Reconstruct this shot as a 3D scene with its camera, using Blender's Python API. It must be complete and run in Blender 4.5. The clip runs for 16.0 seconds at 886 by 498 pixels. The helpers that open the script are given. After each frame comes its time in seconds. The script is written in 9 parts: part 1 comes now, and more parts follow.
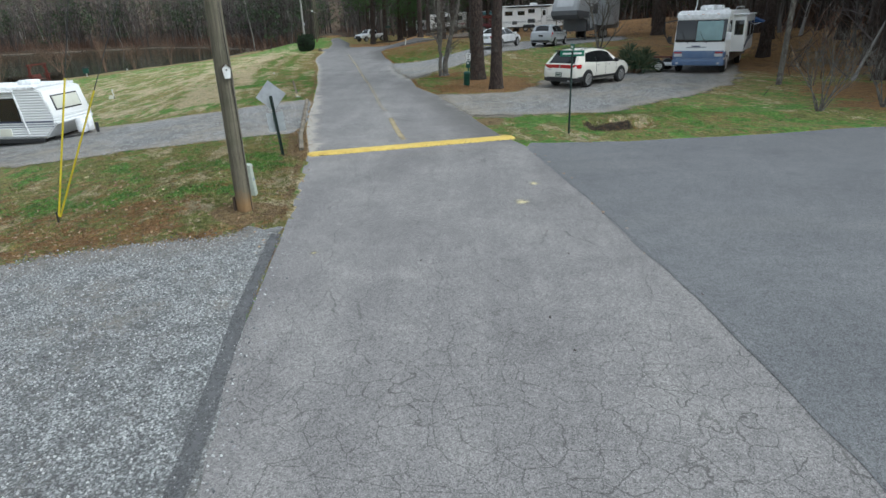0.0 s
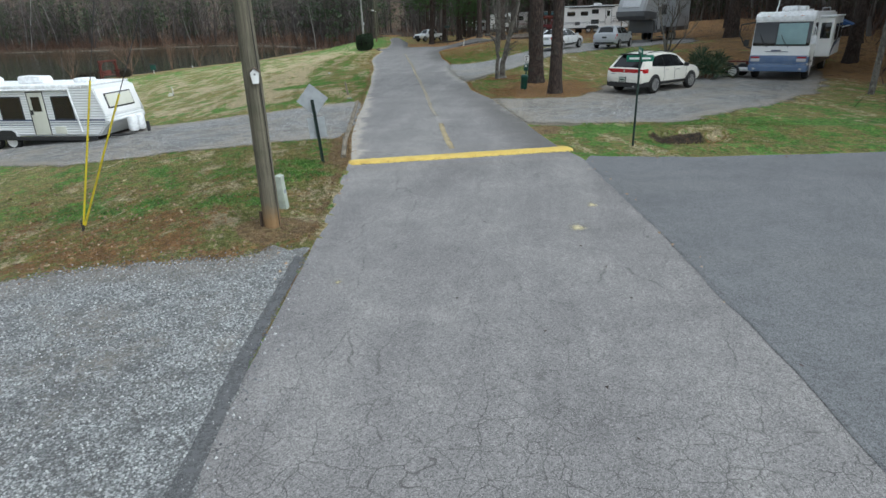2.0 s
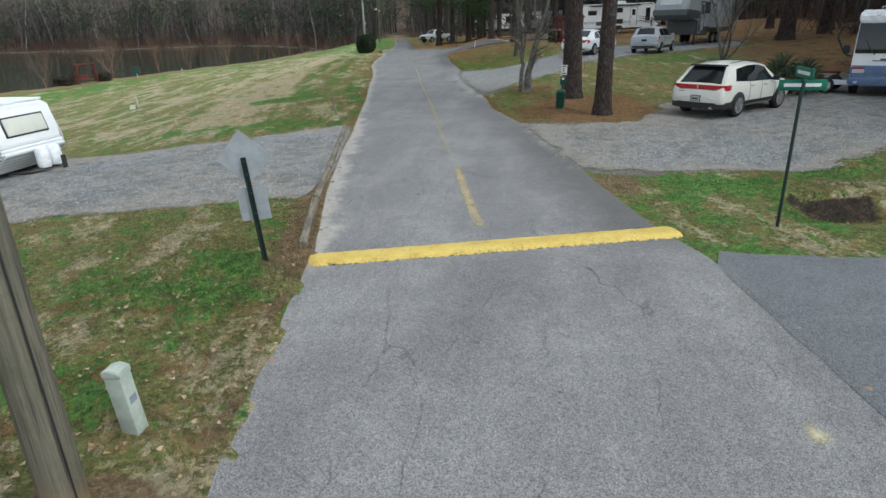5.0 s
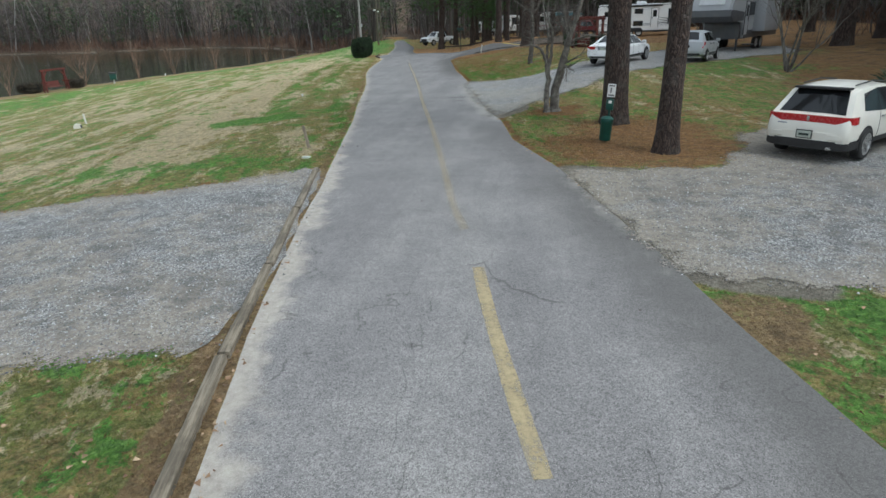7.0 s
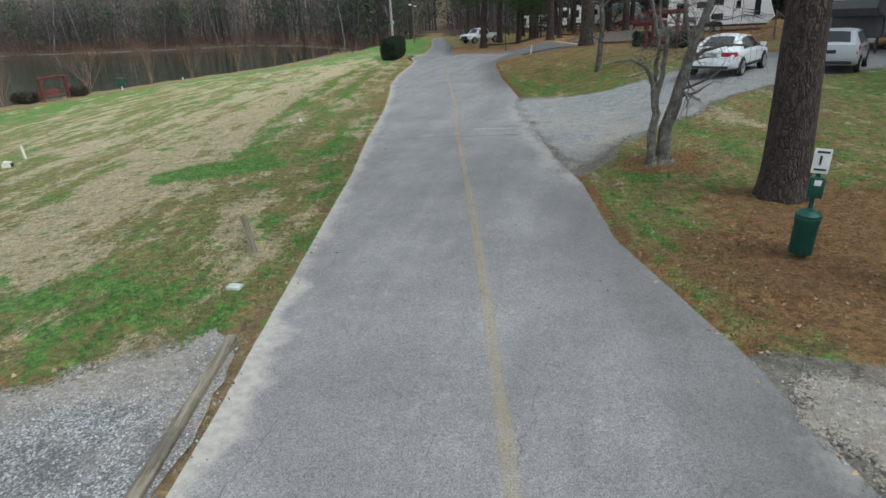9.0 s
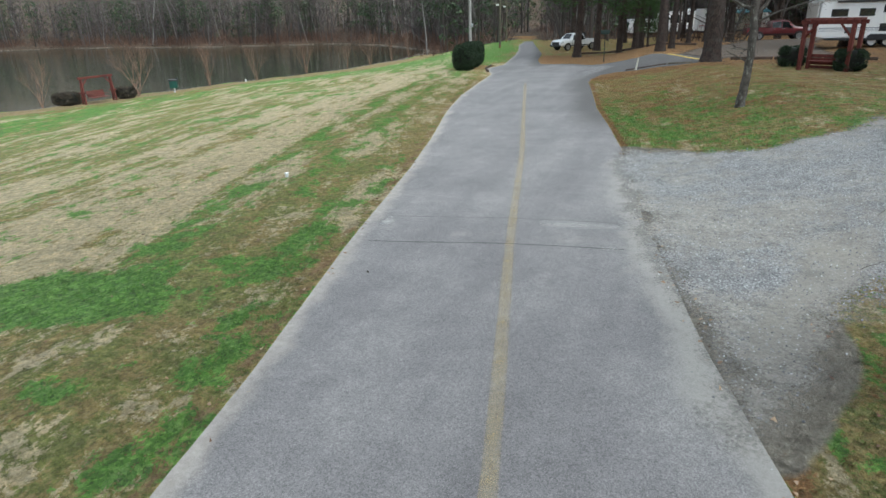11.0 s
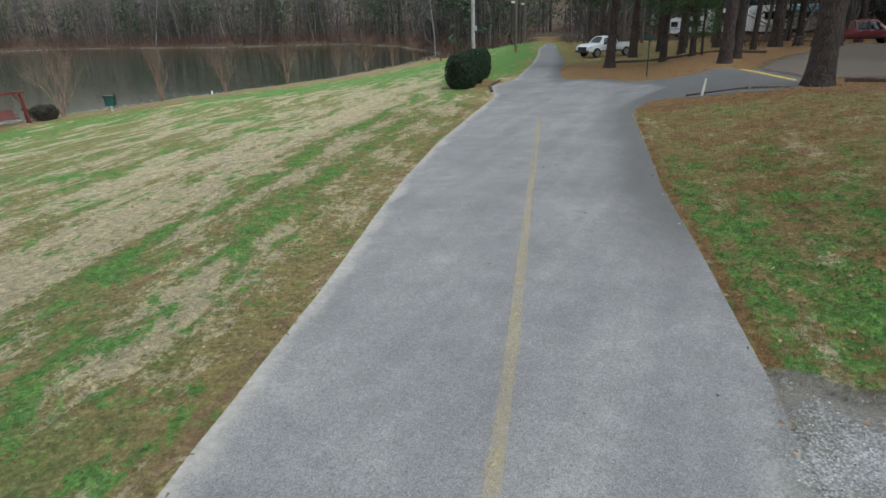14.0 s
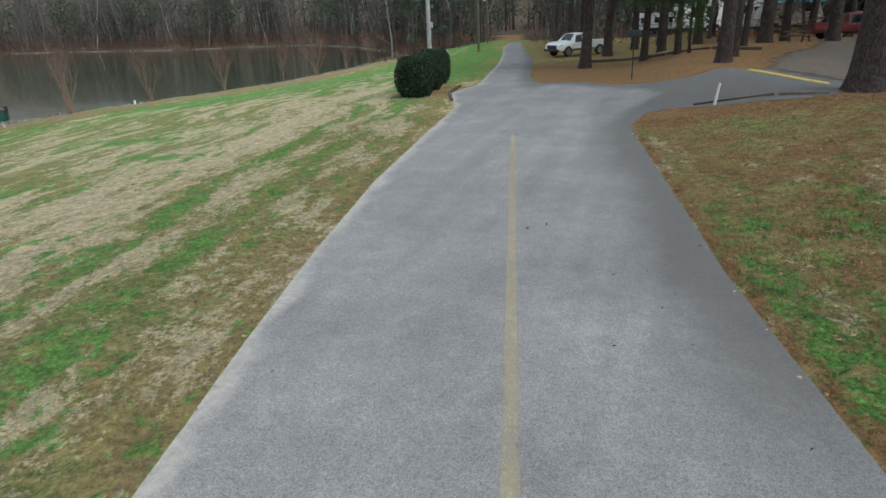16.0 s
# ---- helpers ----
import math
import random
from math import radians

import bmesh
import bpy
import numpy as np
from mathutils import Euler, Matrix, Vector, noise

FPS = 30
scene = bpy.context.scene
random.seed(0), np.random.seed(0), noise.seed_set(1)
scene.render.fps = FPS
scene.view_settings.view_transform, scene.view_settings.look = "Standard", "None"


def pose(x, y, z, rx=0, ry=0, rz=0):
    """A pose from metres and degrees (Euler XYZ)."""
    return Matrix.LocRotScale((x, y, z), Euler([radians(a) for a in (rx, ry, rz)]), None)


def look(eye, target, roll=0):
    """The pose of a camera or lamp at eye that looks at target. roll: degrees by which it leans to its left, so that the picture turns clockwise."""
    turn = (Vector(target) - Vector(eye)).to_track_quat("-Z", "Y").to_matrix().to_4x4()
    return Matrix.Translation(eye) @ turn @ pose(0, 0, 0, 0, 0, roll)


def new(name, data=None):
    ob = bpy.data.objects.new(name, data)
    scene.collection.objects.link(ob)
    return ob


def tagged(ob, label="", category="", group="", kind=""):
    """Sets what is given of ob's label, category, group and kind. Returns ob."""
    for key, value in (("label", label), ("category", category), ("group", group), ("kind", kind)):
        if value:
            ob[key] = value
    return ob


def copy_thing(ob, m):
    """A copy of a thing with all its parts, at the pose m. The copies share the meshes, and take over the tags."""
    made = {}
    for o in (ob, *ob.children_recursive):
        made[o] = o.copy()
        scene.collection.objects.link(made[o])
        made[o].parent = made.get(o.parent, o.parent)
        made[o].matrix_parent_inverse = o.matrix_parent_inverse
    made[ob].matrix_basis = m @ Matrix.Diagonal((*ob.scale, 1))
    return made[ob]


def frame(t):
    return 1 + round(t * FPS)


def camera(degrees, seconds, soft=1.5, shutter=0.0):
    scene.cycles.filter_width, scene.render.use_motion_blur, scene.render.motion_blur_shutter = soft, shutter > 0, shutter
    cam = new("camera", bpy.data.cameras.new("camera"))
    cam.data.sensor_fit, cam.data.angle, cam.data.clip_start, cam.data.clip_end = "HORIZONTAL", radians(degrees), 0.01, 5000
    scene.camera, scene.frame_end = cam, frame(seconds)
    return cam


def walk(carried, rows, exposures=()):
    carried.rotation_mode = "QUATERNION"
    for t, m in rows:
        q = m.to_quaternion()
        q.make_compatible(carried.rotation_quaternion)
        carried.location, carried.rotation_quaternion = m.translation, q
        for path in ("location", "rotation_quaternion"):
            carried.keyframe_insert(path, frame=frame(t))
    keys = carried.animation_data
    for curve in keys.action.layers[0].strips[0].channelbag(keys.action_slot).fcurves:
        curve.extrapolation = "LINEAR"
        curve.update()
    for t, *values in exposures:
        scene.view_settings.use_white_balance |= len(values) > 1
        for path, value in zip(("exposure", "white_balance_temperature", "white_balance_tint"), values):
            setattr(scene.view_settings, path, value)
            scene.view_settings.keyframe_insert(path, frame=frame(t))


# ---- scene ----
cam = camera(72.0, 16.0)
PATH = [
    (0, (1.151, 1.432, 3.45), (1.011, 3.294, 2.734), -2.4),
    (0.5, (1.187, 1.986, 3.467), (0.965, 3.841, 2.754), -2.3),
    (1, (1.223, 2.21, 3.464), (0.942, 4.058, 2.752), -2.1),
    (1.5, (1.244, 2.319, 3.451), (0.94, 4.164, 2.74), -2.1),
    (2, (1.218, 2.757, 3.449), (0.907, 4.601, 2.739), -2.1),
    (2.5, (1.125, 3.524, 3.457), (0.807, 5.366, 2.748), -2.1),
    (3, (0.961, 4.498, 3.455), (0.636, 6.339, 2.744), -2.1),
    (3.5, (0.744, 5.621, 3.445), (0.418, 7.462, 2.734), -2.1),
    (4, (0.49, 6.834, 3.425), (0.164, 8.675, 2.714), -2.1),
    (4.2, (0.383, 7.351, 3.425), (0.056, 9.191, 2.713), -2.1),
    (6.3, (-0.928, 13.263, 3.459), (-1.254, 15.105, 2.751), -2.0),
    (6.5, (-1.01, 13.895, 3.458), (-1.338, 15.737, 2.75), -2.1),
    (7, (-1.278, 15.55, 3.481), (-1.609, 17.391, 2.773), -2.0),
    (7.5, (-1.557, 17.451, 3.519), (-1.89, 19.29, 2.806), -2.1),
    (8, (-1.885, 19.484, 3.482), (-2.222, 21.323, 2.772), -1.9),
    (8.2, (-2.101, 20.417, 3.507), (-2.466, 22.249, 2.795), -2.1),
    (10.3, (-3.628, 29.816, 3.772), (-4.163, 31.603, 3.052), -2.0),
    (10.5, (-3.761, 30.758, 3.722), (-4.327, 32.539, 3.009), -1.8),
    (11, (-4.18, 33.077, 3.758), (-4.885, 34.808, 3.047), -1.7),
    (11.5, (-4.697, 35.329, 3.836), (-5.43, 37.048, 3.124), -1.7),
    (12, (-5.181, 37.505, 3.882), (-5.926, 39.219, 3.171), -1.7),
    (12.5, (-5.629, 39.504, 3.931), (-6.381, 41.215, 3.218), -1.8),
    (13, (-6.055, 41.387, 3.949), (-6.812, 43.095, 3.235), -1.9),
    (13.5, (-6.443, 43.077, 3.977), (-7.205, 44.782, 3.262), -1.9),
    (14, (-6.848, 44.811, 3.909), (-7.616, 46.513, 3.193), -1.9),
    (14.5, (-7.266, 46.441, 3.794), (-8.04, 48.141, 3.078), -1.9),
    (15, (-7.743, 47.981, 3.68), (-8.498, 49.689, 2.964), -2.0),
    (15.5, (-8.26, 49.337, 3.632), (-8.962, 51.066, 2.912), -2.3),
    (16, (-8.679, 50.612, 3.597), (-9.351, 52.353, 2.877), -2.4),
]
EXPOSURES = [(0, 0.55, 5900, 3), (2, 0.52, 5900, 3), (4, 0.47, 5900, 3), (7, 0.6, 5900, 3), (8.1, 0.55, 5900, 3), (10.3, 0.92, 5900, 3), (11.2, 0.9, 5900, 3), (12, 0.8, 5900, 3), (13, 0.7, 5900, 3), (16, 0.68, 5900, 3)]
walk(cam, [(t, look(eye, target, roll)) for t, eye, target, roll in PATH], EXPOSURES)

# ---- world and sun ----
world = bpy.data.worlds.new("overcast_sky")
scene.world = world
world.use_nodes = True
wn = world.node_tree
wn.nodes.clear()
sky = wn.nodes.new("ShaderNodeTexSky")
sky.sky_type = "NISHITA"
sky.sun_disc = False
sky.sun_elevation = radians(52)
sky.sun_rotation = radians(112)
sky.air_density, sky.dust_density, sky.ozone_density = 1.0, 3.0, 1.0
grey = wn.nodes.new("ShaderNodeHueSaturation")
grey.inputs["Saturation"].default_value = 0.22
back = wn.nodes.new("ShaderNodeBackground")
back.inputs["Strength"].default_value = 0.15
wout = wn.nodes.new("ShaderNodeOutputWorld")
wn.links.new(sky.outputs[0], grey.inputs["Color"])
wn.links.new(grey.outputs[0], back.inputs["Color"])
wn.links.new(back.outputs[0], wout.inputs["Surface"])

sun_data = bpy.data.lights.new("sun", "SUN")
sun_data.energy = 0.9
sun_data.angle = radians(35)
sun_data.color = (1.0, 0.98, 0.95)
sun = new("sun", sun_data)
sun.matrix_world = look((0, 0, 60), (math.sin(radians(112)) * -40, math.cos(radians(112)) * -40, 60 - 52), 0)


# ---- material helpers ----
class Nodes:
    """A small wrapper that builds node materials."""

    def __init__(self, name, rough=0.85, metal=0.0):
        self.mat = bpy.data.materials.new(name)
        self.mat.use_nodes = True
        self.t = self.mat.node_tree
        self.bsdf = self.t.nodes["Principled BSDF"]
        self.bsdf.inputs["Roughness"].default_value = rough
        self.bsdf.inputs["Metallic"].default_value = metal
        geo = self.t.nodes.new("ShaderNodeTexCoord")
        self.obj = geo.outputs["Object"]
        self.world = self.t.nodes.new("ShaderNodeNewGeometry").outputs["Position"]
        self.vec = self.obj

    def put(self, socket, value):
        if isinstance(value, (int, float)):
            socket.default_value = value
        elif isinstance(value, (tuple, list)):
            socket.default_value = (*value, 1.0) if len(value) == 3 and socket.type == "RGBA" else value
        else:
            self.t.links.new(value, socket)

    def scaled(self, x, y, z, vec=None):
        n = self.t.nodes.new("ShaderNodeMapping")
        n.inputs["Scale"].default_value = (x, y, z)
        self.put(n.inputs["Vector"], vec or self.vec)
        return n.outputs[0]

    def noise(self, scale, detail=4.0, rough=0.55, vec=None, distortion=0.0):
        n = self.t.nodes.new("ShaderNodeTexNoise")
        self.put(n.inputs["Vector"], vec or self.vec)
        n.inputs["Scale"].default_value = scale
        n.inputs["Detail"].default_value = detail
        n.inputs["Roughness"].default_value = rough
        n.inputs["Distortion"].default_value = distortion
        return n.outputs[0]

    def voronoi(self, scale, feature="F1", out="Distance", vec=None):
        n = self.t.nodes.new("ShaderNodeTexVoronoi")
        n.feature = feature
        self.put(n.inputs["Vector"], vec or self.vec)
        n.inputs["Scale"].default_value = scale
        return n.outputs[out]

    def wave(self, scale, distortion=2.0, vec=None, direction="X"):
        n = self.t.nodes.new("ShaderNodeTexWave")
        n.bands_direction = direction
        self.put(n.inputs["Vector"], vec or self.vec)
        n.inputs["Scale"].default_value = scale
        n.inputs["Distortion"].default_value = distortion
        return n.outputs[1]

    def step(self, value, low, high, to0=0.0, to1=1.0):
        n = self.t.nodes.new("ShaderNodeMapRange")
        n.interpolation_type = "SMOOTHSTEP"
        self.put(n.inputs[0], value)
        for k, v in zip((1, 2, 3, 4), (low, high, to0, to1)):
            n.inputs[k].default_value = v
        return n.outputs[0]

    def math(self, op, a, b=0.0):
        n = self.t.nodes.new("ShaderNodeMath")
        n.operation = op
        self.put(n.inputs[0], a)
        self.put(n.inputs[1], b)
        return n.outputs[0]

    def mul(self, *values):
        out = values[0]
        for v in values[1:]:
            out = self.math("MULTIPLY", out, v)
        return out

    def add(self, *values):
        out = values[0]
        for v in values[1:]:
            out = self.math("ADD", out, v)
        return out

    def mix(self, fac, a, b, blend="MIX"):
        n = self.t.nodes.new("ShaderNodeMix")
        n.data_type, n.blend_type = "RGBA", blend
        self.put(n.inputs[0], fac)
        self.put(n.inputs[6], a)
        self.put(n.inputs[7], b)
        return n.outputs[2]

    def attr(self, name):
        n = self.t.nodes.new("ShaderNodeAttribute")
        n.attribute_name = name
        return n.outputs["Fac"]

    def xyz(self, vec=None):
        n = self.t.nodes.new("ShaderNodeSeparateXYZ")
        self.put(n.inputs[0], vec or self.world)
        return n.outputs

    def random(self, island=False):
        if island:
            return self.t.nodes.new("ShaderNodeNewGeometry").outputs["Random Per Island"]
        return self.t.nodes.new("ShaderNodeObjectInfo").outputs["Random"]

    def ramp(self, fac, *stops):
        n = self.t.nodes.new("ShaderNodeValToRGB")
        self.put(n.inputs[0], fac)
        el = n.color_ramp.elements
        while len(el) < len(stops):
            el.new(0.5)
        for e, (p, c) in zip(el, stops):
            e.position, e.color = p, (*c, 1.0)
        return n.outputs[0]

    def bump(self, height, strength=0.4, distance=0.02):
        n = self.t.nodes.new("ShaderNodeBump")
        n.inputs["Strength"].default_value = strength
        n.inputs["Distance"].default_value = distance
        self.put(n.inputs["Height"], height)
        self.put(self.bsdf.inputs["Normal"], n.outputs[0])
        return self

    def done(self, colour, rough=None):
        self.put(self.bsdf.inputs["Base Color"], colour)
        if rough is not None:
            self.put(self.bsdf.inputs["Roughness"], rough)
        return self.mat


def simple(name, colour, rough=0.6, metal=0.0, vary=0.12, scale=6.0, grain=0.15, coat=0.0):
    """A painted or plain surface with soiling at two scales and a fine relief."""
    n = Nodes(name, rough, metal)
    dark = tuple(c * (1 - vary * 1.6) for c in colour)
    light = tuple(min(1.0, c * (1 + vary * 0.5)) for c in colour)
    c = n.mix(n.step(n.noise(scale, 5), 0.35, 0.65), dark, light)
    c = n.mix(n.mul(n.step(n.noise(scale * 14, 3), 0.45, 0.75), vary * 1.5), c, dark)
    if coat:
        n.bsdf.inputs["Coat Weight"].default_value = coat
        n.bsdf.inputs["Coat Roughness"].default_value = 0.08
    if grain:
        n.bump(n.noise(scale * 25, 3), grain, 0.004)
    return n.done(c, n.step(n.noise(scale * 3, 3), 0.2, 0.8, max(0.03, rough - 0.08), min(1.0, rough + 0.1)))


# ---- mesh helpers ----
def box(bm, x0, x1, y0, y1, z0, z1, bevel=0.0, m=None):
    vs = [bm.verts.new((x, y, z)) for x in (x0, x1) for y in (y0, y1) for z in (z0, z1)]
    fs = [bm.faces.new([vs[i] for i in q]) for q in ((0, 1, 3, 2), (4, 6, 7, 5), (0, 4, 5, 1), (2, 3, 7, 6), (0, 2, 6, 4), (1, 5, 7, 3))]
    if bevel:
        es = list({e for f in fs for e in f.edges})
        made = bmesh.ops.bevel(bm, geom=es, offset=bevel, segments=2, affect="EDGES", profile=0.6)
        vs = list({v for f in made["faces"] for v in f.verts} | {v for v in vs if v.is_valid})
    if m is not None:
        bmesh.ops.transform(bm, matrix=m, verts=vs)
    return vs


def tube(bm, points, radii, n=8, caps=True):
    """A tube along points; radii: one for each point."""
    rings = []
    pts = [Vector(p) for p in points]
    side = None
    for i, p in enumerate(pts):
        way = (pts[min(i + 1, len(pts) - 1)] - pts[max(i - 1, 0)]).normalized()
        if side is None or abs(side.dot(way)) > 0.98:
            side = way.orthogonal().normalized()
        side = (side - way * side.dot(way)).normalized()
        up = way.cross(side)
        rings.append([bm.verts.new(p + (side * math.cos(a) + up * math.sin(a)) * radii[i]) for a in (2 * math.pi * k / n for k in range(n))])
    for a, b in zip(rings, rings[1:]):
        for k in range(n):
            bm.faces.new((a[k], a[(k + 1) % n], b[(k + 1) % n], b[k]))
    if caps:
        bm.faces.new(rings[0][::-1])
        bm.faces.new(rings[-1])
    return rings


def prism(bm, outline, x0, x1, axis="x", bevel=0.0):
    """A closed outline in the plane across axis, drawn out from x0 to x1."""
    def at(u, v, w):
        return {"x": (w, u, v), "y": (u, w, v), "z": (u, v, w)}[axis]
    a = [bm.verts.new(at(u, v, x0)) for u, v in outline]
    b = [bm.verts.new(at(u, v, x1)) for u, v in outline]
    n = len(outline)
    faces = [bm.faces.new(a), bm.faces.new(b[::-1])]
    for k in range(n):
        faces.append(bm.faces.new((a[k], b[k], b[(k + 1) % n], a[(k + 1) % n])))
    if bevel:
        es = list({e for f in faces[:2] for e in f.edges})
        bmesh.ops.bevel(bm, geom=es, offset=bevel, segments=2, affect="EDGES")
    return faces


def finish(bm, name, material, smooth=None):
    bmesh.ops.recalc_face_normals(bm, faces=bm.faces)
    me = bpy.data.meshes.new(name)
    bm.to_mesh(me)
    bm.free()
    me.materials.append(material)
    if smooth:
        me.shade_smooth()
        me.set_sharp_from_angle(angle=radians(smooth))
    return me


def part(name, bm, material, parent=None, label="", smooth=35):
    ob = new(name, finish(bm, name, material, smooth))
    if parent is not None:
        ob.parent = parent
    if label:
        ob["label"] = label
    return ob


def thing(name, label, category, m=None, group="", kind=""):
    ob = new(name)
    ob.empty_display_size = 0.3
    if m is not None:
        ob.matrix_basis = m
    return tagged(ob, label, category, group, kind)


def raw(name, verts, faces, material, label="", category="", kind="", smooth=False, group=""):
    """A mesh object straight from arrays."""
    me = bpy.data.meshes.new(name)
    verts, faces = np.asarray(verts, np.float32), np.asarray(faces, np.int32)
    n = faces.shape[1]
    me.vertices.add(len(verts))
    me.vertices.foreach_set("co", verts.ravel())
    me.loops.add(faces.size)
    me.loops.foreach_set("vertex_index", faces.ravel())
    me.polygons.add(len(faces))
    me.polygons.foreach_set("loop_start", np.arange(0, faces.size, n, dtype=np.int32))
    me.update(calc_edges=True)
    me.materials.append(material)
    if smooth:
        me.shade_smooth()
    ob = new(name, me)
    return tagged(ob, label, category, group, kind)


def set_attr(ob, name, values):
    a = ob.data.attributes.new(name, "FLOAT", "POINT")
    a.data.foreach_set("value", np.asarray(values, np.float32))


# ---- plan of the place ----
LEFT_Y = (-40, 5.1, 8.1, 12.4, 16.7, 18, 21.8, 26.3, 28.3, 30.4, 33.9, 37.7, 42, 47.7, 52, 55.7, 58.8, 63, 65.8, 74.6, 76.2, 79, 82.6, 95, 103.4, 116, 123, 200)
LEFT_X = (5.3, -1.39, -1.84, -2.56, -3.47, -3.72, -4.84, -5.92, -6.32, -6.82, -7.64, -8.5, -9.65, -11.0, -12.15, -13.25, -14.1, -15.1, -15.6, -17.1, -17.8, -18.9, -18.6, -21, -22.9, -26.2, -27.4, -50)
RIGHT_Y = (-40, 5.3, 6.6, 9.1, 13.45, 18.2, 19.7, 22.5, 24.2, 30.3, 33.9, 37.4, 40, 44.6, 51.3, 55.75, 59.5, 64.5, 69.6, 73, 82.6, 86.9, 97.1, 120.8, 200)
RIGHT_X = (7.3, 4.15, 4.06, 3.74, 3.11, 2.29, 1.69, 0.94, 0.58, -1.03, -2.33, -2.95, -3.7, -4.75, -5.9, -6.9, -7.82, -8.75, -9.75, -11.5, -15.47, -16.8, -18.8, -25.4, -46)


def left_edge(y):
    return np.interp(y, LEFT_Y, LEFT_X)


def right_edge(y):
    return np.interp(y, RIGHT_Y, RIGHT_X)


def polygon_distance(x, y, poly):
    """Signed distance to a polygon: inside is negative."""
    p = np.asarray(poly, float)
    best = np.full(np.shape(x), 1e9)
    inside = np.zeros(np.shape(x), bool)
    for (ax, ay), (bx, by) in zip(p, np.roll(p, -1, 0)):
        ex, ey = bx - ax, by - ay
        k = np.clip(((x - ax) * ex + (y - ay) * ey) / (ex * ex + ey * ey + 1e-9), 0, 1)
        best = np.minimum(best, np.hypot(x - ax - k * ex, y - ay - k * ey))
        if ay != by:
            inside ^= ((ay > y) != (by > y)) & (x < (bx - ax) * (y - ay) / (by - ay) + ax)
    return np.where(inside, -best, best)


WATER_LEVEL = -2.35
LAKE = ((-80, -60), (-68, 20), (-60, 45), (-53.5, 62), (-52.2, 68), (-51.7, 75.5), (-50.5, 83), (-49.6, 87.6), (-48, 94), (-45.9, 103.6), (-46, 112), (-46.4, 122), (-48, 132), (-52, 147),
        (-74, 172), (-95, 186), (-112, 182), (-130, 176), (-165, 180), (-195, 178), (-230, 150), (-260, 50), (-240, -60))
BRANCH = ((-12, 66), (-9.75, 70), (-9.95, 71.23), (-9.6, 73.05), (-8.75, 73.28), (-7.3, 72.49), (-6.24, 72.28), (-5.23, 71.91), (-4.24, 72.04), (-2.9, 73.9), (-2.6, 75.5), (-4.6, 79.6), (-6.0, 78.77), (-6.66, 80.36), (-7.94, 78.99), (-9.35, 79.97), (-11.42, 82.04), (-13.2, 83.6), (-15.6, 83.2), (-17, 80), (-15, 72))
DRIVE_FRONT = ((0.5, 24.75), (0.85, 24.1), (1.3, 23.75), (2.4, 23.6), (5.8, 23.9), (9.4, 27.3), (12.3, 30.7), (14.0, 34.3), (16.6, 42), (13, 43), (10.3, 38), (7.4, 37.2), (4.4, 34.6), (3.6, 32), (2.8, 30.5), (0.4, 29.9), (-0.7, 30.1), (-0.1, 27), (0.1, 26))
DRIVE_BACK = ((-3.3, 38.4), (-2.63, 39.9), (-2.38, 40.9), (-1.5, 42.2), (1.1, 45), (5.6, 49.3), (9.5, 52.4), (13.2, 56), (14, 61), (9.5, 63), (4.5, 59), (2.2, 55.2), (0.8, 52.8), (-0.6, 51.3), (-2.1, 50.5), (-3.6, 50.7), (-5.7, 51.4), (-5.9, 49.5), (-4.8, 44.6))
PAD_NEAR = ((-1.15, 5), (-2.15, 9.6), (-2.5, 11.5), (-3.57, 10.97), (-5.57, 10.64), (-7.07, 10.0), (-14, 8.8), (-30, 6), (-30, -20), (2, -20))
PAD_BACK = ((-5.1, 21.35), (-6, 20.9), (-7.2, 20.5), (-10.1, 20.5), (-13.7, 19.8), (-17, 20.8), (-21, 22.5), (-22, 27), (-17.5, 27.6), (-13.5, 27), (-11.9, 27.8), (-8.7, 28.4), (-7.1, 30), (-6.6, 29), (-6.1, 27), (-5.3, 23.5))
ASPHALT = ((4.6, -30), (4.1, 5.3), (3.7, 9.13), (3.06, 13.45), (2.25, 18.2), (2.4, 18.6), (3.05, 18.45), (5.2, 18.42), (8.4, 18.8), (11, 19.1), (20, 20.2), (40, 22), (60, 20), (60, -30))


def lake_distance(x, y):
    return polygon_distance(x, y, LAKE)


def smooth01(v):
    v = np.clip(v, 0, 1)
    return v * v * (3 - 2 * v)


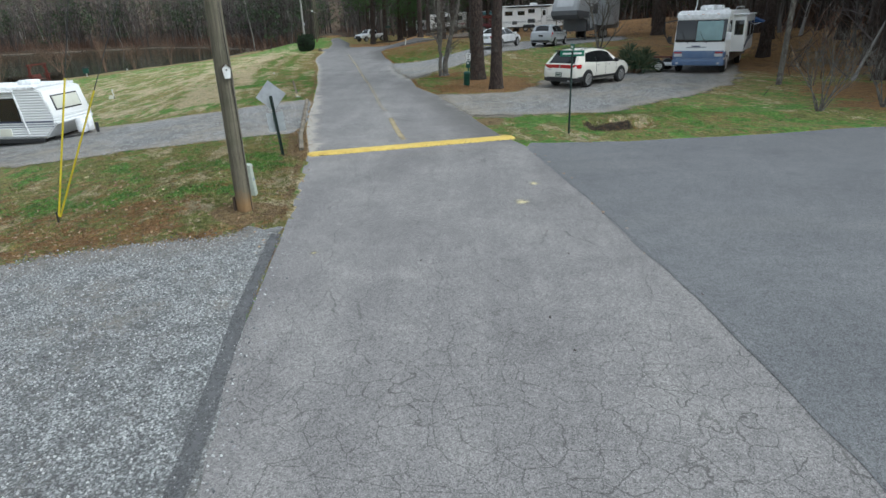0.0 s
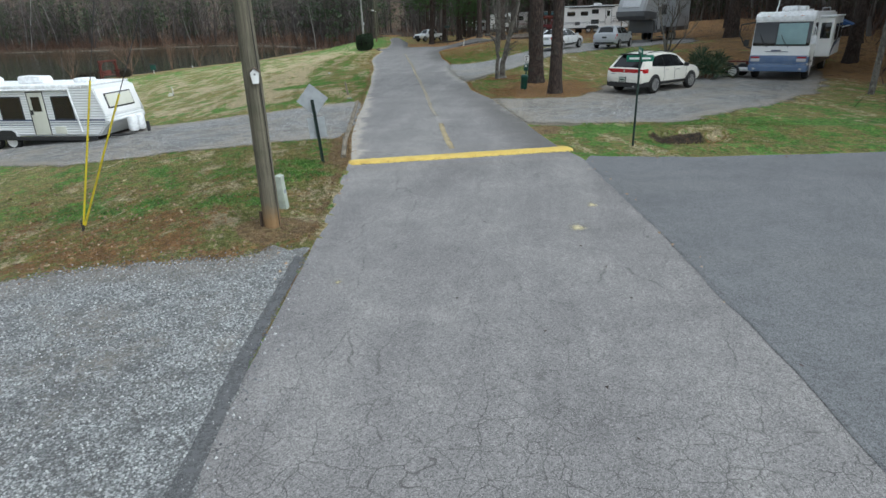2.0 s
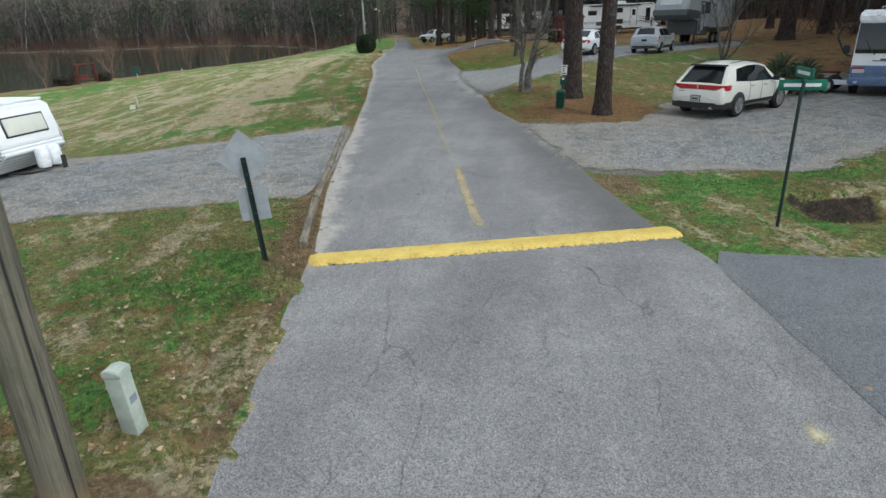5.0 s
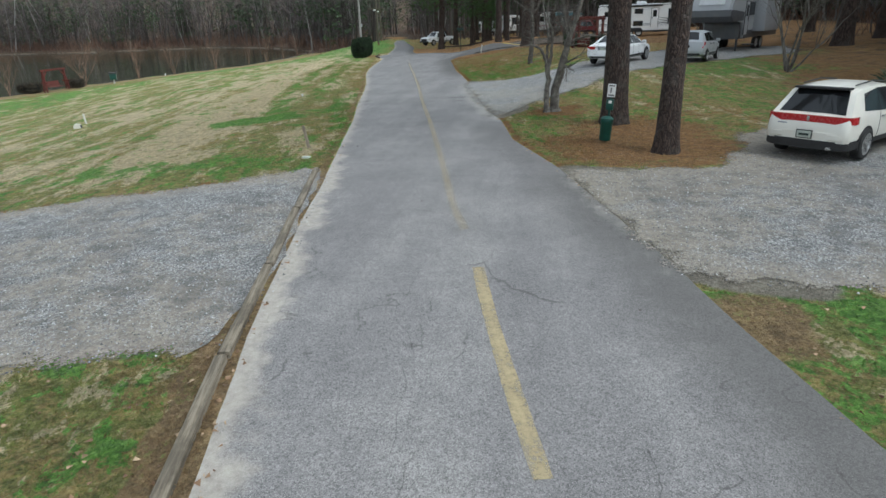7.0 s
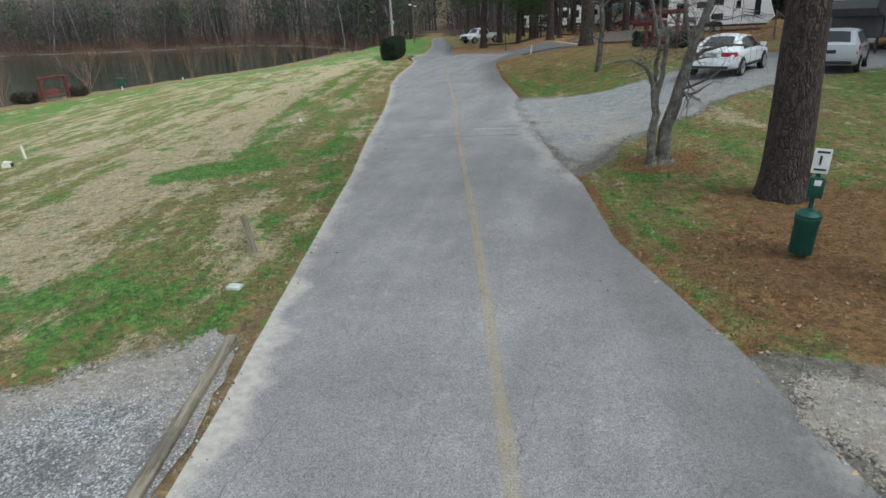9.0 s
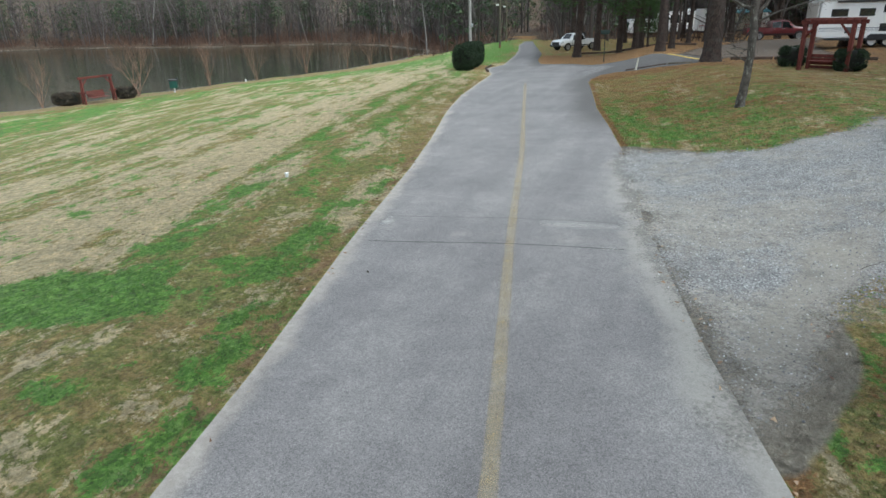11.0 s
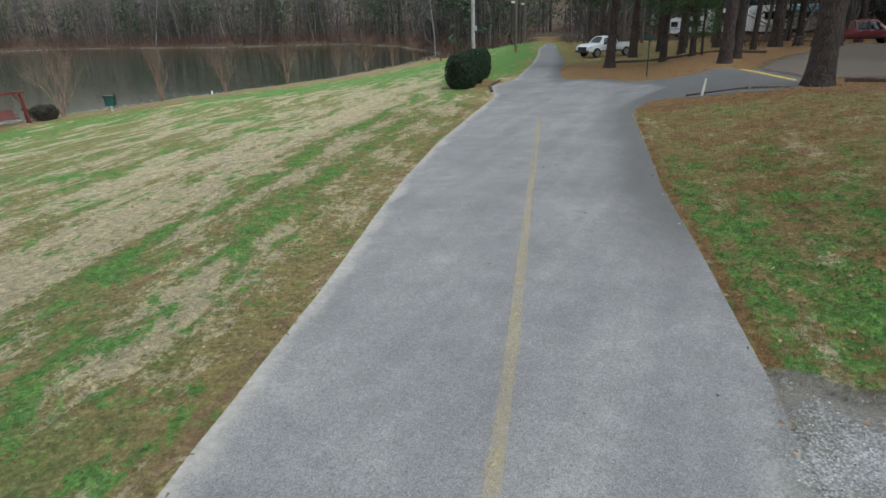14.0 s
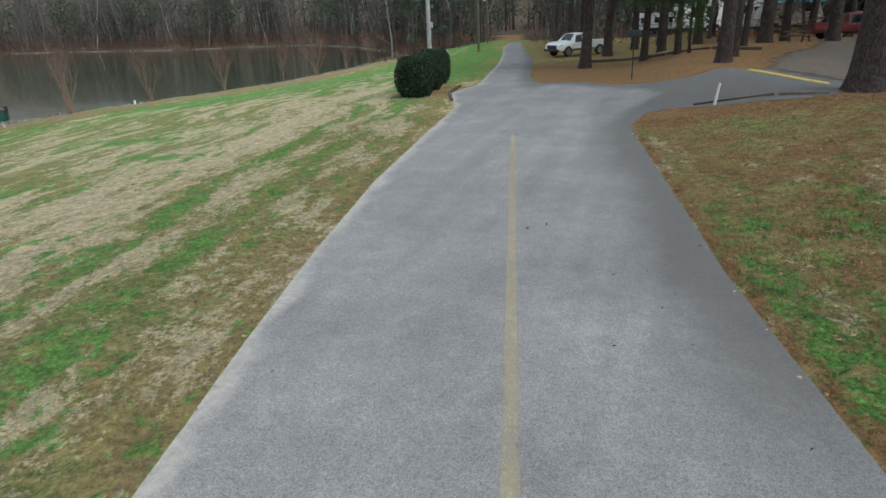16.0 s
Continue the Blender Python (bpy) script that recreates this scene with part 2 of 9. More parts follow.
def height(x, y):
    """The lie of the land."""
    x, y = np.asarray(x, float), np.asarray(y, float)
    dl, dr = left_edge(y) - x, x - right_edge(y)
    s = lake_distance(x, y)
    z = -0.082 * (1 + np.clip(0.03 * (y - 86), 0, 0.95)) * np.maximum(0, dl - 2.5) + 0.15 * np.exp(-((dl - 2.0) / 1.8) ** 2) * smooth01((22 - y) / 8) * (dl > 0) * smooth01((y - 11) / 1.5)
    z = np.maximum(z, -1.98)
    rise = 0.95 * smooth01((y - 33) / 17) * smooth01((dr - 0.3) / 7.5) + 0.04 * np.maximum(0, dr - 20) * smooth01((y - 24) / 14)
    rise = rise * (1 - 0.45 * smooth01((y - 96) / 12))
    far = smooth01((y - 75) / 5)
    rise = rise * (1 - far * (1 - smooth01((x + 12.5) / 5.5)))
    level = np.exp(-(np.hypot(x - 14.6, y - 38.2) / 5.2) ** 4)
    rise = rise * (1 - level) + 0.07 * level
    z = z + np.where(dr > 0, rise, 0)
    z = z - 0.4 * smooth01((y - 20.1) / 0.7) * smooth01((21.6 - 0.15 * (x - 5.5) - y) / 0.3) * smooth01((x - 4.3) / 0.5) * smooth01((6.9 - x) / 1.2)
    z = z + 0.06 * np.exp(-((y - 19.5) / 0.4) ** 2) * smooth01((x - 3.0) / 2) + 0.12 * np.exp(-((y - 22.1) / 0.7) ** 2) * smooth01((x - 3.4) / 2)
    shore = np.where(s < 0, np.maximum(WATER_LEVEL - 0.1 + 0.4 * s, -5), WATER_LEVEL - 0.1 + 0.45 * s)
    z = np.minimum(z, np.where(s < 3, shore, 9.0))
    across = (s > 0) & ((x < -60) | ((y > 150) & (dl > 6)))
    z = np.where(across, np.minimum(WATER_LEVEL - 0.1 + 0.45 * s, -1.95 + 0.15 * s), z)
    z = z + np.where(y > 125, 3 * smooth01((y - 205) / 220), 0) * (s > 0)
    z = z + 14 * smooth01((x - 45) / 150)
    z = z + 0.03 * np.sin(x * 0.9 + 0.4 * y) * np.cos(y * 0.7 - 0.3 * x) * smooth01((np.maximum(dl, dr) - 1) / 4)
    under = np.maximum(dl, dr) < 0
    return np.where(under, np.where(y > 125, z, 0.0), z)


def height1(x, y):
    return float(height(np.array([x]), np.array([y]))[0])


def wobble(x, y, size, seed=0.0):
    """Cheap smooth noise of about -1 to 1 for arrays."""
    k = 6.2832 / size
    return (np.sin(k * (x * 0.83 + y * 0.55) + seed) + np.sin(k * 1.7 * (-x * 0.48 + y * 0.88) + seed * 2.1 + 1)
            + 0.7 * np.sin(k * 3.1 * (x * 0.95 - y * 0.3) + seed * 3.3 + 2) + 0.5 * np.sin(k * 5.3 * (x * 0.35 + y * 0.94) + seed * 0.7)) / 3.2


def sheet(name, distance, bounds, cell, lift, material, label, category, ragged=0.08):
    """A surface laid over the land inside a signed distance, cut along its outline."""
    x0, x1, y0, y1 = bounds
    gx, gy = np.meshgrid(np.arange(x0, x1 + cell, cell), np.arange(y0, y1 + cell, cell))
    d = distance(gx, gy) + ragged * wobble(gx, gy, 2.3, 0.3) + 0.5 * ragged * wobble(gx, gy, 0.8, 1.7)
    px, py, pd = list(gx.ravel()), list(gy.ravel()), list(d.ravel())
    inside = d < 0
    count = inside[:-1, :-1].astype(int) + inside[1:, :-1] + inside[:-1, 1:] + inside[1:, 1:]
    index = np.arange(gx.size).reshape(gx.shape)
    corners = np.stack([index[:-1, :-1], index[:-1, 1:], index[1:, 1:], index[1:, :-1]], -1)
    faces = [tuple(q) for q in corners[count == 4].tolist()]
    cut = {}

    def crossing(a, b):
        key = (min(a, b), max(a, b))
        if key not in cut:
            k = pd[a] / (pd[a] - pd[b])
            cut[key] = len(px)
            px.append(px[a] + k * (px[b] - px[a]))
            py.append(py[a] + k * (py[b] - py[a]))
            pd.append(0.0)
        return cut[key]
    for quad in corners[(count > 0) & (count < 4)].tolist():
        poly = []
        for a, b in zip(quad, quad[1:] + quad[:1]):
            if pd[a] < 0:
                poly.append(a)
            if (pd[a] < 0) != (pd[b] < 0):
                poly.append(crossing(a, b))
        if len(poly) > 2:
            faces.append(tuple(poly))
    used = sorted({v for q in faces for v in q})
    remap = {v: i for i, v in enumerate(used)}
    x, y, dd = (np.array(c)[used] for c in (px, py, pd))
    z = height(x, y) + lift
    me = bpy.data.meshes.new(name)
    me.from_pydata(np.stack([x, y, z], -1).tolist(), [], [[remap[v] for v in q] for q in faces])
    me.materials.append(material)
    me.shade_smooth()
    ob = tagged(new(name, me), label, category, "", "structure")
    set_attr(ob, "rim", -dd)
    set_attr(ob, "left", x - left_edge(y))
    set_attr(ob, "right", right_edge(y) - x)
    return ob


# ---- ground materials ----
def ground_material():
    n = Nodes("lawn_and_litter", 0.95)
    n.vec = n.world
    x, y, z = n.xyz()
    left, lush, dryness = n.attr("left"), n.attr("lush"), n.attr("dry")
    mid, fine = n.noise(1.1, 6, 0.68), n.noise(11, 6, 0.8)
    blades = n.noise(1.0, 3, 0.75, n.scaled(60, 26, 60))
    along = n.t.nodes.new("ShaderNodeCombineXYZ")
    n.put(along.inputs[0], left)
    n.put(along.inputs[1], n.mul(y, 0.3))
    n.put(along.inputs[2], 3.7)
    bands = n.noise(0.55, 7, 0.66, along.outputs[0], 0.25)
    swaths = n.noise(1.25, 6, 0.7, along.outputs[0], 0.3)
    clumps = n.noise(2.6, 5, 0.7, None, 0.4)
    tufts = n.voronoi(24, "F1", "Color", n.scaled(1.0, 0.8, 1.0))
    grains = n.add(n.mul(n.add(tufts, -0.5), 0.32), n.mul(n.add(n.voronoi(9, "F1", "Color"), -0.5), 0.2))
    green = n.ramp(n.add(n.mul(n.noise(7, 5, 0.8), 0.7), n.mul(tufts, 0.3)), (0.3, (0.05, 0.15, 0.016)), (0.5, (0.11, 0.3, 0.034)), (0.7, (0.25, 0.44, 0.095)))
    straw = n.ramp(n.noise(8, 6, 0.8), (0.3, (0.36, 0.275, 0.15)), (0.47, (0.62, 0.51, 0.315)), (0.68, (0.78, 0.685, 0.475)))
    brown = n.ramp(n.noise(10, 6, 0.8), (0.3, (0.17, 0.108, 0.034)), (0.5, (0.39, 0.268, 0.102)), (0.7, (0.57, 0.425, 0.2)))
    olive = n.ramp(n.noise(9, 6, 0.82), (0.3, (0.08, 0.105, 0.02)), (0.5, (0.225, 0.25, 0.055)), (0.7, (0.41, 0.38, 0.15)))
    litter = n.ramp(n.noise(15, 6, 0.85), (0.28, (0.11, 0.05, 0.017)), (0.5, (0.315, 0.155, 0.056)), (0.72, (0.5, 0.3, 0.13)))
    drift = n.add(n.mul(n.add(bands, -0.5), 1.3), n.mul(n.add(swaths, -0.5), 1.0), n.mul(n.add(clumps, -0.5), 0.9), n.mul(n.add(fine, -0.5), 0.45), n.mul(grains, 0.4))
    dry = n.step(n.add(drift, n.mul(dryness, 0.15)), 0.0, 0.1)
    worn = n.step(n.add(n.mul(n.add(mid, -0.5), 1.0), n.mul(n.add(fine, -0.5), 0.7), n.mul(n.math("MAXIMUM", dryness, 0.0), 0.06), n.mul(n.attr("edge"), 0.16)), -0.04, 0.06)
    fresh = n.add(n.mul(n.add(swaths, -0.5), -1.2), n.mul(n.add(clumps, -0.5), 1.1), n.mul(n.add(mid, -0.5), 1.1), n.mul(n.add(fine, -0.5), 0.45), n.mul(grains, 0.4), n.mul(lush, 0.28), n.mul(dryness, -0.05))
    rich = n.step(n.add(fresh, n.mul(n.attr("edge"), -0.05)), 0.1, 0.17)
    lawn = n.mix(n.mul(worn, 0.75), olive, brown)
    lawn = n.mix(n.mul(dry, 0.9), lawn, straw)
    lawn = n.mix(n.mul(rich, 0.92), lawn, green)
    cover = n.step(n.add(n.attr("needles"), n.mul(n.add(mid, -0.5), 1.3), n.mul(n.add(fine, -0.5), 1.0), n.mul(grains, 0.7)), 0.42, 0.58)
    lawn = n.mix(n.mul(cover, 0.92), lawn, litter)
    soil = n.ramp(n.noise(7, 6, 0.75), (0.3, (0.22, 0.13, 0.06)), (0.7, (0.44, 0.295, 0.16)))
    bare = n.step(n.add(n.attr("bare"), n.mul(n.add(mid, -0.5), 0.8), n.mul(n.add(fine, -0.5), 0.4)), 0.45, 0.6)
    lawn = n.mix(n.mul(bare, 0.9), lawn, soil)
    # dark brown litter with the shade of woods and hollow put into its colour
    shaded_litter = n.ramp(n.noise(6, 6, 0.8), (0.3, (0.02, 0.014, 0.01)), (0.55, (0.06, 0.042, 0.03)), (0.75, (0.13, 0.09, 0.06)))
    lawn = n.mix(n.step(n.add(n.attr("shaded_litter"), n.mul(n.add(mid, -0.5), 0.8)), 0.4, 0.6), lawn, shaded_litter)
    # shade between the blades, painted as near-black
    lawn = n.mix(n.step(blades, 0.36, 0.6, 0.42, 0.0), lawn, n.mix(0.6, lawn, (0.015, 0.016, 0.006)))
    tuft = n.noise(5, 5, 0.75, None, 0.6)
    tip = n.mix(cover, n.mix(rich, (0.62, 0.525, 0.275), (0.2, 0.44, 0.07)), (0.46, 0.235, 0.09))
    # gaps between tufts darkened in the colour like shade, then paler tips
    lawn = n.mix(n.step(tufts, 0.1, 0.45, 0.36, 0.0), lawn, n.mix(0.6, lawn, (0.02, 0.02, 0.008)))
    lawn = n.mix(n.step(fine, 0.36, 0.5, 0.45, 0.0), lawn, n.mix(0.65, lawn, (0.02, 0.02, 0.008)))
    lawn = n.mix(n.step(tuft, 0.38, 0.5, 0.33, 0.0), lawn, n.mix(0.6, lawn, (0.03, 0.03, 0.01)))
    lawn = n.mix(n.step(tufts, 0.6, 0.95, 0.0, 0.35), lawn, n.mix(0.5, lawn, tip))
    lawn = n.mix(n.step(fine, 0.52, 0.66, 0.0, 0.45), lawn, n.mix(0.5, lawn, tip))
    powder = n.ramp(n.noise(16, 5, 0.8), (0.3, (0.19, 0.165, 0.13)), (0.55, (0.3, 0.27, 0.222)), (0.75, (0.43, 0.395, 0.335)))
    lawn = n.mix(n.step(n.add(n.attr("dusty"), n.mul(n.add(mid, -0.5), 0.7)), 0.35, 0.6), lawn, powder)
    # light and dark mottling painted in for the shading of clods; also feeds the bump
    rough_turf = n.noise(3.2, 7, 0.82, None, 0.8)
    lawn = n.mix(1.0, lawn, n.ramp(rough_turf, (0.34, (0.72, 0.72, 0.7)), (0.5, (1.18, 1.18, 1.15)), (0.66, (1.68, 1.66, 1.6))), "MULTIPLY")
    n.bump(n.add(n.mul(blades, 0.7), n.mul(fine, 1.2), n.mul(tuft, 1.0), n.mul(rough_turf, 1.5)), 1.0, 0.14)
    return n.done(lawn)


def asphalt_material(name, worn):
    n = Nodes(name, 0.9)
    n.vec = n.world
    x, y, z = n.xyz()
    rim, left = n.attr("rim"), n.attr("left")
    grit = n.voronoi(95, "F1", "Color")
    speck = n.voronoi(70)
    tone = n.noise(0.5, 5, 0.6)
    streak = n.noise(1.0, 4, 0.6, n.scaled(1.1, 0.09, 1))
    mottled = n.noise(2.6, 5, 0.65)
    if worn:
        c = n.ramp(n.add(n.mul(tone, 0.4), n.mul(streak, 0.35), n.mul(mottled, 0.25)), (0.36, (0.137, 0.131, 0.131)), (0.5, (0.186, 0.178, 0.176)), (0.64, (0.248, 0.237, 0.229)))
    else:
        c = n.ramp(n.add(n.mul(tone, 0.6), n.mul(mottled, 0.4)), (0.36, (0.1, 0.103, 0.109)), (0.64, (0.142, 0.145, 0.15)))
        wheels = n.noise(1.0, 4, 0.65, n.scaled(0.12, 0.5, 1))
        c = n.mix(n.step(wheels, 0.5, 0.66, 0.0, 0.35), c, (0.16, 0.16, 0.158))
    coarse = n.noise(20, 4, 0.85)
    c = n.mix(n.step(y, 20, 32, 0.6, 0.45), c, n.ramp(n.math("MULTIPLY", n.add(grit, coarse), 0.5), (0.3, (0.1, 0.1, 0.1)), (0.7, (0.9, 0.9, 0.9))), "OVERLAY")
    fleck = n.mul(n.step(speck, 0.14, 0.34, 1, 0), n.step(n.noise(26, 3, 0.7), 0.46, 0.56))
    c = n.mix(n.mul(fleck, n.step(y, 20, 32, 0.8, 0.55)), c, (0.46, 0.45, 0.43) if worn else (0.3, 0.3, 0.3))
    pits = n.mul(n.step(n.voronoi(38), 0.1, 0.26, 1, 0), n.step(n.noise(9, 3, 0.7), 0.5, 0.6))
    c = n.mix(n.mul(pits, 0.5), c, (0.05, 0.05, 0.05))
    if worn:
        warp = n.t.nodes.new("ShaderNodeVectorMath")
        warp.operation = "ADD"
        n.put(warp.inputs[0], n.world)
        wob = n.t.nodes.new("ShaderNodeTexNoise")
        n.put(wob.inputs["Vector"], n.world)
        wob.inputs["Scale"].default_value = 2.4
        wob.inputs["Detail"].default_value = 5
        shrink = n.t.nodes.new("ShaderNodeVectorMath")
        shrink.operation = "SCALE"
        n.put(shrink.inputs[0], wob.outputs[1])
        shrink.inputs["Scale"].default_value = 0.28
        n.put(warp.inputs[1], shrink.outputs[0])
        # crazed blocks in the oldest stretch, long cracks elsewhere
        craze = n.step(n.voronoi(3.1, "DISTANCE_TO_EDGE", "Distance", warp.outputs[0]), 0.004, 0.02, 1, 0)
        hair = n.step(n.voronoi(6.5, "DISTANCE_TO_EDGE", "Distance", warp.outputs[0]), 0.004, 0.024, 0.7, 0)
        craze = n.math("MAXIMUM", craze, n.mul(hair, n.step(n.noise(0.6, 3), 0.52, 0.6)))
        craze = n.mul(craze, n.step(n.noise(0.4, 4), 0.36, 0.46), n.step(n.noise(5, 4, 0.7), 0.3, 0.46), n.step(y, 6.5, 9.5, 1, 0.2), n.step(y, 17, 19, 1, 0))
        long = n.step(n.voronoi(1.0, "DISTANCE_TO_EDGE", "Distance", n.scaled(0.75, 0.16, 1, warp.outputs[0])), 0.002, 0.008, 1, 0)
        long = n.mul(long, n.step(n.noise(0.8, 3), 0.5, 0.58), n.step(y, 26, 33, 0.7, 0.1))
        crack = n.math("MAXIMUM", craze, long)
        c = n.mix(n.mul(crack, 0.65), c, (0.04, 0.038, 0.035))
        # sand washed along the lakeside edge, damp dark staining along the tree side
        sand = n.ramp(n.noise(9, 4), (0.3, (0.32, 0.285, 0.24)), (0.7, (0.49, 0.45, 0.39)))
        swell = n.mul(n.add(n.noise(0.9, 5, 0.62), -0.5), n.step(y, 30, 34, 1.7, 0.9))
        edge = n.step(n.add(left, swell, n.step(y, 29, 33, -0.12, 0.0)), 0.0, 0.36, 1, 0)
        edge = n.mul(edge, n.step(y, 16.8, 18.5), n.step(y, 30, 36, 1.0, 0.85))
        c = n.mix(n.mul(edge, 0.68), c, sand)
        grime = n.mul(n.step(n.add(rim, n.mul(n.add(n.noise(0.45, 5, 0.7), -0.5), 1.6), n.mul(n.step(n.attr("grime"), 1.0, 2.0), -3.5)), 0.3, 1.7, 1, 0), n.step(left, 1.5, 2.6), n.step(n.attr("grime"), 0.0, 1.0))
        c = n.mix(n.mul(grime, 0.78), c, n.mix(n.noise(30, 4, 0.85), (0.03, 0.028, 0.026), (0.135, 0.128, 0.118)))
        dust = n.attr("dust")
        dusty = n.step(n.add(dust, n.mul(n.add(n.noise(1.3, 5, 0.7, n.scaled(1, 0.6, 1)), -0.5), 1.1)), 0.4, 0.78)
        c = n.mix(n.mul(dusty, 0.62), c, n.mix(n.noise(14, 4, 0.8), (0.25, 0.235, 0.205), (0.45, 0.43, 0.39)))
        n.bump(n.add(n.mul(grit, 0.35), n.mul(crack, -1.6), n.mul(n.noise(60, 2), 0.3)), 0.35, 0.012)
    else:
        n.bump(n.add(n.mul(grit, 0.4), n.mul(n.noise(60, 2), 0.3)), 0.3, 0.01)
    return n.done(c)


def gravel_material(name, pale, brown, soiled, even=0.0):
    """Crushed stone over soil, thinning out to loose stones at the rim."""
    n = Nodes(name, 0.95)
    n.vec = n.world
    rim = n.attr("rim")
    stones = n.voronoi(38, "F1", "Color")
    gap = n.voronoi(38)
    small = n.voronoi(85, "F1", "Color")
    c = n.ramp(n.math("MULTIPLY", n.add(stones, small), 0.5), (0.22, tuple(v * (0.25 + 0.2 * even) for v in pale)), (0.52, pale), (0.8, tuple(min(0.8, v * (1.95 - 0.35 * even)) for v in pale)))
    c = n.mix(n.step(gap, 0.42, 0.75, 0.0, 0.7 - 0.35 * even), c, tuple(v * 0.2 for v in pale))
    soil = n.ramp(n.noise(12, 6, 0.8), (0.3, tuple(v * 0.6 for v in brown)), (0.5, brown), (0.7, tuple(min(1, v * 1.8) for v in brown)))
    patches = n.step(n.add(n.mul(n.noise(0.3, 5, 0.65), 0.6), n.mul(n.noise(1.6, 6, 0.75), 0.4), n.mul(n.noise(13, 3), 0.2)), 0.66 - soiled, 0.8 - soiled)
    c = n.mix(n.mul(patches, 0.72), c, soil)
    trodden = n.step(n.add(n.attr("trodden"), n.mul(n.add(n.noise(0.9, 5, 0.7), -0.5), 0.9), n.mul(n.add(stones, -0.5), 0.3)), 0.45, 0.8)
    c = n.mix(n.mul(trodden, 0.75), c, n.mix(n.noise(3, 5, 0.75), soil, tuple(v * 0.82 for v in brown)))
    stain = n.step(n.add(n.mul(n.noise(0.5, 5, 0.7), 0.7), n.mul(n.noise(6, 4, 0.8), 0.3)), 0.5, 0.6)
    c = n.mix(n.mul(stain, 0.4 - 0.3 * even), c, (0.09, 0.085, 0.08))
    damp = n.step(n.add(n.mul(n.noise(2.2, 5, 0.7), 0.8), n.mul(n.noise(9, 3, 0.8), 0.25)), 0.5, 0.62)
    c = n.mix(n.mul(damp, 0.5 - 0.3 * even), c, (0.07, 0.07, 0.072))
    chalk = n.mul(n.step(n.voronoi(18), 0.12, 0.26, 1, 0), n.step(n.noise(3.1, 4, 0.7), 0.45, 0.6))
    c = n.mix(n.mul(chalk, 0.6), c, (0.55, 0.55, 0.54))
    ragged = n.add(rim, n.mul(n.add(n.noise(0.9, 6, 0.75), -0.5), 1.3), n.mul(n.add(stones, -0.5), 0.35))
    fringe = n.step(ragged, 0.4, 1.5, 1, 0)
    c = n.mix(n.mul(fringe, 0.65 - 0.6 * even), c, soil)
    n.bump(n.add(n.math("SUBTRACT", 1.0, gap), n.mul(small, 0.4)), 0.8, 0.025)
    mat = n.done(c)
    clear = n.t.nodes.new("ShaderNodeBsdfTransparent")
    blend = n.t.nodes.new("ShaderNodeMixShader")
    out = n.t.nodes["Material Output"]
    n.put(blend.inputs[0], n.step(ragged, 0.26 - 0.16 * even, 0.5 + 0.5 * even))
    n.t.links.new(clear.outputs[0], blend.inputs[1])
    n.t.links.new(n.bsdf.outputs[0], blend.inputs[2])
    n.t.links.new(blend.outputs[0], out.inputs["Surface"])
    return mat


def water_material():
    n = Nodes("lake_water", 0.07)
    n.vec = n.world
    n.bsdf.inputs["IOR"].default_value = 1.33
    ripple = n.noise(1.0, 4, 0.6, n.scaled(0.9, 2.6, 1))
    fine = n.noise(1.0, 3, 0.6, n.scaled(3.0, 8.0, 1))
    calm = n.step(n.noise(0.06, 3), 0.42, 0.6)
    n.bump(n.add(n.mul(ripple, 0.4), n.mul(fine, 0.3, calm)), 0.25, 0.05)
    return n.done(n.mix(n.noise(0.05, 3), (0.024, 0.031, 0.016), (0.041, 0.048, 0.026)))


GROUND = ground_material()
OLD_ASPHALT = asphalt_material("worn_road_asphalt", True)
NEW_ASPHALT = asphalt_material("dark_lot_asphalt", False)
GRAVEL_GREY = gravel_material("grey_gravel", (0.272, 0.28, 0.277), (0.17, 0.15, 0.125), 0.06)
GRAVEL_TAN = gravel_material("dusty_gravel", (0.285, 0.283, 0.278), (0.265, 0.232, 0.187), 0.12)
GRAVEL_PALE = gravel_material("pale_gravel", (0.29, 0.289, 0.286), (0.3, 0.275, 0.235), 0.12, 0.75)
DIRT_LOT = gravel_material("dusty_lot", (0.112, 0.096, 0.08), (0.135, 0.098, 0.068), 0.2, 1.0)
WATER = water_material()


# ---- ground, road, drives, lake ----
def grid_axis(*runs):
    out = []
    for a, b, step in runs:
        out.append(np.arange(a, b, step))
    return np.concatenate(out)


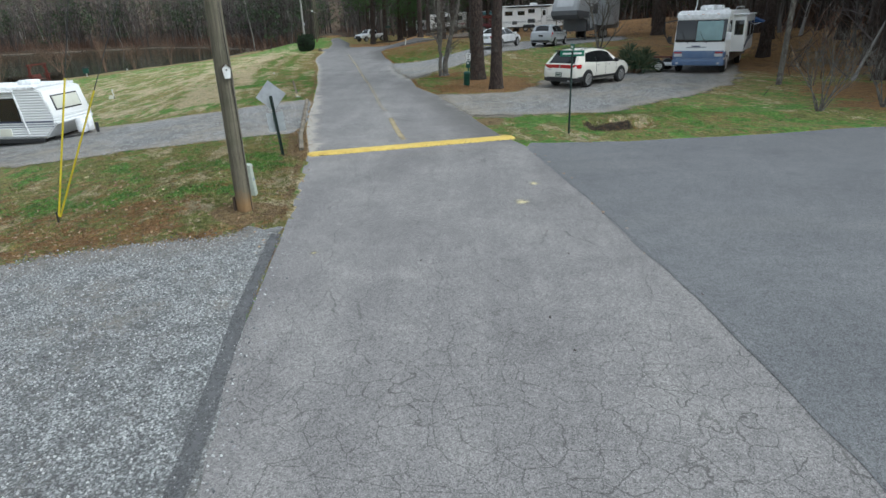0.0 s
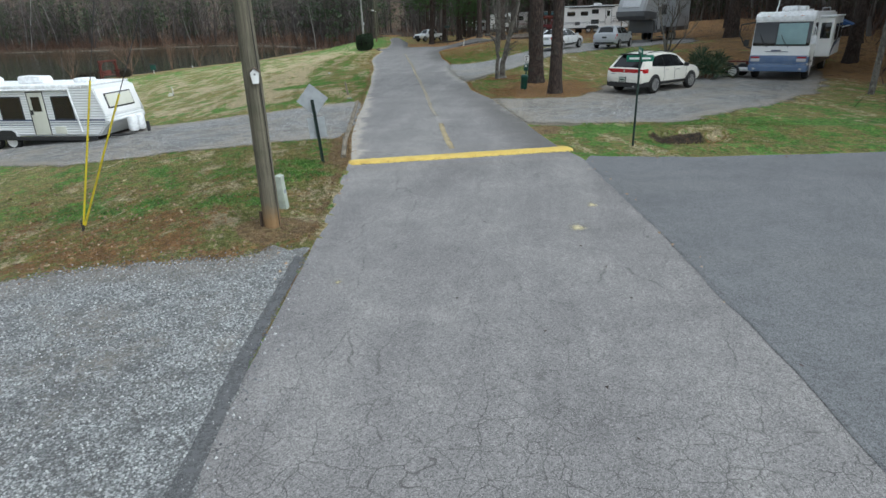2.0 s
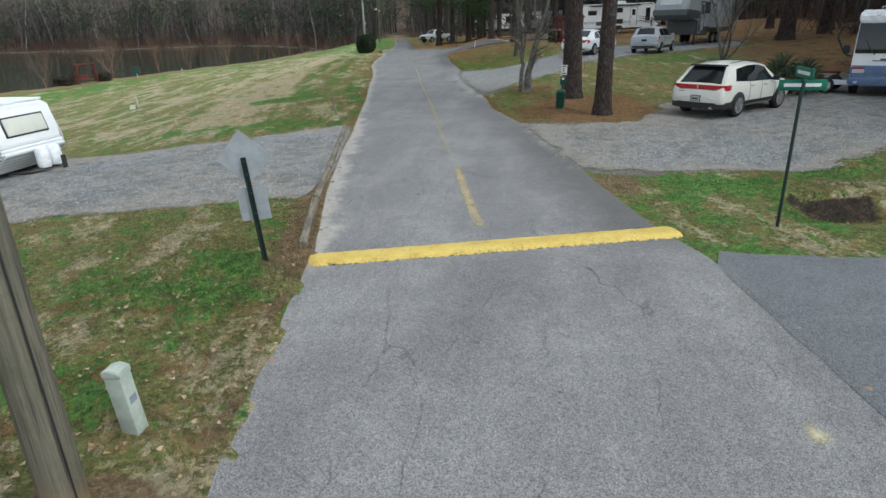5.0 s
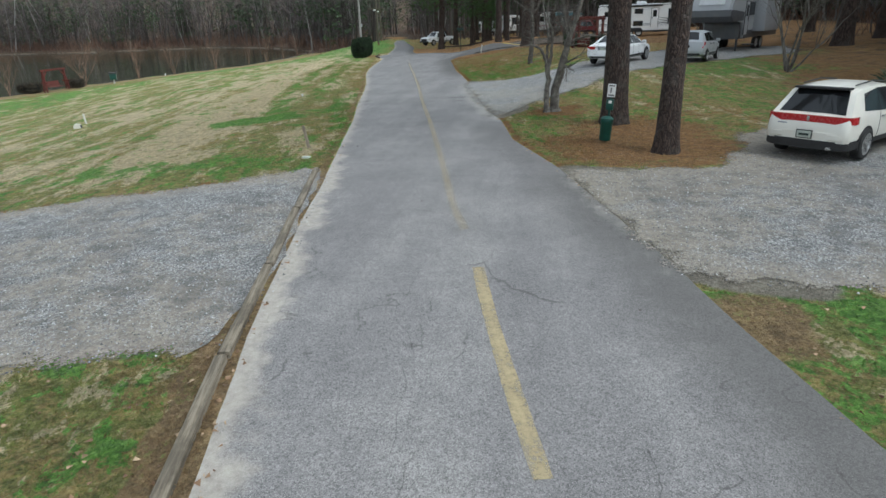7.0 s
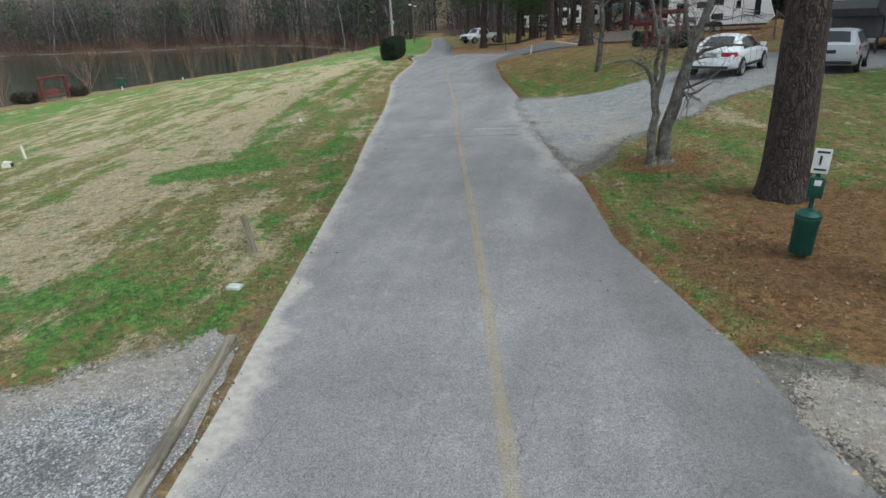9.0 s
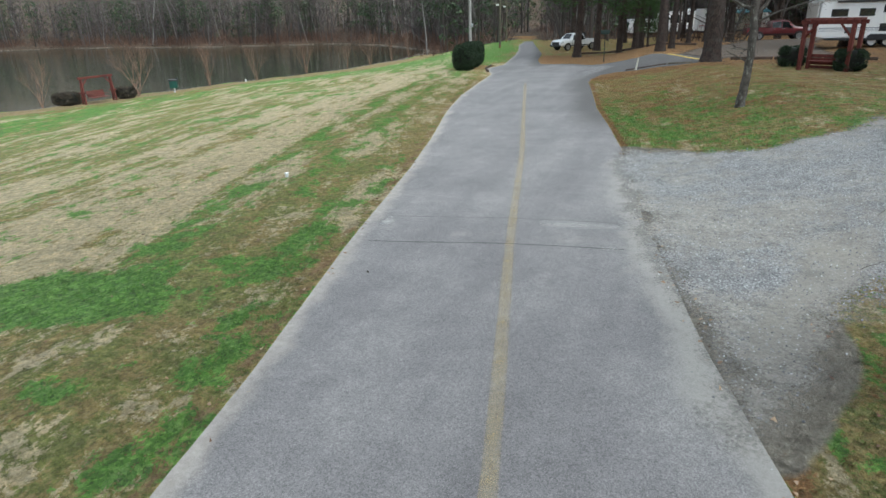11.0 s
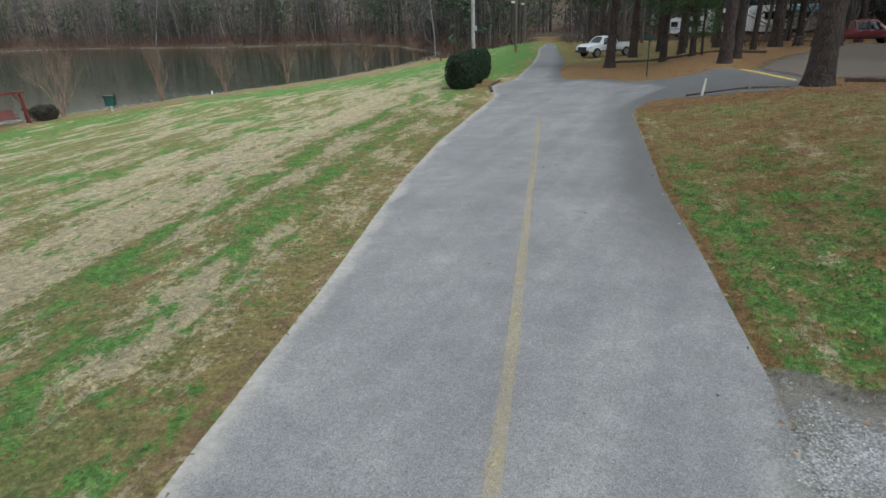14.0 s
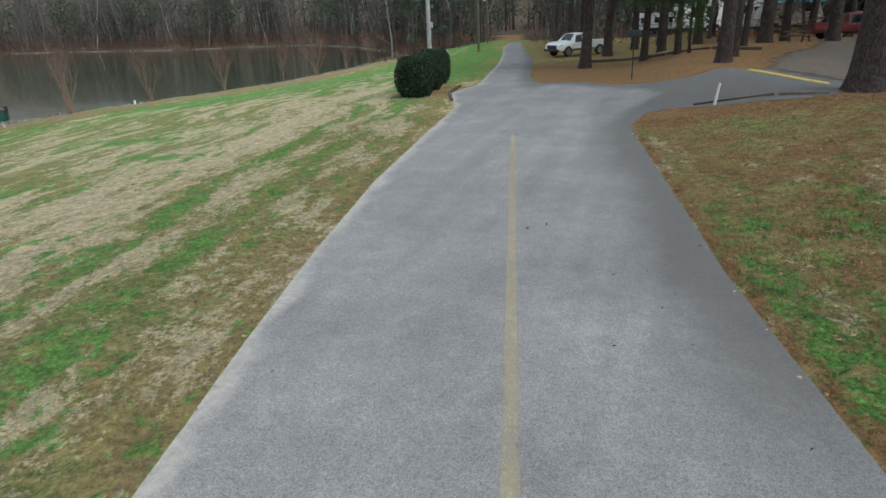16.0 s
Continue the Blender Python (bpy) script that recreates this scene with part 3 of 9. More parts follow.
def build_ground():
    xs = grid_axis((-900, -260, 80), (-260, -70, 6), (-70, -24, 1.5), (-24, 16, 0.25), (16, 60, 1.5), (60, 260, 10), (260, 901, 80))
    ys = grid_axis((-400, -60, 60), (-60, -6, 4), (-6, 84, 0.25), (84, 130, 1.5), (130, 260, 6), (260, 1501, 80))
    gx, gy = np.meshgrid(xs, ys)
    z = height(gx, gy)
    idx = np.arange(gx.size).reshape(gx.shape)
    faces = np.stack([idx[:-1, :-1], idx[:-1, 1:], idx[1:, 1:], idx[1:, :-1]], -1).reshape(-1, 4)
    x, y = gx.ravel(), gy.ravel()
    zz = z.ravel().copy()
    main = np.maximum(left_edge(y) - x, x - right_edge(y))
    zz -= 0.05 * smooth01((-main - 0.1) / 0.3)
    for poly in (ASPHALT, BRANCH, PAD_NEAR, PAD_BACK, DRIVE_FRONT, DRIVE_BACK):
        zz -= 0.04 * smooth01((-polygon_distance(x, y, poly) - 0.1) / 0.3)
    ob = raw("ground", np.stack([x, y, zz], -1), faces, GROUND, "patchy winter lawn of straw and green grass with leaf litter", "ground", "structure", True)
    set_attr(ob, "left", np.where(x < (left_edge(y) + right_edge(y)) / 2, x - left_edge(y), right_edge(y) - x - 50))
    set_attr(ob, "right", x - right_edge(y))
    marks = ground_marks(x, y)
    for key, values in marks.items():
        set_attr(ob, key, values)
    return ob


def ground_marks(x, y):
    """Where litter, bare soil, dry and lush grass lie, and where litter is coloured as shaded."""
    dr, s = x - right_edge(y), lake_distance(x, y)
    needles = np.zeros_like(x)
    for cx, cy, r in ((1.3, 33.0, 3.3), (1.6, 35.5, 2.6), (-1.0, 39.4, 1.3), (-3.0, 73, 3.6), (12.5, 43, 5), (14, 50, 6), (19, 38, 7), (17, 27, 4), (-8, 88, 6), (-13, 86.5, 4), (-4, 93, 8), (15, 23, 2.5), (-19.5, 79.2, 0.9), (-19.7, 81.2, 0.9), (11.5, 62, 5)):
        needles = np.maximum(needles, 0.95 * np.exp(-(np.hypot(x - cx, y - cy) / r) ** 2))
    needles = np.maximum(needles, (0.36 + 0.1 * smooth01((y - 50) / 10)) * smooth01((dr + 0.2) / 1.5) * (y > 28))
    needles = np.maximum(needles, 0.4 * smooth01((y - 55) / 6) * (dr > 0))
    needles = np.maximum(needles, 0.84 * smooth01((y - 66) / 8) * (dr > 0) * (1 - 0.75 * smooth01((y - 92) / 4) * smooth01((-6 - x) / 4)))
    needles = np.maximum(needles, 0.75 * np.exp(-((dr - 0.1) / 0.2) ** 2) * (y > 28))
    needles = np.maximum(needles, 0.8 * smooth01((dr - 16) / 8) * (y > 18))
    needles = np.maximum(needles, 0.8 * smooth01((y - 128) / 12))
    needles = np.maximum(needles, 0.6 * smooth01((s - 0.2) / 3) * ((y > 138) | (x < -85)))
    needles = np.maximum(needles, 0.4 * np.exp(-((left_edge(y) - x - 0.1) / 0.25) ** 2) * (y > 11))
    needles = np.maximum(needles, 0.5 * np.exp(-((y - 11.7 + 0.14 * (x + 4)) / 0.6) ** 2) * (x < left_edge(y)) * smooth01((x + 15) / 4))
    needles = np.maximum(needles, 0.55 * np.exp(-((y - 28.5 - (x + 9) * 0.25) / 0.5) ** 2) * (x < left_edge(y)) * (x > -16))
    needles = np.maximum(needles, 0.32 * smooth01((19 - y) / 3) * (left_edge(y) - x > 0) + 0.2 * smooth01((14 - y) / 1.5) * (left_edge(y) - x > 0))
    bare = 0.95 * np.exp(-((s - 2.8) / 1.8) ** 2) * (y < 150)
    gap = left_edge(y) - x
    bare = np.maximum(bare, 0.9 * smooth01((0.75 - gap) / 0.25) * (gap > -0.5) * smooth01((y - 16.9) / 0.8) * smooth01((31 - y) / 1.5))
    bare = np.maximum(bare, 0.62 * np.exp(-((gap - 0.15) / 0.22) ** 2) * smooth01((y - 11) / 1.5))
    bare = np.maximum(bare, 0.56 * np.exp(-((gap - 3.3) / 0.22) ** 2) * smooth01((y - 40) / 3) * smooth01((76 - y) / 6))
    needles = np.maximum(needles, 0.55 * np.exp(-((s - 5.0) / 1.2) ** 2) * (y < 140))
    bare = np.maximum(bare, 1.5 * np.exp(-(np.hypot(x + 3.42, y - 12.3) / 0.62) ** 2))
    needles = needles * (1 - 0.8 * np.exp(-(np.hypot(x + 3.42, y - 12.3) / 0.7) ** 2))
    bare = np.maximum(bare, 0.6 * np.exp(-(np.hypot(x + 4.1, y - 17.6) / 0.7) ** 2))
    bare = np.maximum(bare, 0.95 * np.exp(-(np.hypot((x - 1.3) / 0.75, (y - 22.5) / 1.1)) ** 2))
    bare = np.maximum(bare, 0.5 * np.exp(-(np.hypot(x + 14, y - 21) / 2.5) ** 2))
    bare = np.maximum(bare, 0.3 * smooth01((x + 4.6) / 1.5) * smooth01((y - 74.2) / 0.8) * smooth01((103 - y) / 4) * smooth01((12 - x) / 4))
    dl = left_edge(y) - x
    dry = 1.2 * np.exp(-((dl - 6.3) / 1.5) ** 2) + 0.5 * np.exp(-((dl - 9) / 2.5) ** 2) + 0.9 * np.exp(-((dl - 3.3) / 0.4) ** 2) * smooth01((y - 40) / 4) + 0.6 * np.exp(-((dl - 1.6) / 0.4) ** 2) * smooth01((y - 47) / 4) + 0.2 * np.exp(-((dl - 17) / 6) ** 2) - 0.5 * smooth01((dl - 24) / 4) - 0.4 * np.exp(-((dl - 2.2) / 1.2) ** 2)
    dry = dry - 1.2 * smooth01((y - 83) / 5) * smooth01((6 - dl) / 3)
    dry = np.where(x > right_edge(y), -0.75 - 0.6 * smooth01((y - 66) / 8), dry * smooth01((y - 27) / 4) - 0.9 * smooth01((30 - y) / 3) + 0.35 * smooth01((20 - y) / 2))
    lush = 0.06 * np.exp(-((dl - 2.1) / 0.6) ** 2) + 0.55 * np.exp(-((dl - 4.3) / 0.42) ** 2) * smooth01((y - 40) / 4) + 0.4 * np.exp(-((dl - 2.4) / 0.4) ** 2) * smooth01((y - 44) / 4) + 0.55 * smooth01((dl - 24) / 4) + 0.7 * smooth01((y - 80) / 5) * smooth01((dl - 0.6) / 1.5)
    lush = lush + 0.1 * np.exp(-((dl - 1.1) / 0.8) ** 2) * smooth01((50 - y) / 6) * (y > 28)
    lush = lush + 0.5 * smooth01((y - 70) / 10) * np.exp(-((s - 11) / 4) ** 2)
    lush = lush - 0.5 * smooth01((20 - y) / 3) * (dl > 0)
    lush = np.where(x > right_edge(y), 0.16 + 0.42 * smooth01((y - 44) / 4) - 0.5 * smooth01((y - 57) / 8), lush)
    lush = lush - 0.75 * smooth01((dl - 0.3) / 0.4) * smooth01((5.2 - dl) / 1.2) * smooth01((y - 31.5) / 2) * smooth01((47.5 - y) / 2)
    lush = np.maximum(lush, 2.6 * np.exp(-((x + 13.0 + 0.25 * (y - 38.8)) / 1.7) ** 4 - ((y - 38.8 - 0.3 * (x + 13)) / 0.95) ** 4))
    for px, py, rx, ry in ((-5.4, 16.4, 2.0, 0.9), (-8.5, 14.2, 2.2, 0.7), (-4.9, 14.0, 0.7, 0.5), (-4.6, 17.3, 0.6, 0.8), (-12, 30.5, 3.5, 1.0), (3.2, 22.6, 1.5, 0.9), (2.3, 21.6, 0.5, 0.5), (-10.9, 45.2, 0.35, 1.6), (-8.5, 36.5, 0.35, 0.8), (-9.1, 37.9, 0.35, 0.8), (-9.5, 39.2, 0.4, 0.7), (-10.2, 40.6, 0.35, 0.8), (-10.65, 42.3, 0.35, 1.0), (-14.1, 44.6, 0.5, 1.8), (-13.0, 41.3, 0.35, 0.7), (-17.7, 43.0, 0.7, 0.4), (-10.3, 36.8, 0.4, 0.3), (-12.0, 40.3, 0.4, 0.3), (-11.0, 40.7, 0.3, 0.4), (-7.6, 33.6, 0.4, 1.1), (-8.9, 34.2, 0.5, 0.5), (9.5, 23.5, 3.5, 0.9),
                           (-4.6, 53.6, 1.6, 1.2), (-5.6, 62, 0.8, 2.0), (-4.2, 56.3, 1.4, 0.9), (-6.0, 57.2, 0.7, 0.9), (-5.2, 58.8, 0.8, 0.7), (-24.5, 66, 2.2, 0.9), (-27, 58, 2.0, 0.8), (-21.5, 55.5, 1.6, 0.7), (-30, 70, 3.0, 0.9), (2.4, 36.9, 1.4, 1.0), (6, 46, 2.6, 1.6), (-2, 58, 2, 2), (-1.6, 38.2, 0.8, 0.6), (-26, 102, 4, 14), (-22.5, 90, 2.5, 6), (-32, 96, 5, 10)):
        lush = np.maximum(lush, 1.05 * np.exp(-((x - px) / rx) ** 2 - ((y - py) / ry) ** 2))
    for px, py, rx, ry in ((-9.6, 36.7, 0.6, 0.6), (-11.0, 37.4, 0.7, 0.35), (-9.5, 35.5, 0.6, 0.5), (-11.2, 35.0, 1.2, 0.5), (-10.2, 38.1, 0.4, 0.5), (-11.5, 42.0, 0.5, 1.3), (-11.4, 39.7, 0.4, 0.35), (-8.3, 34.6, 0.4, 0.5), (-12.8, 36.3, 1.0, 0.35)):
        gone = np.exp(-((x - px) / rx) ** 2 - ((y - py) / ry) ** 2)
        lush, dry = lush - 1.2 * gone, dry + 0.5 * gone
    # far bank and woods floor: canopy shade painted as darker litter
    shaded_litter = np.maximum(smooth01((s - 0.2) / 1.0) * ((x < -70) | (y > 150)), smooth01((y - 126) / 10) * (np.maximum(dl, dr) > 1))
    shaded_litter = np.maximum(shaded_litter, smooth01((x - 24) / 6))
    edge = (0.3 + 0.6 * smooth01((y - 44) / 6)) * np.exp(-(np.maximum(dl, 0) / 1.1) ** 2) * (dl > -1)
    edge = np.maximum(edge, np.where(dr > 0, 0.45 + 0.4 * smooth01((y - 50) / 8), 0) * smooth01((y - 26) / 4))
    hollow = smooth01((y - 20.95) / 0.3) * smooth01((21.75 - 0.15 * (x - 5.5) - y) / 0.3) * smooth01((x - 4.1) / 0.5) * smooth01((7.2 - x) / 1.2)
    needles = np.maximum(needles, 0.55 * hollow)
    # shadow of the hollow, then shade below the right-hand woods, painted the same way
    shaded_litter = np.maximum(shaded_litter, 0.85 * hollow * smooth01((6.4 - x) / 0.8))
    shaded_litter = np.maximum(shaded_litter, 0.42 * smooth01((dr - 13) / 6) * (y > 36) * (y < 126))
    lane = np.minimum(polygon_distance(x, y, DRIVE_BACK), polygon_distance(x, y, DRIVE_FRONT))
    dusty = smooth01((0.75 - lane) / 0.6) * smooth01((2.2 - np.abs(dr)) / 0.8)
    return {"dusty": dusty, "edge": edge, "shaded_litter": shaded_litter, "needles": needles, "bare": bare, "dry": dry, "lush": lush}


def road_distance(x, y):
    main = np.maximum(np.maximum(left_edge(y) - x, x - right_edge(y)), y - 127 - 0.3 * (x + 27))
    return np.minimum(main, polygon_distance(x, y, BRANCH))


build_ground()
road = sheet("road", road_distance, (-22, 20, -12, 76.5), 0.25, 0.012, OLD_ASPHALT, "worn cracked grey asphalt road with sandy edges", "road", 0.012)
road_far = sheet("road_far", road_distance, (-60, 20, 75.75, 150), 0.5, 0.008, OLD_ASPHALT, "pale asphalt road running into the woods", "road", 0.012)
for ob in (road, road_far):
    co = np.empty(len(ob.data.vertices) * 3, np.float32)
    ob.data.vertices.foreach_get("co", co)
    cx, cy = co.reshape(-1, 3)[:, 0], co.reshape(-1, 3)[:, 1]
    right_in = right_edge(cy) - cx
    dust = (0.5 * np.exp(-((right_in - 0.05) / 0.4) ** 2) + 0.4 * np.exp(-(right_in / 1.6) ** 2)) * smooth01((cy - 36) / 2.5) * smooth01((52 - cy) / 3)
    dust = np.maximum(dust, 0.5 * np.exp(-(right_in / 0.7) ** 2) * smooth01((cy - 22) / 2) * smooth01((31 - cy) / 2))
    dust = np.maximum(dust, 0.5 * np.exp(-((cy - 43.2 - 0.1 * (cx + 7)) / 0.5) ** 2))
    dust = np.maximum(dust, 0.45 * np.exp(-((cx + 2.45) / 0.45) ** 2 - ((cy - 25.2) / 1.8) ** 2))
    dust = np.maximum(dust, 0.4 * smooth01((cy - 84) / 10))
    set_attr(ob, "dust", dust)
    grime = np.maximum(smooth01((cy - 53) / 5), 0.5 * smooth01((cy - 27) / 3) * smooth01((38.5 - cy) / 3))
    grime = grime + 0.9 * smooth01((cx + 11) / 3) * smooth01((cy - 68) / 4)
    set_attr(ob, "grime", np.maximum(grime, 0.72 * smooth01((cy - 18) / 1.5) * smooth01((32 - cy) / 3)))
sheet("parking_lot", lambda x, y: polygon_distance(x, y, ASPHALT), (2, 60, -14, 23), 0.5, 0.018, NEW_ASPHALT, "smooth darker asphalt apron beside the old road", "pavement", 0.05)


def kept_back(x, y):
    """0 beside the road's left edge, 1 away from it."""
    return smooth01((left_edge(y) - 0.42 - x) / 0.35)


for name, poly, bounds, material, label in (("gravel_pad_near", PAD_NEAR, (-30, 2, -12, 12), GRAVEL_GREY, "grey crushed stone parking pad"),
                                            ("gravel_pad_back", PAD_BACK, (-23, -4, 18, 31), GRAVEL_TAN, "pale gravel trailer pad behind a timber edge")):
    pad = sheet(name, lambda x, y: polygon_distance(x, y, poly) - 0.45 * kept_back(x, y), bounds, 0.25, 0.02, material, label, "gravel pad", 0.1)
    co = np.empty(len(pad.data.vertices) * 3, np.float32)
    pad.data.vertices.foreach_get("co", co)
    co = co.reshape(-1, 3)
    near_road = 1 - kept_back(co[:, 0], co[:, 1])
    pad.data.attributes["rim"].data.foreach_set("value", (-polygon_distance(co[:, 0], co[:, 1], poly) + 0.45 + 0.8 * near_road).astype(np.float32))
front_drive = sheet("gravel_drive_front", lambda x, y: polygon_distance(x, y, DRIVE_FRONT) - 0.45, (-2, 20, 22, 45), 0.25, 0.02, GRAVEL_TAN, "dusty gravel campsite driveway", "driveway", 0.2)
back_drive = sheet("gravel_drive_back", lambda x, y: polygon_distance(x, y, DRIVE_BACK) - 0.45, (-7, 21, 37, 71), 0.25, 0.02, GRAVEL_PALE, "pale dusty gravel driveway curving between lawns", "driveway", 0.2)
for drive in (front_drive, back_drive):
    co = np.empty(len(drive.data.vertices) * 3, np.float32)
    drive.data.vertices.foreach_get("co", co)
    cx, cy = co.reshape(-1, 3)[:, 0], co.reshape(-1, 3)[:, 1]
    # tan dust swept to the lawn's side of the front drive, brown worn ground at the mouth of the back one
    if drive is front_drive:
        trodden = smooth01((cy - 26.6 - 0.5 * (cx + 0.2)) / 0.9) * smooth01((6.5 - cx) / 2.5)
    else:
        trodden = 1.1 * np.exp(-((cx + 3.15 - 0.33 * (cy - 39.3)) / 0.62) ** 2) * smooth01((cy - 37.4) / 1.2) * smooth01((46 - cy) / 2.5)
    set_attr(drive, "trodden", trodden)
LOT = ((-5.8, 79.2), (-4.9, 84.5), (-3.9, 88), (-2.1, 92.5), (-1.0, 97), (1.0, 107), (9, 109), (7, 98), (4.6, 90), (4.2, 77), (2.6, 74.6), (-0.7, 75.2), (-2.4, 74.7), (-3.6, 74.6))
sheet("campsite_lot", lambda x, y: polygon_distance(x, y, LOT), (-8, 12, 73, 111), 0.4, 0.022, DIRT_LOT, "dusty tan gravel lot in front of the campers", "gravel lot", 0.25)
raw("lake", [(-600, -400, WATER_LEVEL), (-25, -400, WATER_LEVEL), (-25, 600, WATER_LEVEL), (-600, 600, WATER_LEVEL)], [(0, 1, 2, 3)], WATER, "still dark green lake mirroring the bare woods", "lake", "structure")


# ---- materials of the things ----
def bark_material(name, dark, light, sx=9.0, sz=2.2):
    """Bark in long uneven plates with dark furrows."""
    n = Nodes(name, 0.95)
    wob = n.t.nodes.new("ShaderNodeTexNoise")
    n.put(wob.inputs["Vector"], n.obj)
    wob.inputs["Scale"].default_value = 5.0
    wob.inputs["Detail"].default_value = 4
    bent = n.t.nodes.new("ShaderNodeVectorMath")
    bent.operation = "MULTIPLY_ADD"
    n.put(bent.inputs[0], wob.outputs[1])
    bent.inputs[1].default_value = (0.22, 0.22, 0.5)
    n.put(bent.inputs[2], n.obj)
    at = n.scaled(sx, sx, sz, bent.outputs[0])
    plates = n.voronoi(1.0, "DISTANCE_TO_EDGE", "Distance", at)
    tone = n.voronoi(1.0, "F1", "Color", at)
    ridge = n.noise(1.0, 5, 0.75, n.scaled(sx * 3, sx * 3, sz * 1.5))
    c = n.mix(n.add(n.mul(tone, 0.35), n.step(ridge, 0.35, 0.68, 0.0, 0.65)), dark, light)
    c = n.mix(n.step(plates, 0.0, 0.22, 0.8, 0.0), c, tuple(v * 0.35 for v in dark))
    c = n.mix(n.mul(n.step(n.noise(2.5, 4), 0.5, 0.65), 0.35), c, (0.085, 0.08, 0.072))
    n.bump(n.add(n.step(plates, 0.0, 0.3), n.mul(ridge, 0.6)), 0.9, 0.05)
    return n.done(c)


def smooth_bark(name, dark, light):
    n = Nodes(name, 0.9)
    c = n.mix(n.step(n.noise(5, 5, 0.7), 0.35, 0.65), dark, light)
    c = n.mix(n.mul(n.step(n.noise(1.0, 4, 0.7, n.scaled(12, 12, 4)), 0.52, 0.68), 0.6), c, (0.32, 0.33, 0.28))
    n.bump(n.noise(30, 4, 0.7), 0.5, 0.02)
    return n.done(c)


def leaf_material(name, *colours, rough=0.75):
    n = Nodes(name, rough)
    stops = [(i / max(1, len(colours) - 1), c) for i, c in enumerate(colours)]
    return n.done(n.ramp(n.random(True), *stops))


def weathered_wood(name, dark, light):
    n = Nodes(name, 0.9)
    grain = n.noise(1.0, 5, 0.7, n.scaled(22, 22, 1.6))
    c = n.mix(n.step(grain, 0.35, 0.65), dark, light)
    c = n.mix(n.mul(n.step(n.noise(1.3, 4, 0.7), 0.5, 0.65), 0.55), c, tuple(v * 0.55 for v in dark))
    n.bump(grain, 0.7, 0.012)
    return n.done(c)


def pole_wood():
    """Old grey-brown pole with thin drying cracks, algae and a clay-stained foot."""
    n = Nodes("pole_wood", 0.9)
    x, y, z = n.xyz(n.obj)
    grain = n.noise(1.0, 5, 0.7, n.scaled(30, 30, 1.2))
    c = n.mix(n.step(grain, 0.3, 0.7), (0.095, 0.083, 0.058), (0.175, 0.155, 0.112))
    c = n.mix(n.mul(n.step(n.noise(1.6, 5, 0.7), 0.45, 0.65), 0.65), c, (0.085, 0.088, 0.054))
    split = n.step(n.noise(1.0, 3, 0.6, n.scaled(75, 75, 1.1)), 0.58, 0.64)
    c = n.mix(n.mul(split, 0.75), c, (0.04, 0.033, 0.026))
    clay = n.step(n.add(z, n.mul(n.add(n.noise(5, 4, 0.7), -0.5), 0.5)), 0.2, 0.65, 1, 0)
    c = n.mix(n.mul(clay, 0.7), c, (0.3, 0.17, 0.065))
    n.bump(n.add(grain, n.mul(split, -1.5)), 0.6, 0.012)
    return n.done(c)


def glass_material(name, tint, rough=0.06):
    n = Nodes(name, rough)
    n.bsdf.inputs["Specular IOR Level"].default_value = 0.8
    return n.done(n.mix(n.noise(2, 3), tint, tuple(v * 1.7 for v in tint)))


def paint_material(name, colour, rough=0.3, soil=0.2, ground=(0.2, 0.17, 0.13)):
    """Vehicle paint: a clear coat over soiled colour."""
    n = Nodes(name, rough)
    n.bsdf.inputs["Coat Weight"].default_value = 0.5
    n.bsdf.inputs["Coat Roughness"].default_value = 0.1
    c = n.mix(n.mul(n.step(n.noise(2.2, 5, 0.7), 0.42, 0.72), soil), colour, ground)
    streak = n.noise(1.0, 4, 0.7, n.scaled(7, 7, 0.7))
    c = n.mix(n.mul(n.step(streak, 0.55, 0.8), soil * 0.9), c, ground)
    return n.done(c, n.step(n.noise(5, 3), 0.3, 0.7, rough, rough + 0.15))


def siding_material(name, colour, step):
    """Corrugated sheet metal with level ribs."""
    n = Nodes(name, 0.45)
    x, y, z = n.xyz(n.obj)
    rib = n.math("ABSOLUTE", n.math("SINE", n.mul(z, math.pi / step)))
    c = n.mix(n.step(rib, 0.0, 0.3, 0.3, 0.0), colour, tuple(v * 0.45 for v in colour))
    c = n.mix(n.mul(n.step(n.noise(1.0, 4, 0.7, n.scaled(5, 5, 0.6)), 0.5, 0.8), 0.3), c, tuple(v * 0.6 for v in colour))
    n.bump(rib, 0.8, 0.03)
    return n.done(c)


def line_material(name, colour):
    """Old paint worn through to the asphalt below."""
    n = Nodes(name, 0.8)
    n.vec = n.world
    worn = n.add(n.mul(n.add(n.noise(2.2, 6, 0.75), -0.5), 1.4), n.mul(n.add(n.noise(30, 4, 0.8), -0.5), 1.1), n.attr("wear"))
    c = n.mix(n.noise(8, 4), colour, tuple(v * 0.75 for v in colour))
    n.bump(n.noise(90, 2), 0.3, 0.006)
    mat = n.done(c)
    clear = n.t.nodes.new("ShaderNodeBsdfTransparent")
    blend = n.t.nodes.new("ShaderNodeMixShader")
    n.put(blend.inputs[0], n.step(worn, -0.5, 1.6))
    n.t.links.new(n.bsdf.outputs[0], blend.inputs[1])
    n.t.links.new(clear.outputs[0], blend.inputs[2])
    n.t.links.new(blend.outputs[0], n.t.nodes["Material Output"].inputs["Surface"])
    return mat


PINE_BARK = bark_material("pine_bark", (0.034, 0.022, 0.017), (0.12, 0.082, 0.066), 14.0, 2.2)
GREY_BARK = smooth_bark("grey_bark", (0.065, 0.056, 0.048), (0.16, 0.145, 0.125))
LICHEN_BARK = smooth_bark("lichen_bark", (0.04, 0.033, 0.028), (0.095, 0.082, 0.07))
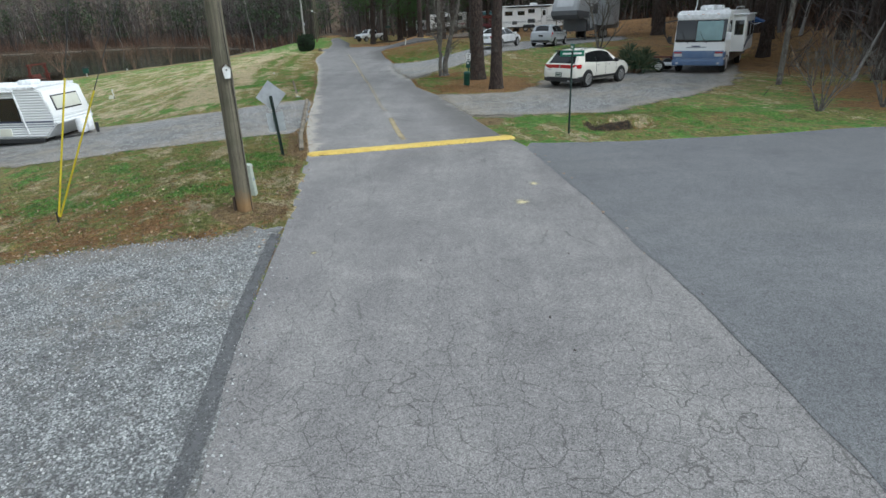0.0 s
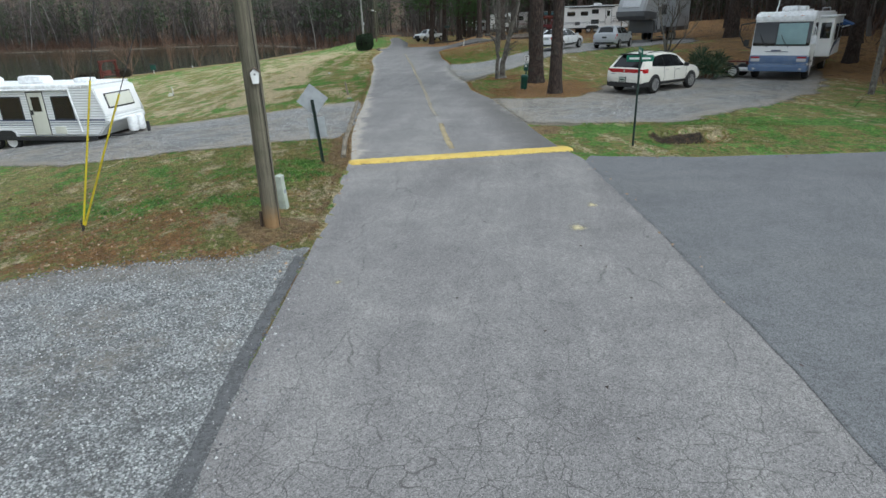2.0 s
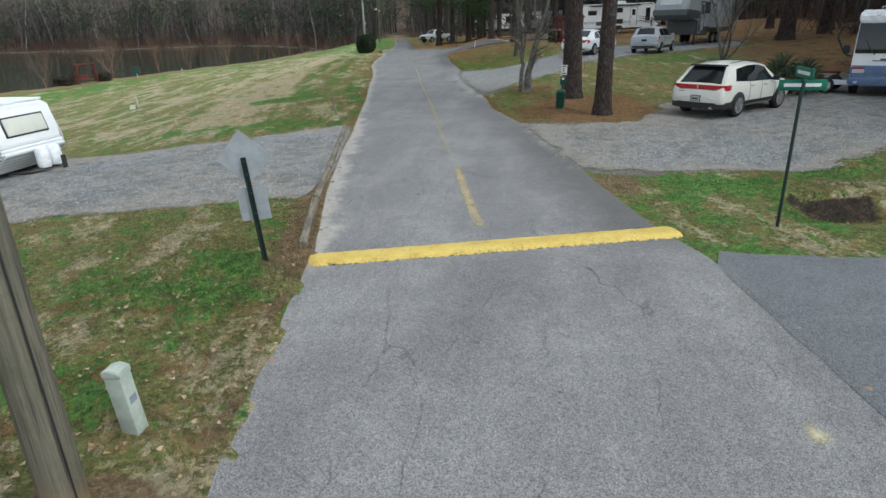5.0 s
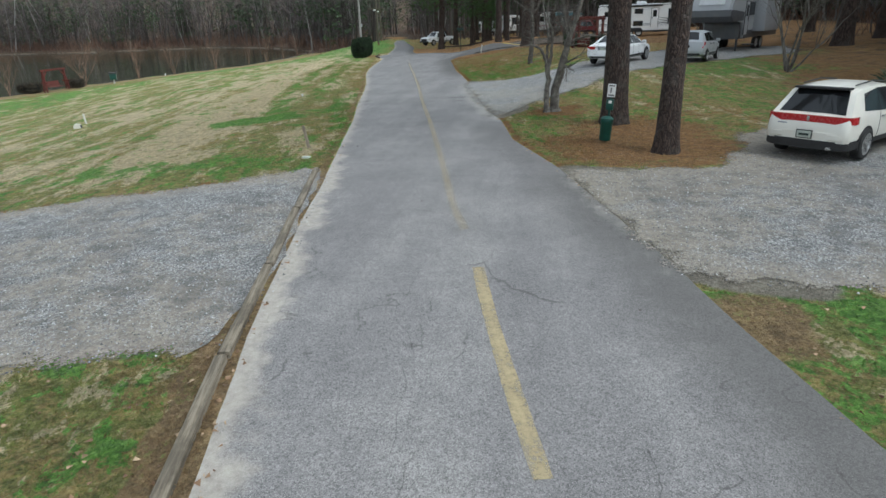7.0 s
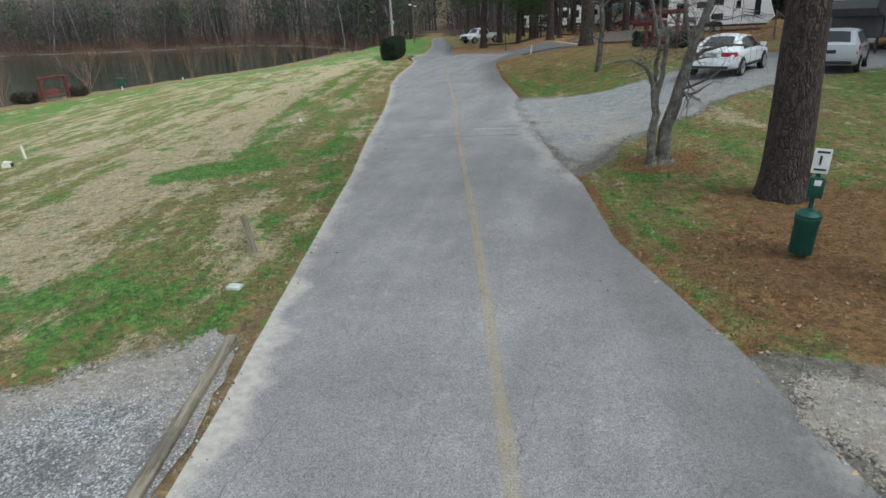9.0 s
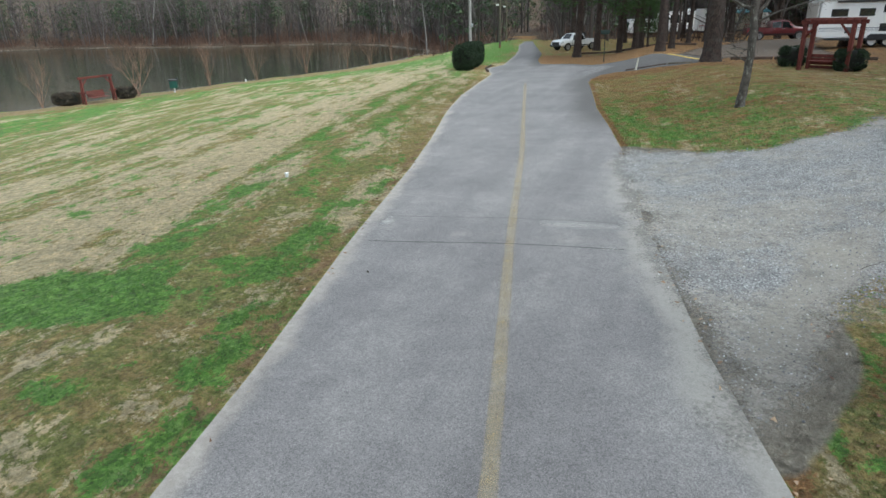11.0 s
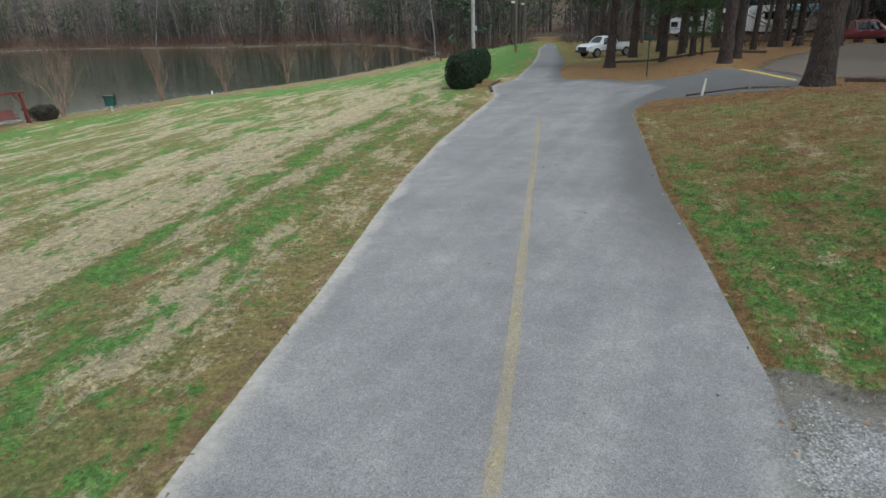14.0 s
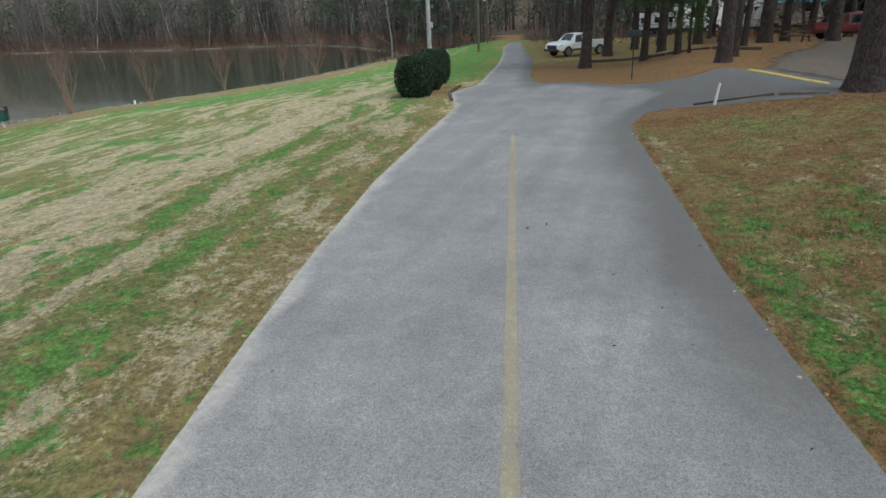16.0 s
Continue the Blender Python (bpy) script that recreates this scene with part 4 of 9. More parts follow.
TAN_BARK = smooth_bark("myrtle_bark", (0.12, 0.065, 0.042), (0.25, 0.155, 0.105))
NEEDLES = leaf_material("pine_needles", (0.02, 0.05, 0.012), (0.04, 0.09, 0.02), (0.07, 0.12, 0.03))
HEDGE_LEAF = leaf_material("hedge_leaf", (0.006, 0.016, 0.006), (0.013, 0.031, 0.01), (0.026, 0.05, 0.016), rough=0.85)
SHRUB_CORE = simple("shrub_core", (0.008, 0.01, 0.006), 0.95, vary=0.3, scale=12)
YUCCA_LEAF = leaf_material("yucca_leaf", (0.012, 0.035, 0.014), (0.03, 0.065, 0.028), (0.16, 0.14, 0.07))
DARK_TWIG = leaf_material("dark_hedge_twig", (0.018, 0.014, 0.01), (0.035, 0.03, 0.018), (0.075, 0.05, 0.03))
POLE_WOOD = pole_wood()
TIMBER = weathered_wood("landscape_timber", (0.1, 0.082, 0.058), (0.245, 0.21, 0.158))
DARK_TIMBER = weathered_wood("dark_timber", (0.045, 0.03, 0.022), (0.12, 0.08, 0.055))
RED_WOOD = weathered_wood("red_stained_wood", (0.075, 0.014, 0.011), (0.16, 0.038, 0.027))
BLACK = simple("black_plastic", (0.02, 0.02, 0.021), 0.6)
RUBBER = simple("tyre_rubber", (0.022, 0.022, 0.022), 0.85, vary=0.2, scale=9)
DARK_METAL = simple("dark_metal", (0.06, 0.06, 0.062), 0.5, 0.6)
ALLOY = simple("alloy", (0.5, 0.5, 0.5), 0.3, 0.9)
GALVANISED = simple("galvanised_sheet", (0.42, 0.44, 0.46), 0.5, 0.35, vary=0.08)
SIGN_POST_GREEN = simple("dark_green_post", (0.012, 0.03, 0.024), 0.55)
SIGN_GREEN = simple("street_sign_green", (0.0, 0.13, 0.075), 0.5)
DOG_GREEN = simple("park_green", (0.006, 0.065, 0.048), 0.45)
WHITE = simple("white_paint", (0.75, 0.75, 0.73), 0.5, vary=0.08)
CREAM = simple("cream_plastic", (0.62, 0.6, 0.52), 0.5, vary=0.08)
PALE_GREEN = simple("pale_green_cover", (0.42, 0.46, 0.4), 0.55, vary=0.12)
GUARD_YELLOW = simple("yellow_plastic", (0.68, 0.55, 0.03), 0.5)


def bump_material():
    """Thick yellow paint on asphalt: scuffed on top, cracked and broken along the foot."""
    n = Nodes("speed_bump_yellow", 0.7)
    n.vec = n.world
    foot = n.attr("foot")
    c = n.ramp(n.noise(3, 6, 0.75), (0.3, (0.43, 0.29, 0.06)), (0.52, (0.59, 0.425, 0.095)), (0.72, (0.68, 0.53, 0.16)))
    c = n.mix(n.mul(n.step(n.noise(14, 5, 0.8), 0.52, 0.66), 0.35), c, (0.4, 0.3, 0.1))
    scuff = n.mul(n.step(n.noise(6, 4, 0.7), 0.58, 0.66), n.step(n.noise(25, 3), 0.45, 0.6), n.step(foot, 0.3, 0.8, 1, 0.2))
    c = n.mix(n.mul(scuff, 0.7), c, (0.12, 0.1, 0.07))
    crack = n.step(n.voronoi(7, "DISTANCE_TO_EDGE", "Distance", n.scaled(1.0, 1.6, 1.0)), 0.0, 0.035, 1, 0)
    crack = n.mul(crack, n.step(n.add(foot, n.mul(n.add(n.noise(4, 4), -0.5), 1.6)), 0.72, 0.95))
    c = n.mix(n.mul(crack, 0.85), c, (0.05, 0.04, 0.025))
    rim = n.step(n.add(foot, n.mul(n.add(n.noise(18, 4, 0.7), -0.5), 0.35)), 0.93, 0.99)
    c = n.mix(n.mul(rim, 0.9), c, (0.045, 0.042, 0.038))
    n.bump(n.add(n.mul(n.noise(50, 4, 0.7), 0.5), n.mul(crack, -1.5)), 0.5, 0.012)
    return n.done(c)


BUMP_YELLOW = bump_material()
RED_LAMP = simple("red_lens", (0.42, 0.014, 0.018), 0.25, vary=0.05, grain=0, coat=0.5)
AMBER = simple("amber_lens", (0.5, 0.16, 0.02), 0.3, vary=0.05, grain=0)
CLEAR_LAMP = simple("clear_lens", (0.55, 0.56, 0.58), 0.15, vary=0.05, grain=0, coat=0.5)
GLASS_DARK = glass_material("tinted_glass", (0.008, 0.009, 0.01))
GLASS_GREEN = glass_material("car_glass", (0.03, 0.04, 0.038))
SCREEN_TEAL = glass_material("curtained_windscreen", (0.15, 0.24, 0.245), 0.2)
PEARL = paint_material("pearl_white_paint", (0.74, 0.72, 0.65), 0.28, 0.08)
PURE_WHITE = paint_material("white_car_paint", (0.75, 0.76, 0.77), 0.28, 0.06)
SILVER = paint_material("silver_paint", (0.4, 0.42, 0.45), 0.3, 0.08)
RED_PAINT = paint_material("dark_red_paint", (0.12, 0.008, 0.012), 0.3, 0.08)
BLUE_PAINT = paint_material("faded_blue_paint", (0.1, 0.165, 0.3), 0.35, 0.2, (0.35, 0.39, 0.45))
RV_WHITE = paint_material("rv_white", (0.86, 0.86, 0.85), 0.35, 0.05)
RV_CREAM = paint_material("rv_cream", (0.66, 0.66, 0.57), 0.4, 0.12)
RV_GREY = paint_material("rv_grey", (0.36, 0.37, 0.385), 0.35, 0.1)
RV_DARK = paint_material("rv_dark_grey", (0.07, 0.073, 0.08), 0.4, 0.15)
RV_SIDING = siding_material("ribbed_siding", (0.72, 0.73, 0.73), 0.1)
STRIPE_BLUE = simple("blue_stripe", (0.05, 0.07, 0.14), 0.5)
STRIPE_GREY = simple("grey_stripe", (0.22, 0.24, 0.28), 0.5)
AWNING_BLUE = simple("blue_awning", (0.03, 0.09, 0.25), 0.7)
AWNING_TEAL = simple("teal_awning", (0.05, 0.17, 0.2), 0.7)
ROOF_WHITE = simple("rv_roof_white", (0.8, 0.81, 0.82), 0.55, vary=0.1)
CONCRETE = simple("concrete", (0.33, 0.32, 0.3), 0.9, vary=0.15)
LINE_YELLOW = line_material("road_line_yellow", (0.54, 0.435, 0.24))
SPOT_YELLOW = line_material("pale_paint_spot", (0.66, 0.58, 0.36))


# ---- trees ----
def soup(name, tris, material, label, category, kind="", parent=None):
    """Loose triangles as one mesh; tris: an array of n x 3 x 3."""
    tris = np.asarray(tris, np.float32).reshape(-1, 3, 3)
    ob = raw(name, tris.reshape(-1, 3), np.arange(len(tris) * 3).reshape(-1, 3), material, label, category, kind)
    if parent is not None:
        ob.parent = parent
    return ob


def ribbons(p0, p1, w0, w1, rng):
    """Thin tapering blades between points, each of two triangles."""
    p0, p1 = np.asarray(p0, float), np.asarray(p1, float)
    way = p1 - p0
    way /= np.maximum(np.linalg.norm(way, axis=1, keepdims=True), 1e-6)
    side = np.cross(way, rng.normal(size=way.shape))
    side /= np.maximum(np.linalg.norm(side, axis=1, keepdims=True), 1e-6)
    w0, w1 = np.reshape(w0, (-1, 1)) / 2, np.reshape(w1, (-1, 1)) / 2
    a, b, c, d = p0 - side * w0, p0 + side * w0, p1 + side * w1, p1 - side * w1
    return np.concatenate([np.stack([a, b, c], 1), np.stack([a, c, d], 1)])


def flakes(centres, size, rng, flat=1.0):
    """Small leaf triangles at random turns round centres."""
    n = len(centres)
    size = np.reshape(size, (-1, 1, 1)) * rng.uniform(0.6, 1.3, (n, 1, 1))
    corner = rng.normal(size=(n, 3, 3))
    corner[:, :, 2] *= flat
    corner -= corner.mean(1, keepdims=True)
    corner /= np.linalg.norm(corner, axis=2, keepdims=True)
    return np.asarray(centres)[:, None, :] + corner * size


def needle_clumps(centres, reach, count, rng):
    """Sprays of long needles."""
    n = len(centres)
    c = np.repeat(centres, count, 0)
    way = rng.normal(size=c.shape)
    way[:, 2] = way[:, 2] * 0.6 + 0.25
    way /= np.linalg.norm(way, axis=1, keepdims=True)
    tip = c + way * reach * rng.uniform(0.5, 1.0, (len(c), 1))
    side = np.cross(way, rng.normal(size=way.shape))
    side /= np.linalg.norm(side, axis=1, keepdims=True)
    w = reach * 0.09
    return np.stack([c - side * w, c + side * w, tip], 1)


def pine(name, label, x, y, radius, tall, lean, seed, crown_from=0.5, group="pines by the road", sink=0.1, boughs=26, needles=14, reach_of=0.42):
    """A tall pine: a flared, plated trunk with limbs and needle clumps."""
    rng = np.random.default_rng(seed)
    base = height1(x, y) - sink
    tree = thing(name, label, "tree", pose(x, y, base, 0, 0, 0), group)
    bm = bmesh.new()
    heights = [0, 0.12, 0.3, 0.6, 1.0, 1.8, 3, 4.5, 6.5, 9, 12, 15, tall * 0.85, tall]
    heights = sorted(h for h in set(heights) if h <= tall)
    pts, radii = [], []
    for h in heights:
        k = h / tall
        flare = 1 + 0.3 * math.exp(-h / 0.35) + 0.08 * math.exp(-h / 1.5)
        pts.append((lean[0] * h + 0.12 * (math.sin(k * 5 + seed) - math.sin(seed)), lean[1] * h + 0.12 * (math.cos(k * 4 + seed) - math.cos(seed)), h))
        radii.append(radius * (1 - 0.8 * k) * flare)
    rings = tube(bm, pts, radii, 18)
    for ring, h in zip(rings, heights):
        for k, v in enumerate(ring):
            centre = sum((u.co for u in ring), Vector()) / len(ring) if k == 0 else centre
            v.co += (v.co - centre) * (0.1 * math.sin(k * 2.1 + seed) * math.exp(-h / 0.5) + 0.03 * noise.noise(Vector((k * 0.9, h * 1.3, seed))))
    part("trunk", bm, PINE_BARK, tree, smooth=60)
    lim = bmesh.new()
    tips = []
    for _ in range(boughs):
        k = rng.uniform(crown_from, 0.98)
        h = k * tall
        a, reach = rng.uniform(0, 6.28), (1.05 - k) * tall * 0.3 + 0.5
        p0 = Vector((lean[0] * h, lean[1] * h, h))
        p2 = p0 + Vector((math.cos(a) * reach, math.sin(a) * reach, reach * rng.uniform(-0.1, 0.45)))
        p1 = p0.lerp(p2, 0.5) + Vector((0, 0, 0.15 * reach * rng.uniform(-0.6, 0.6)))
        r = radius * 0.17 * (1.2 - k)
        tube(lim, (p0, p1, p2), (r, r * 0.7, r * 0.25), 5)
        for q in np.linspace(0.35, 1.0, 6):
            at = p0.lerp(p2, q)
            for _ in range(3):
                tips.append([at[i] + rng.normal() * reach * 0.13 for i in range(3)])
    tagged(part("bough_work", lim, PINE_BARK, tree), kind="stuff")
    crown = soup("crown", needle_clumps(np.array(tips), reach_of, needles, rng), NEEDLES, "", "", parent=tree)
    crown["kind"] = "stuff"
    return tree


def bare_tree(name, label, x, y, stems, depth, seed, bark, group="", twig=0.006, spread=0.55, sink=0.05, sides=7, foot=0.1):
    """A leafless tree. stems: (lean x, lean y, length, radius) of each stem from the ground."""
    rng = random.Random(seed)
    base = height1(x, y) - sink
    tree = thing(name, label, "tree", pose(x, y, base), group)
    twigs = bmesh.new()

    def grow(bm, p, way, length, r, level):
        pts, radii = [p], [r]
        q, d = p.copy(), way.copy()
        n = 5 if level == 0 else 3
        for i in range(n):
            d = (d + Vector((rng.gauss(0, 0.12), rng.gauss(0, 0.12), rng.gauss(0.05, 0.1)))).normalized()
            q = q + d * length / n
            pts.append(q.copy())
            radii.append(r * (1 - 0.55 * (i + 1) / n))
        if level == 0:
            radii[0] *= 1.35
        tube(bm, pts, radii, max(3, sides - 2 * level))
        if level >= depth:
            return
        kids = rng.randint(3, 4) if level else rng.randint(4, 6)
        for i in range(kids):
            k = rng.uniform(0.42, 1.0) if level == 0 else rng.uniform(0.25, 1.0)
            f = k * (len(pts) - 1)
            j = min(int(f), len(pts) - 2)
            at = pts[j].lerp(pts[j + 1], f - j)
            away = d.cross(Vector((rng.gauss(0, 1), rng.gauss(0, 1), rng.gauss(0, 1)))).normalized()
            turn = (d * (1 - spread) + away * spread + Vector((0, 0, 0.12))).normalized()
            grow(twigs, at, turn, length * rng.uniform(0.42, 0.66), max(twig * 0.6, radii[j] * rng.uniform(0.38, 0.6)), level + 1)

    for lx, ly, length, r in stems:
        bm = bmesh.new()
        grow(bm, Vector((lx * foot + rng.gauss(0, 0.03), ly * foot + rng.gauss(0, 0.03), 0)), Vector((lx, ly, 1)).normalized(), length, r, 0)
        part("trunk" if length > 2.5 else "stem", bm, bark, tree, smooth=60)
    tagged(part("twig_work", twigs, bark, tree, smooth=60), kind="stuff")
    return tree


pine("pine_tree", "tall pine with thick plated brown bark, behind the waste station", 0.85, 36.6, 0.40, 23, (0.012, 0.0), 3)
pine("pine_tree", "leaning pine with brown plated bark on a needle bed", 1.78, 32.25, 0.285, 21, (0.0, 0.01), 5)
pine("pine_tree", "massive pine with deep grey bark at the side road", -3.4, 72.6, 0.47, 25, (0.02, 0.01), 8)
def limbed_tree(label, x, y, limbs, seed, bark):
    """A leafless tree with its main limbs given: (part, points, radii, side shoots); finer wood grows from them."""
    rng = random.Random(seed)
    tree = thing("bare_tree", label, "tree", pose(x, y, height1(x, y) - 0.06))
    twigs = bmesh.new()

    def shoot(p, way, length, r, level):
        pts, radii, q, d = [p], [r], p.copy(), way.copy()
        for i in range(4):
            d = (d + Vector((rng.gauss(0, 0.22), rng.gauss(0, 0.22), rng.gauss(0.0, 0.2)))).normalized()
            q = q + d * length / 4
            pts.append(q.copy())
            radii.append(max(0.0025, r * (1 - 0.2 * (i + 1))))
        tube(twigs, pts, radii, 5 if level == 1 else 3)
        if level < 3:
            for _ in range(5 if level == 1 else 3):
                j = rng.randint(1, 4)
                away = d.cross(Vector((rng.gauss(0, 1), rng.gauss(0, 1), rng.gauss(0, 1)))).normalized()
                shoot(pts[j], (d * 0.5 + away * 0.7).normalized(), length * rng.uniform(0.4, 0.7), radii[j] * 0.6, level + 1)

    for name, points, radii, count in limbs:
        pts = [Vector(p) for p in points]
        fine, rr = [], []
        for i in range(len(pts) - 1):
            for k in range(4):
                f = k / 4
                fine.append(pts[i].lerp(pts[i + 1], f) + Vector((rng.gauss(0, 0.012), rng.gauss(0, 0.012), 0)) * (i + k > 0))
                rr.append((radii[i] + (radii[i + 1] - radii[i]) * f) * rng.uniform(0.93, 1.07))
        fine.append(pts[-1])
        rr.append(radii[-1])
        bm = bmesh.new()
        rings = tube(bm, fine, rr, 12)
        for i, ring in enumerate(rings):
            centre = sum((v.co for v in ring), Vector()) / len(ring)
            for k, v in enumerate(ring):
                v.co += (v.co - centre) * 0.12 * noise.noise(Vector((k * 0.8, i * 0.6, seed)))
        part(name, bm, bark, tree, smooth=60)
        for _ in range(count):
            i = rng.randint(len(fine) // 3, len(fine) - 1)
            a = rng.uniform(0, 6.283)
            way = Vector((math.cos(a), math.sin(a), rng.uniform(-0.15, 0.7))).normalized()
            shoot(fine[i], way, rng.uniform(0.6, 1.25), max(0.006, rr[i] * 0.3), 1)
    tagged(part("twig_work", twigs, bark, tree, smooth=60), kind="stuff")
    return tree


limbed_tree("twin-stemmed leafless tree with grey lichened bark beside the drive", -1.36, 39.2, (
    ("trunk", ((0, 0, 0), (-0.03, 0, 0.12), (-0.04, 0, 0.45), (0.0, 0.05, 1.25), (-0.05, 0.05, 1.88)), (0.19, 0.13, 0.105, 0.09, 0.085), 0),
    ("limb", ((-0.06, 0.05, 1.8), (-0.16, 0.0, 2.1), (-0.3, -0.08, 2.34), (-0.62, -0.2, 2.5), (-1.0, -0.3, 2.46)), (0.07, 0.055, 0.045, 0.025, 0.01), 8),
    ("limb", ((-0.03, 0.05, 1.75), (-0.07, 0.1, 2.35), (0.0, 0.15, 2.65), (-0.1, 0.2, 3.2), (-0.25, 0.25, 3.9), (-0.2, 0.3, 4.8)), (0.06, 0.05, 0.045, 0.038, 0.03, 0.012), 9),
    ("limb", ((0.0, 0.05, 1.62), (0.1, 0.0, 2.3), (0.12, -0.05, 2.85), (-0.08, -0.1, 3.4), (-0.05, -0.15, 4.4)), (0.065, 0.055, 0.045, 0.03, 0.012), 9),
    ("trunk", ((0.3, 0.12, 0), (0.27, 0.12, 0.15), (0.27, 0.14, 0.9), (0.48, 0.2, 1.62), (0.64, 0.28, 2.28), (0.74, 0.35, 2.75), (0.9, 0.42, 3.2), (1.15, 0.5, 4.0), (1.25, 0.55, 5.6)), (0.27, 0.185, 0.155, 0.135, 0.12, 0.105, 0.09, 0.07, 0.03), 10),
    ("limb", ((0.66, 0.3, 2.35), (0.95, 0.2, 2.62), (1.4, 0.1, 2.75), (1.95, 0.05, 2.7)), (0.06, 0.045, 0.03, 0.012), 7),
    ("limb", ((0.72, 0.33, 2.7), (0.6, 0.45, 3.1), (0.5, 0.6, 3.7), (0.55, 0.7, 4.6)), (0.06, 0.05, 0.035, 0.012), 7)), 11, GREY_BARK)
limbed_tree("slender leafless tree with dark lichen-flecked trunk on the lawn", -2.6, 56.95, (
    ("trunk", ((0, 0, 0), (0.02, 0, 0.25), (0.1, 0, 1.3), (0.12, 0, 2.2), (0.06, 0, 3.3), (0.12, 0.05, 4.8), (0.05, 0, 6.6)), (0.19, 0.15, 0.132, 0.125, 0.12, 0.07, 0.02), 7),
    ("limb", ((0.06, 0, 3.2), (-0.35, 0.1, 3.35), (-0.9, 0.2, 3.75), (-1.5, 0.3, 4.3)), (0.06, 0.05, 0.035, 0.015), 7),
    ("limb", ((0.1, 0, 3.0), (0.45, -0.05, 3.5), (0.8, 0, 4.3), (1.05, 0.1, 5.4)), (0.065, 0.055, 0.04, 0.015), 8),
    ("limb", ((0.12, 0, 2.8), (0.8, -0.2, 3.15), (1.6, -0.3, 3.4), (2.5, -0.3, 3.9)), (0.035, 0.028, 0.02, 0.008), 5),
    ("limb", ((0.08, 0, 2.7), (-0.15, 0.15, 2.25), (-0.5, 0.2, 2.2), (-1.1, 0.3, 2.25)), (0.028, 0.022, 0.016, 0.007), 4)), 24, LICHEN_BARK)
bare_tree("bare_tree", "leafless many-stemmed tree on the needle slope", 9.05, 45.6, ((0.4, 0.1, 3.2, 0.05), (-0.35, 0.2, 3.0, 0.05), (0.1, -0.35, 3.2, 0.055), (0.0, 0.35, 3.4, 0.055), (0.2, 0.3, 3.2, 0.045), (-0.2, -0.25, 3.2, 0.05), (0.6, -0.1, 2.8, 0.04)), 3, 31, GREY_BARK, spread=0.4)
for i, (mx, my) in enumerate(((11.85, 21.9), (14.05, 22.3))):
    bare_tree("crape_myrtle", "leafless multi-stemmed shrub tree by the asphalt apron", mx, my,
              ((0.5, 0.1, 1.7, 0.024), (-0.5, 0.15, 1.7, 0.024), (0.1, 0.5, 1.8, 0.026), (-0.15, -0.4, 1.6, 0.024), (0.3, -0.3, 1.7, 0.024), (0.0, 0.05, 1.9, 0.028), (-0.3, 0.4, 1.7, 0.022), (0.7, -0.1, 1.5, 0.02), (-0.7, -0.1, 1.5, 0.02)), 3, 41 + i, GREY_BARK, "shrubs by the apron", 0.006, 0.45)

# young crape myrtles along the lake
SHORE = ((-49.0, 73.9), (-51.0, 66.4), (-48.6, 82.4), (-49.0, 90.2), (-46.7, 96.5), (-45.3, 103.6), (-45.6, 110.3), (-45.8, 117.5), (-46.0, 124))
shore_tree = bare_tree("crape_myrtle", "small leafless rust-twigged tree on the lake bank", *SHORE[0], ((0.17, 0.06, 2.7, 0.03), (-0.17, 0.06, 2.7, 0.03), (0.03, 0.16, 2.9, 0.03), (0.06, -0.15, 2.7, 0.03), (-0.1, -0.1, 2.9, 0.03), (0.1, 0.12, 2.8, 0.028), (-0.06, 0.13, 2.8, 0.028), (0, 0, 1.1, 0.09)), 3, 51, TAN_BARK, "trees along the lake", 0.007, 0.3, foot=0.15)
for i, (sx, sy) in enumerate(SHORE[1:]):
    copy_thing(shore_tree, pose(sx, sy, height1(sx, sy) - 0.05, 0, 0, 67 * i) @ Matrix.Diagonal((0.62 + 0.06 * ((i * 3) % 4), 0.62 + 0.06 * ((i * 3) % 4), 0.78 + 0.06 * ((i * 3) % 4), 1)))

# pines of the campsite beyond the side road
CAMP_PINES = ((-14.3, 91.6, 0.36), (-10.9, 94.3, 0.25), (-8.85, 92.8, 0.22), (-8.2, 91.3, 0.1), (-6.75, 83.4, 0.33), (-6.1, 87.0, 0.24), (-3.3, 100, 0.42), (-1.0, 108, 0.33), (-12.5, 109, 0.3), (-10.5, 112, 0.3),
              (-17.5, 112, 0.3), (-20, 121, 0.33), (-13, 119, 0.28), (-6, 118, 0.3), (2, 116, 0.33), (8, 118, 0.3), (12, 108, 0.36), (17, 100, 0.36), (20.5, 63, 0.42), (16.35, 58.6, 0.5), (22, 52, 0.4), (14.5, 88, 0.3), (20, 74, 0.34), (24, 44, 0.35), (26, 33, 0.33), (22.5, 26, 0.3),
              (13.5, 71.5, 0.36), (20.5, 55.5, 0.38), (18.2, 41.5, 0.34), (5.5, 86, 0.33), (0.5, 98.5, 0.36), (6.5, 101, 0.34), (10.5, 91.5, 0.34), (-5.0, 95.0, 0.2), (-10, 100, 0.3), (-7.5, 105, 0.32), (3.5, 109, 0.3), (16.5, 82.5, 0.33), (21, 35.5, 0.34), (18.8, 30.5, 0.3), (20.5, 46.5, 0.33))
camp_pine = pine("pine_tree", "straight pine with brown plated bark on needle litter", -14.0, 101.6, 0.34, 22, (0.01, 0.0), 61, 0.42, "pines of the campsite", boughs=60, needles=6, reach_of=0.6)
camp_pine_low = pine("pine_tree", "pine with low green boughs over the campsite road", CAMP_PINES[0][0], CAMP_PINES[0][1], 0.34, 16, (0.0, 0.01), 62, 0.27, "pines of the campsite", boughs=64, needles=9, reach_of=0.5)
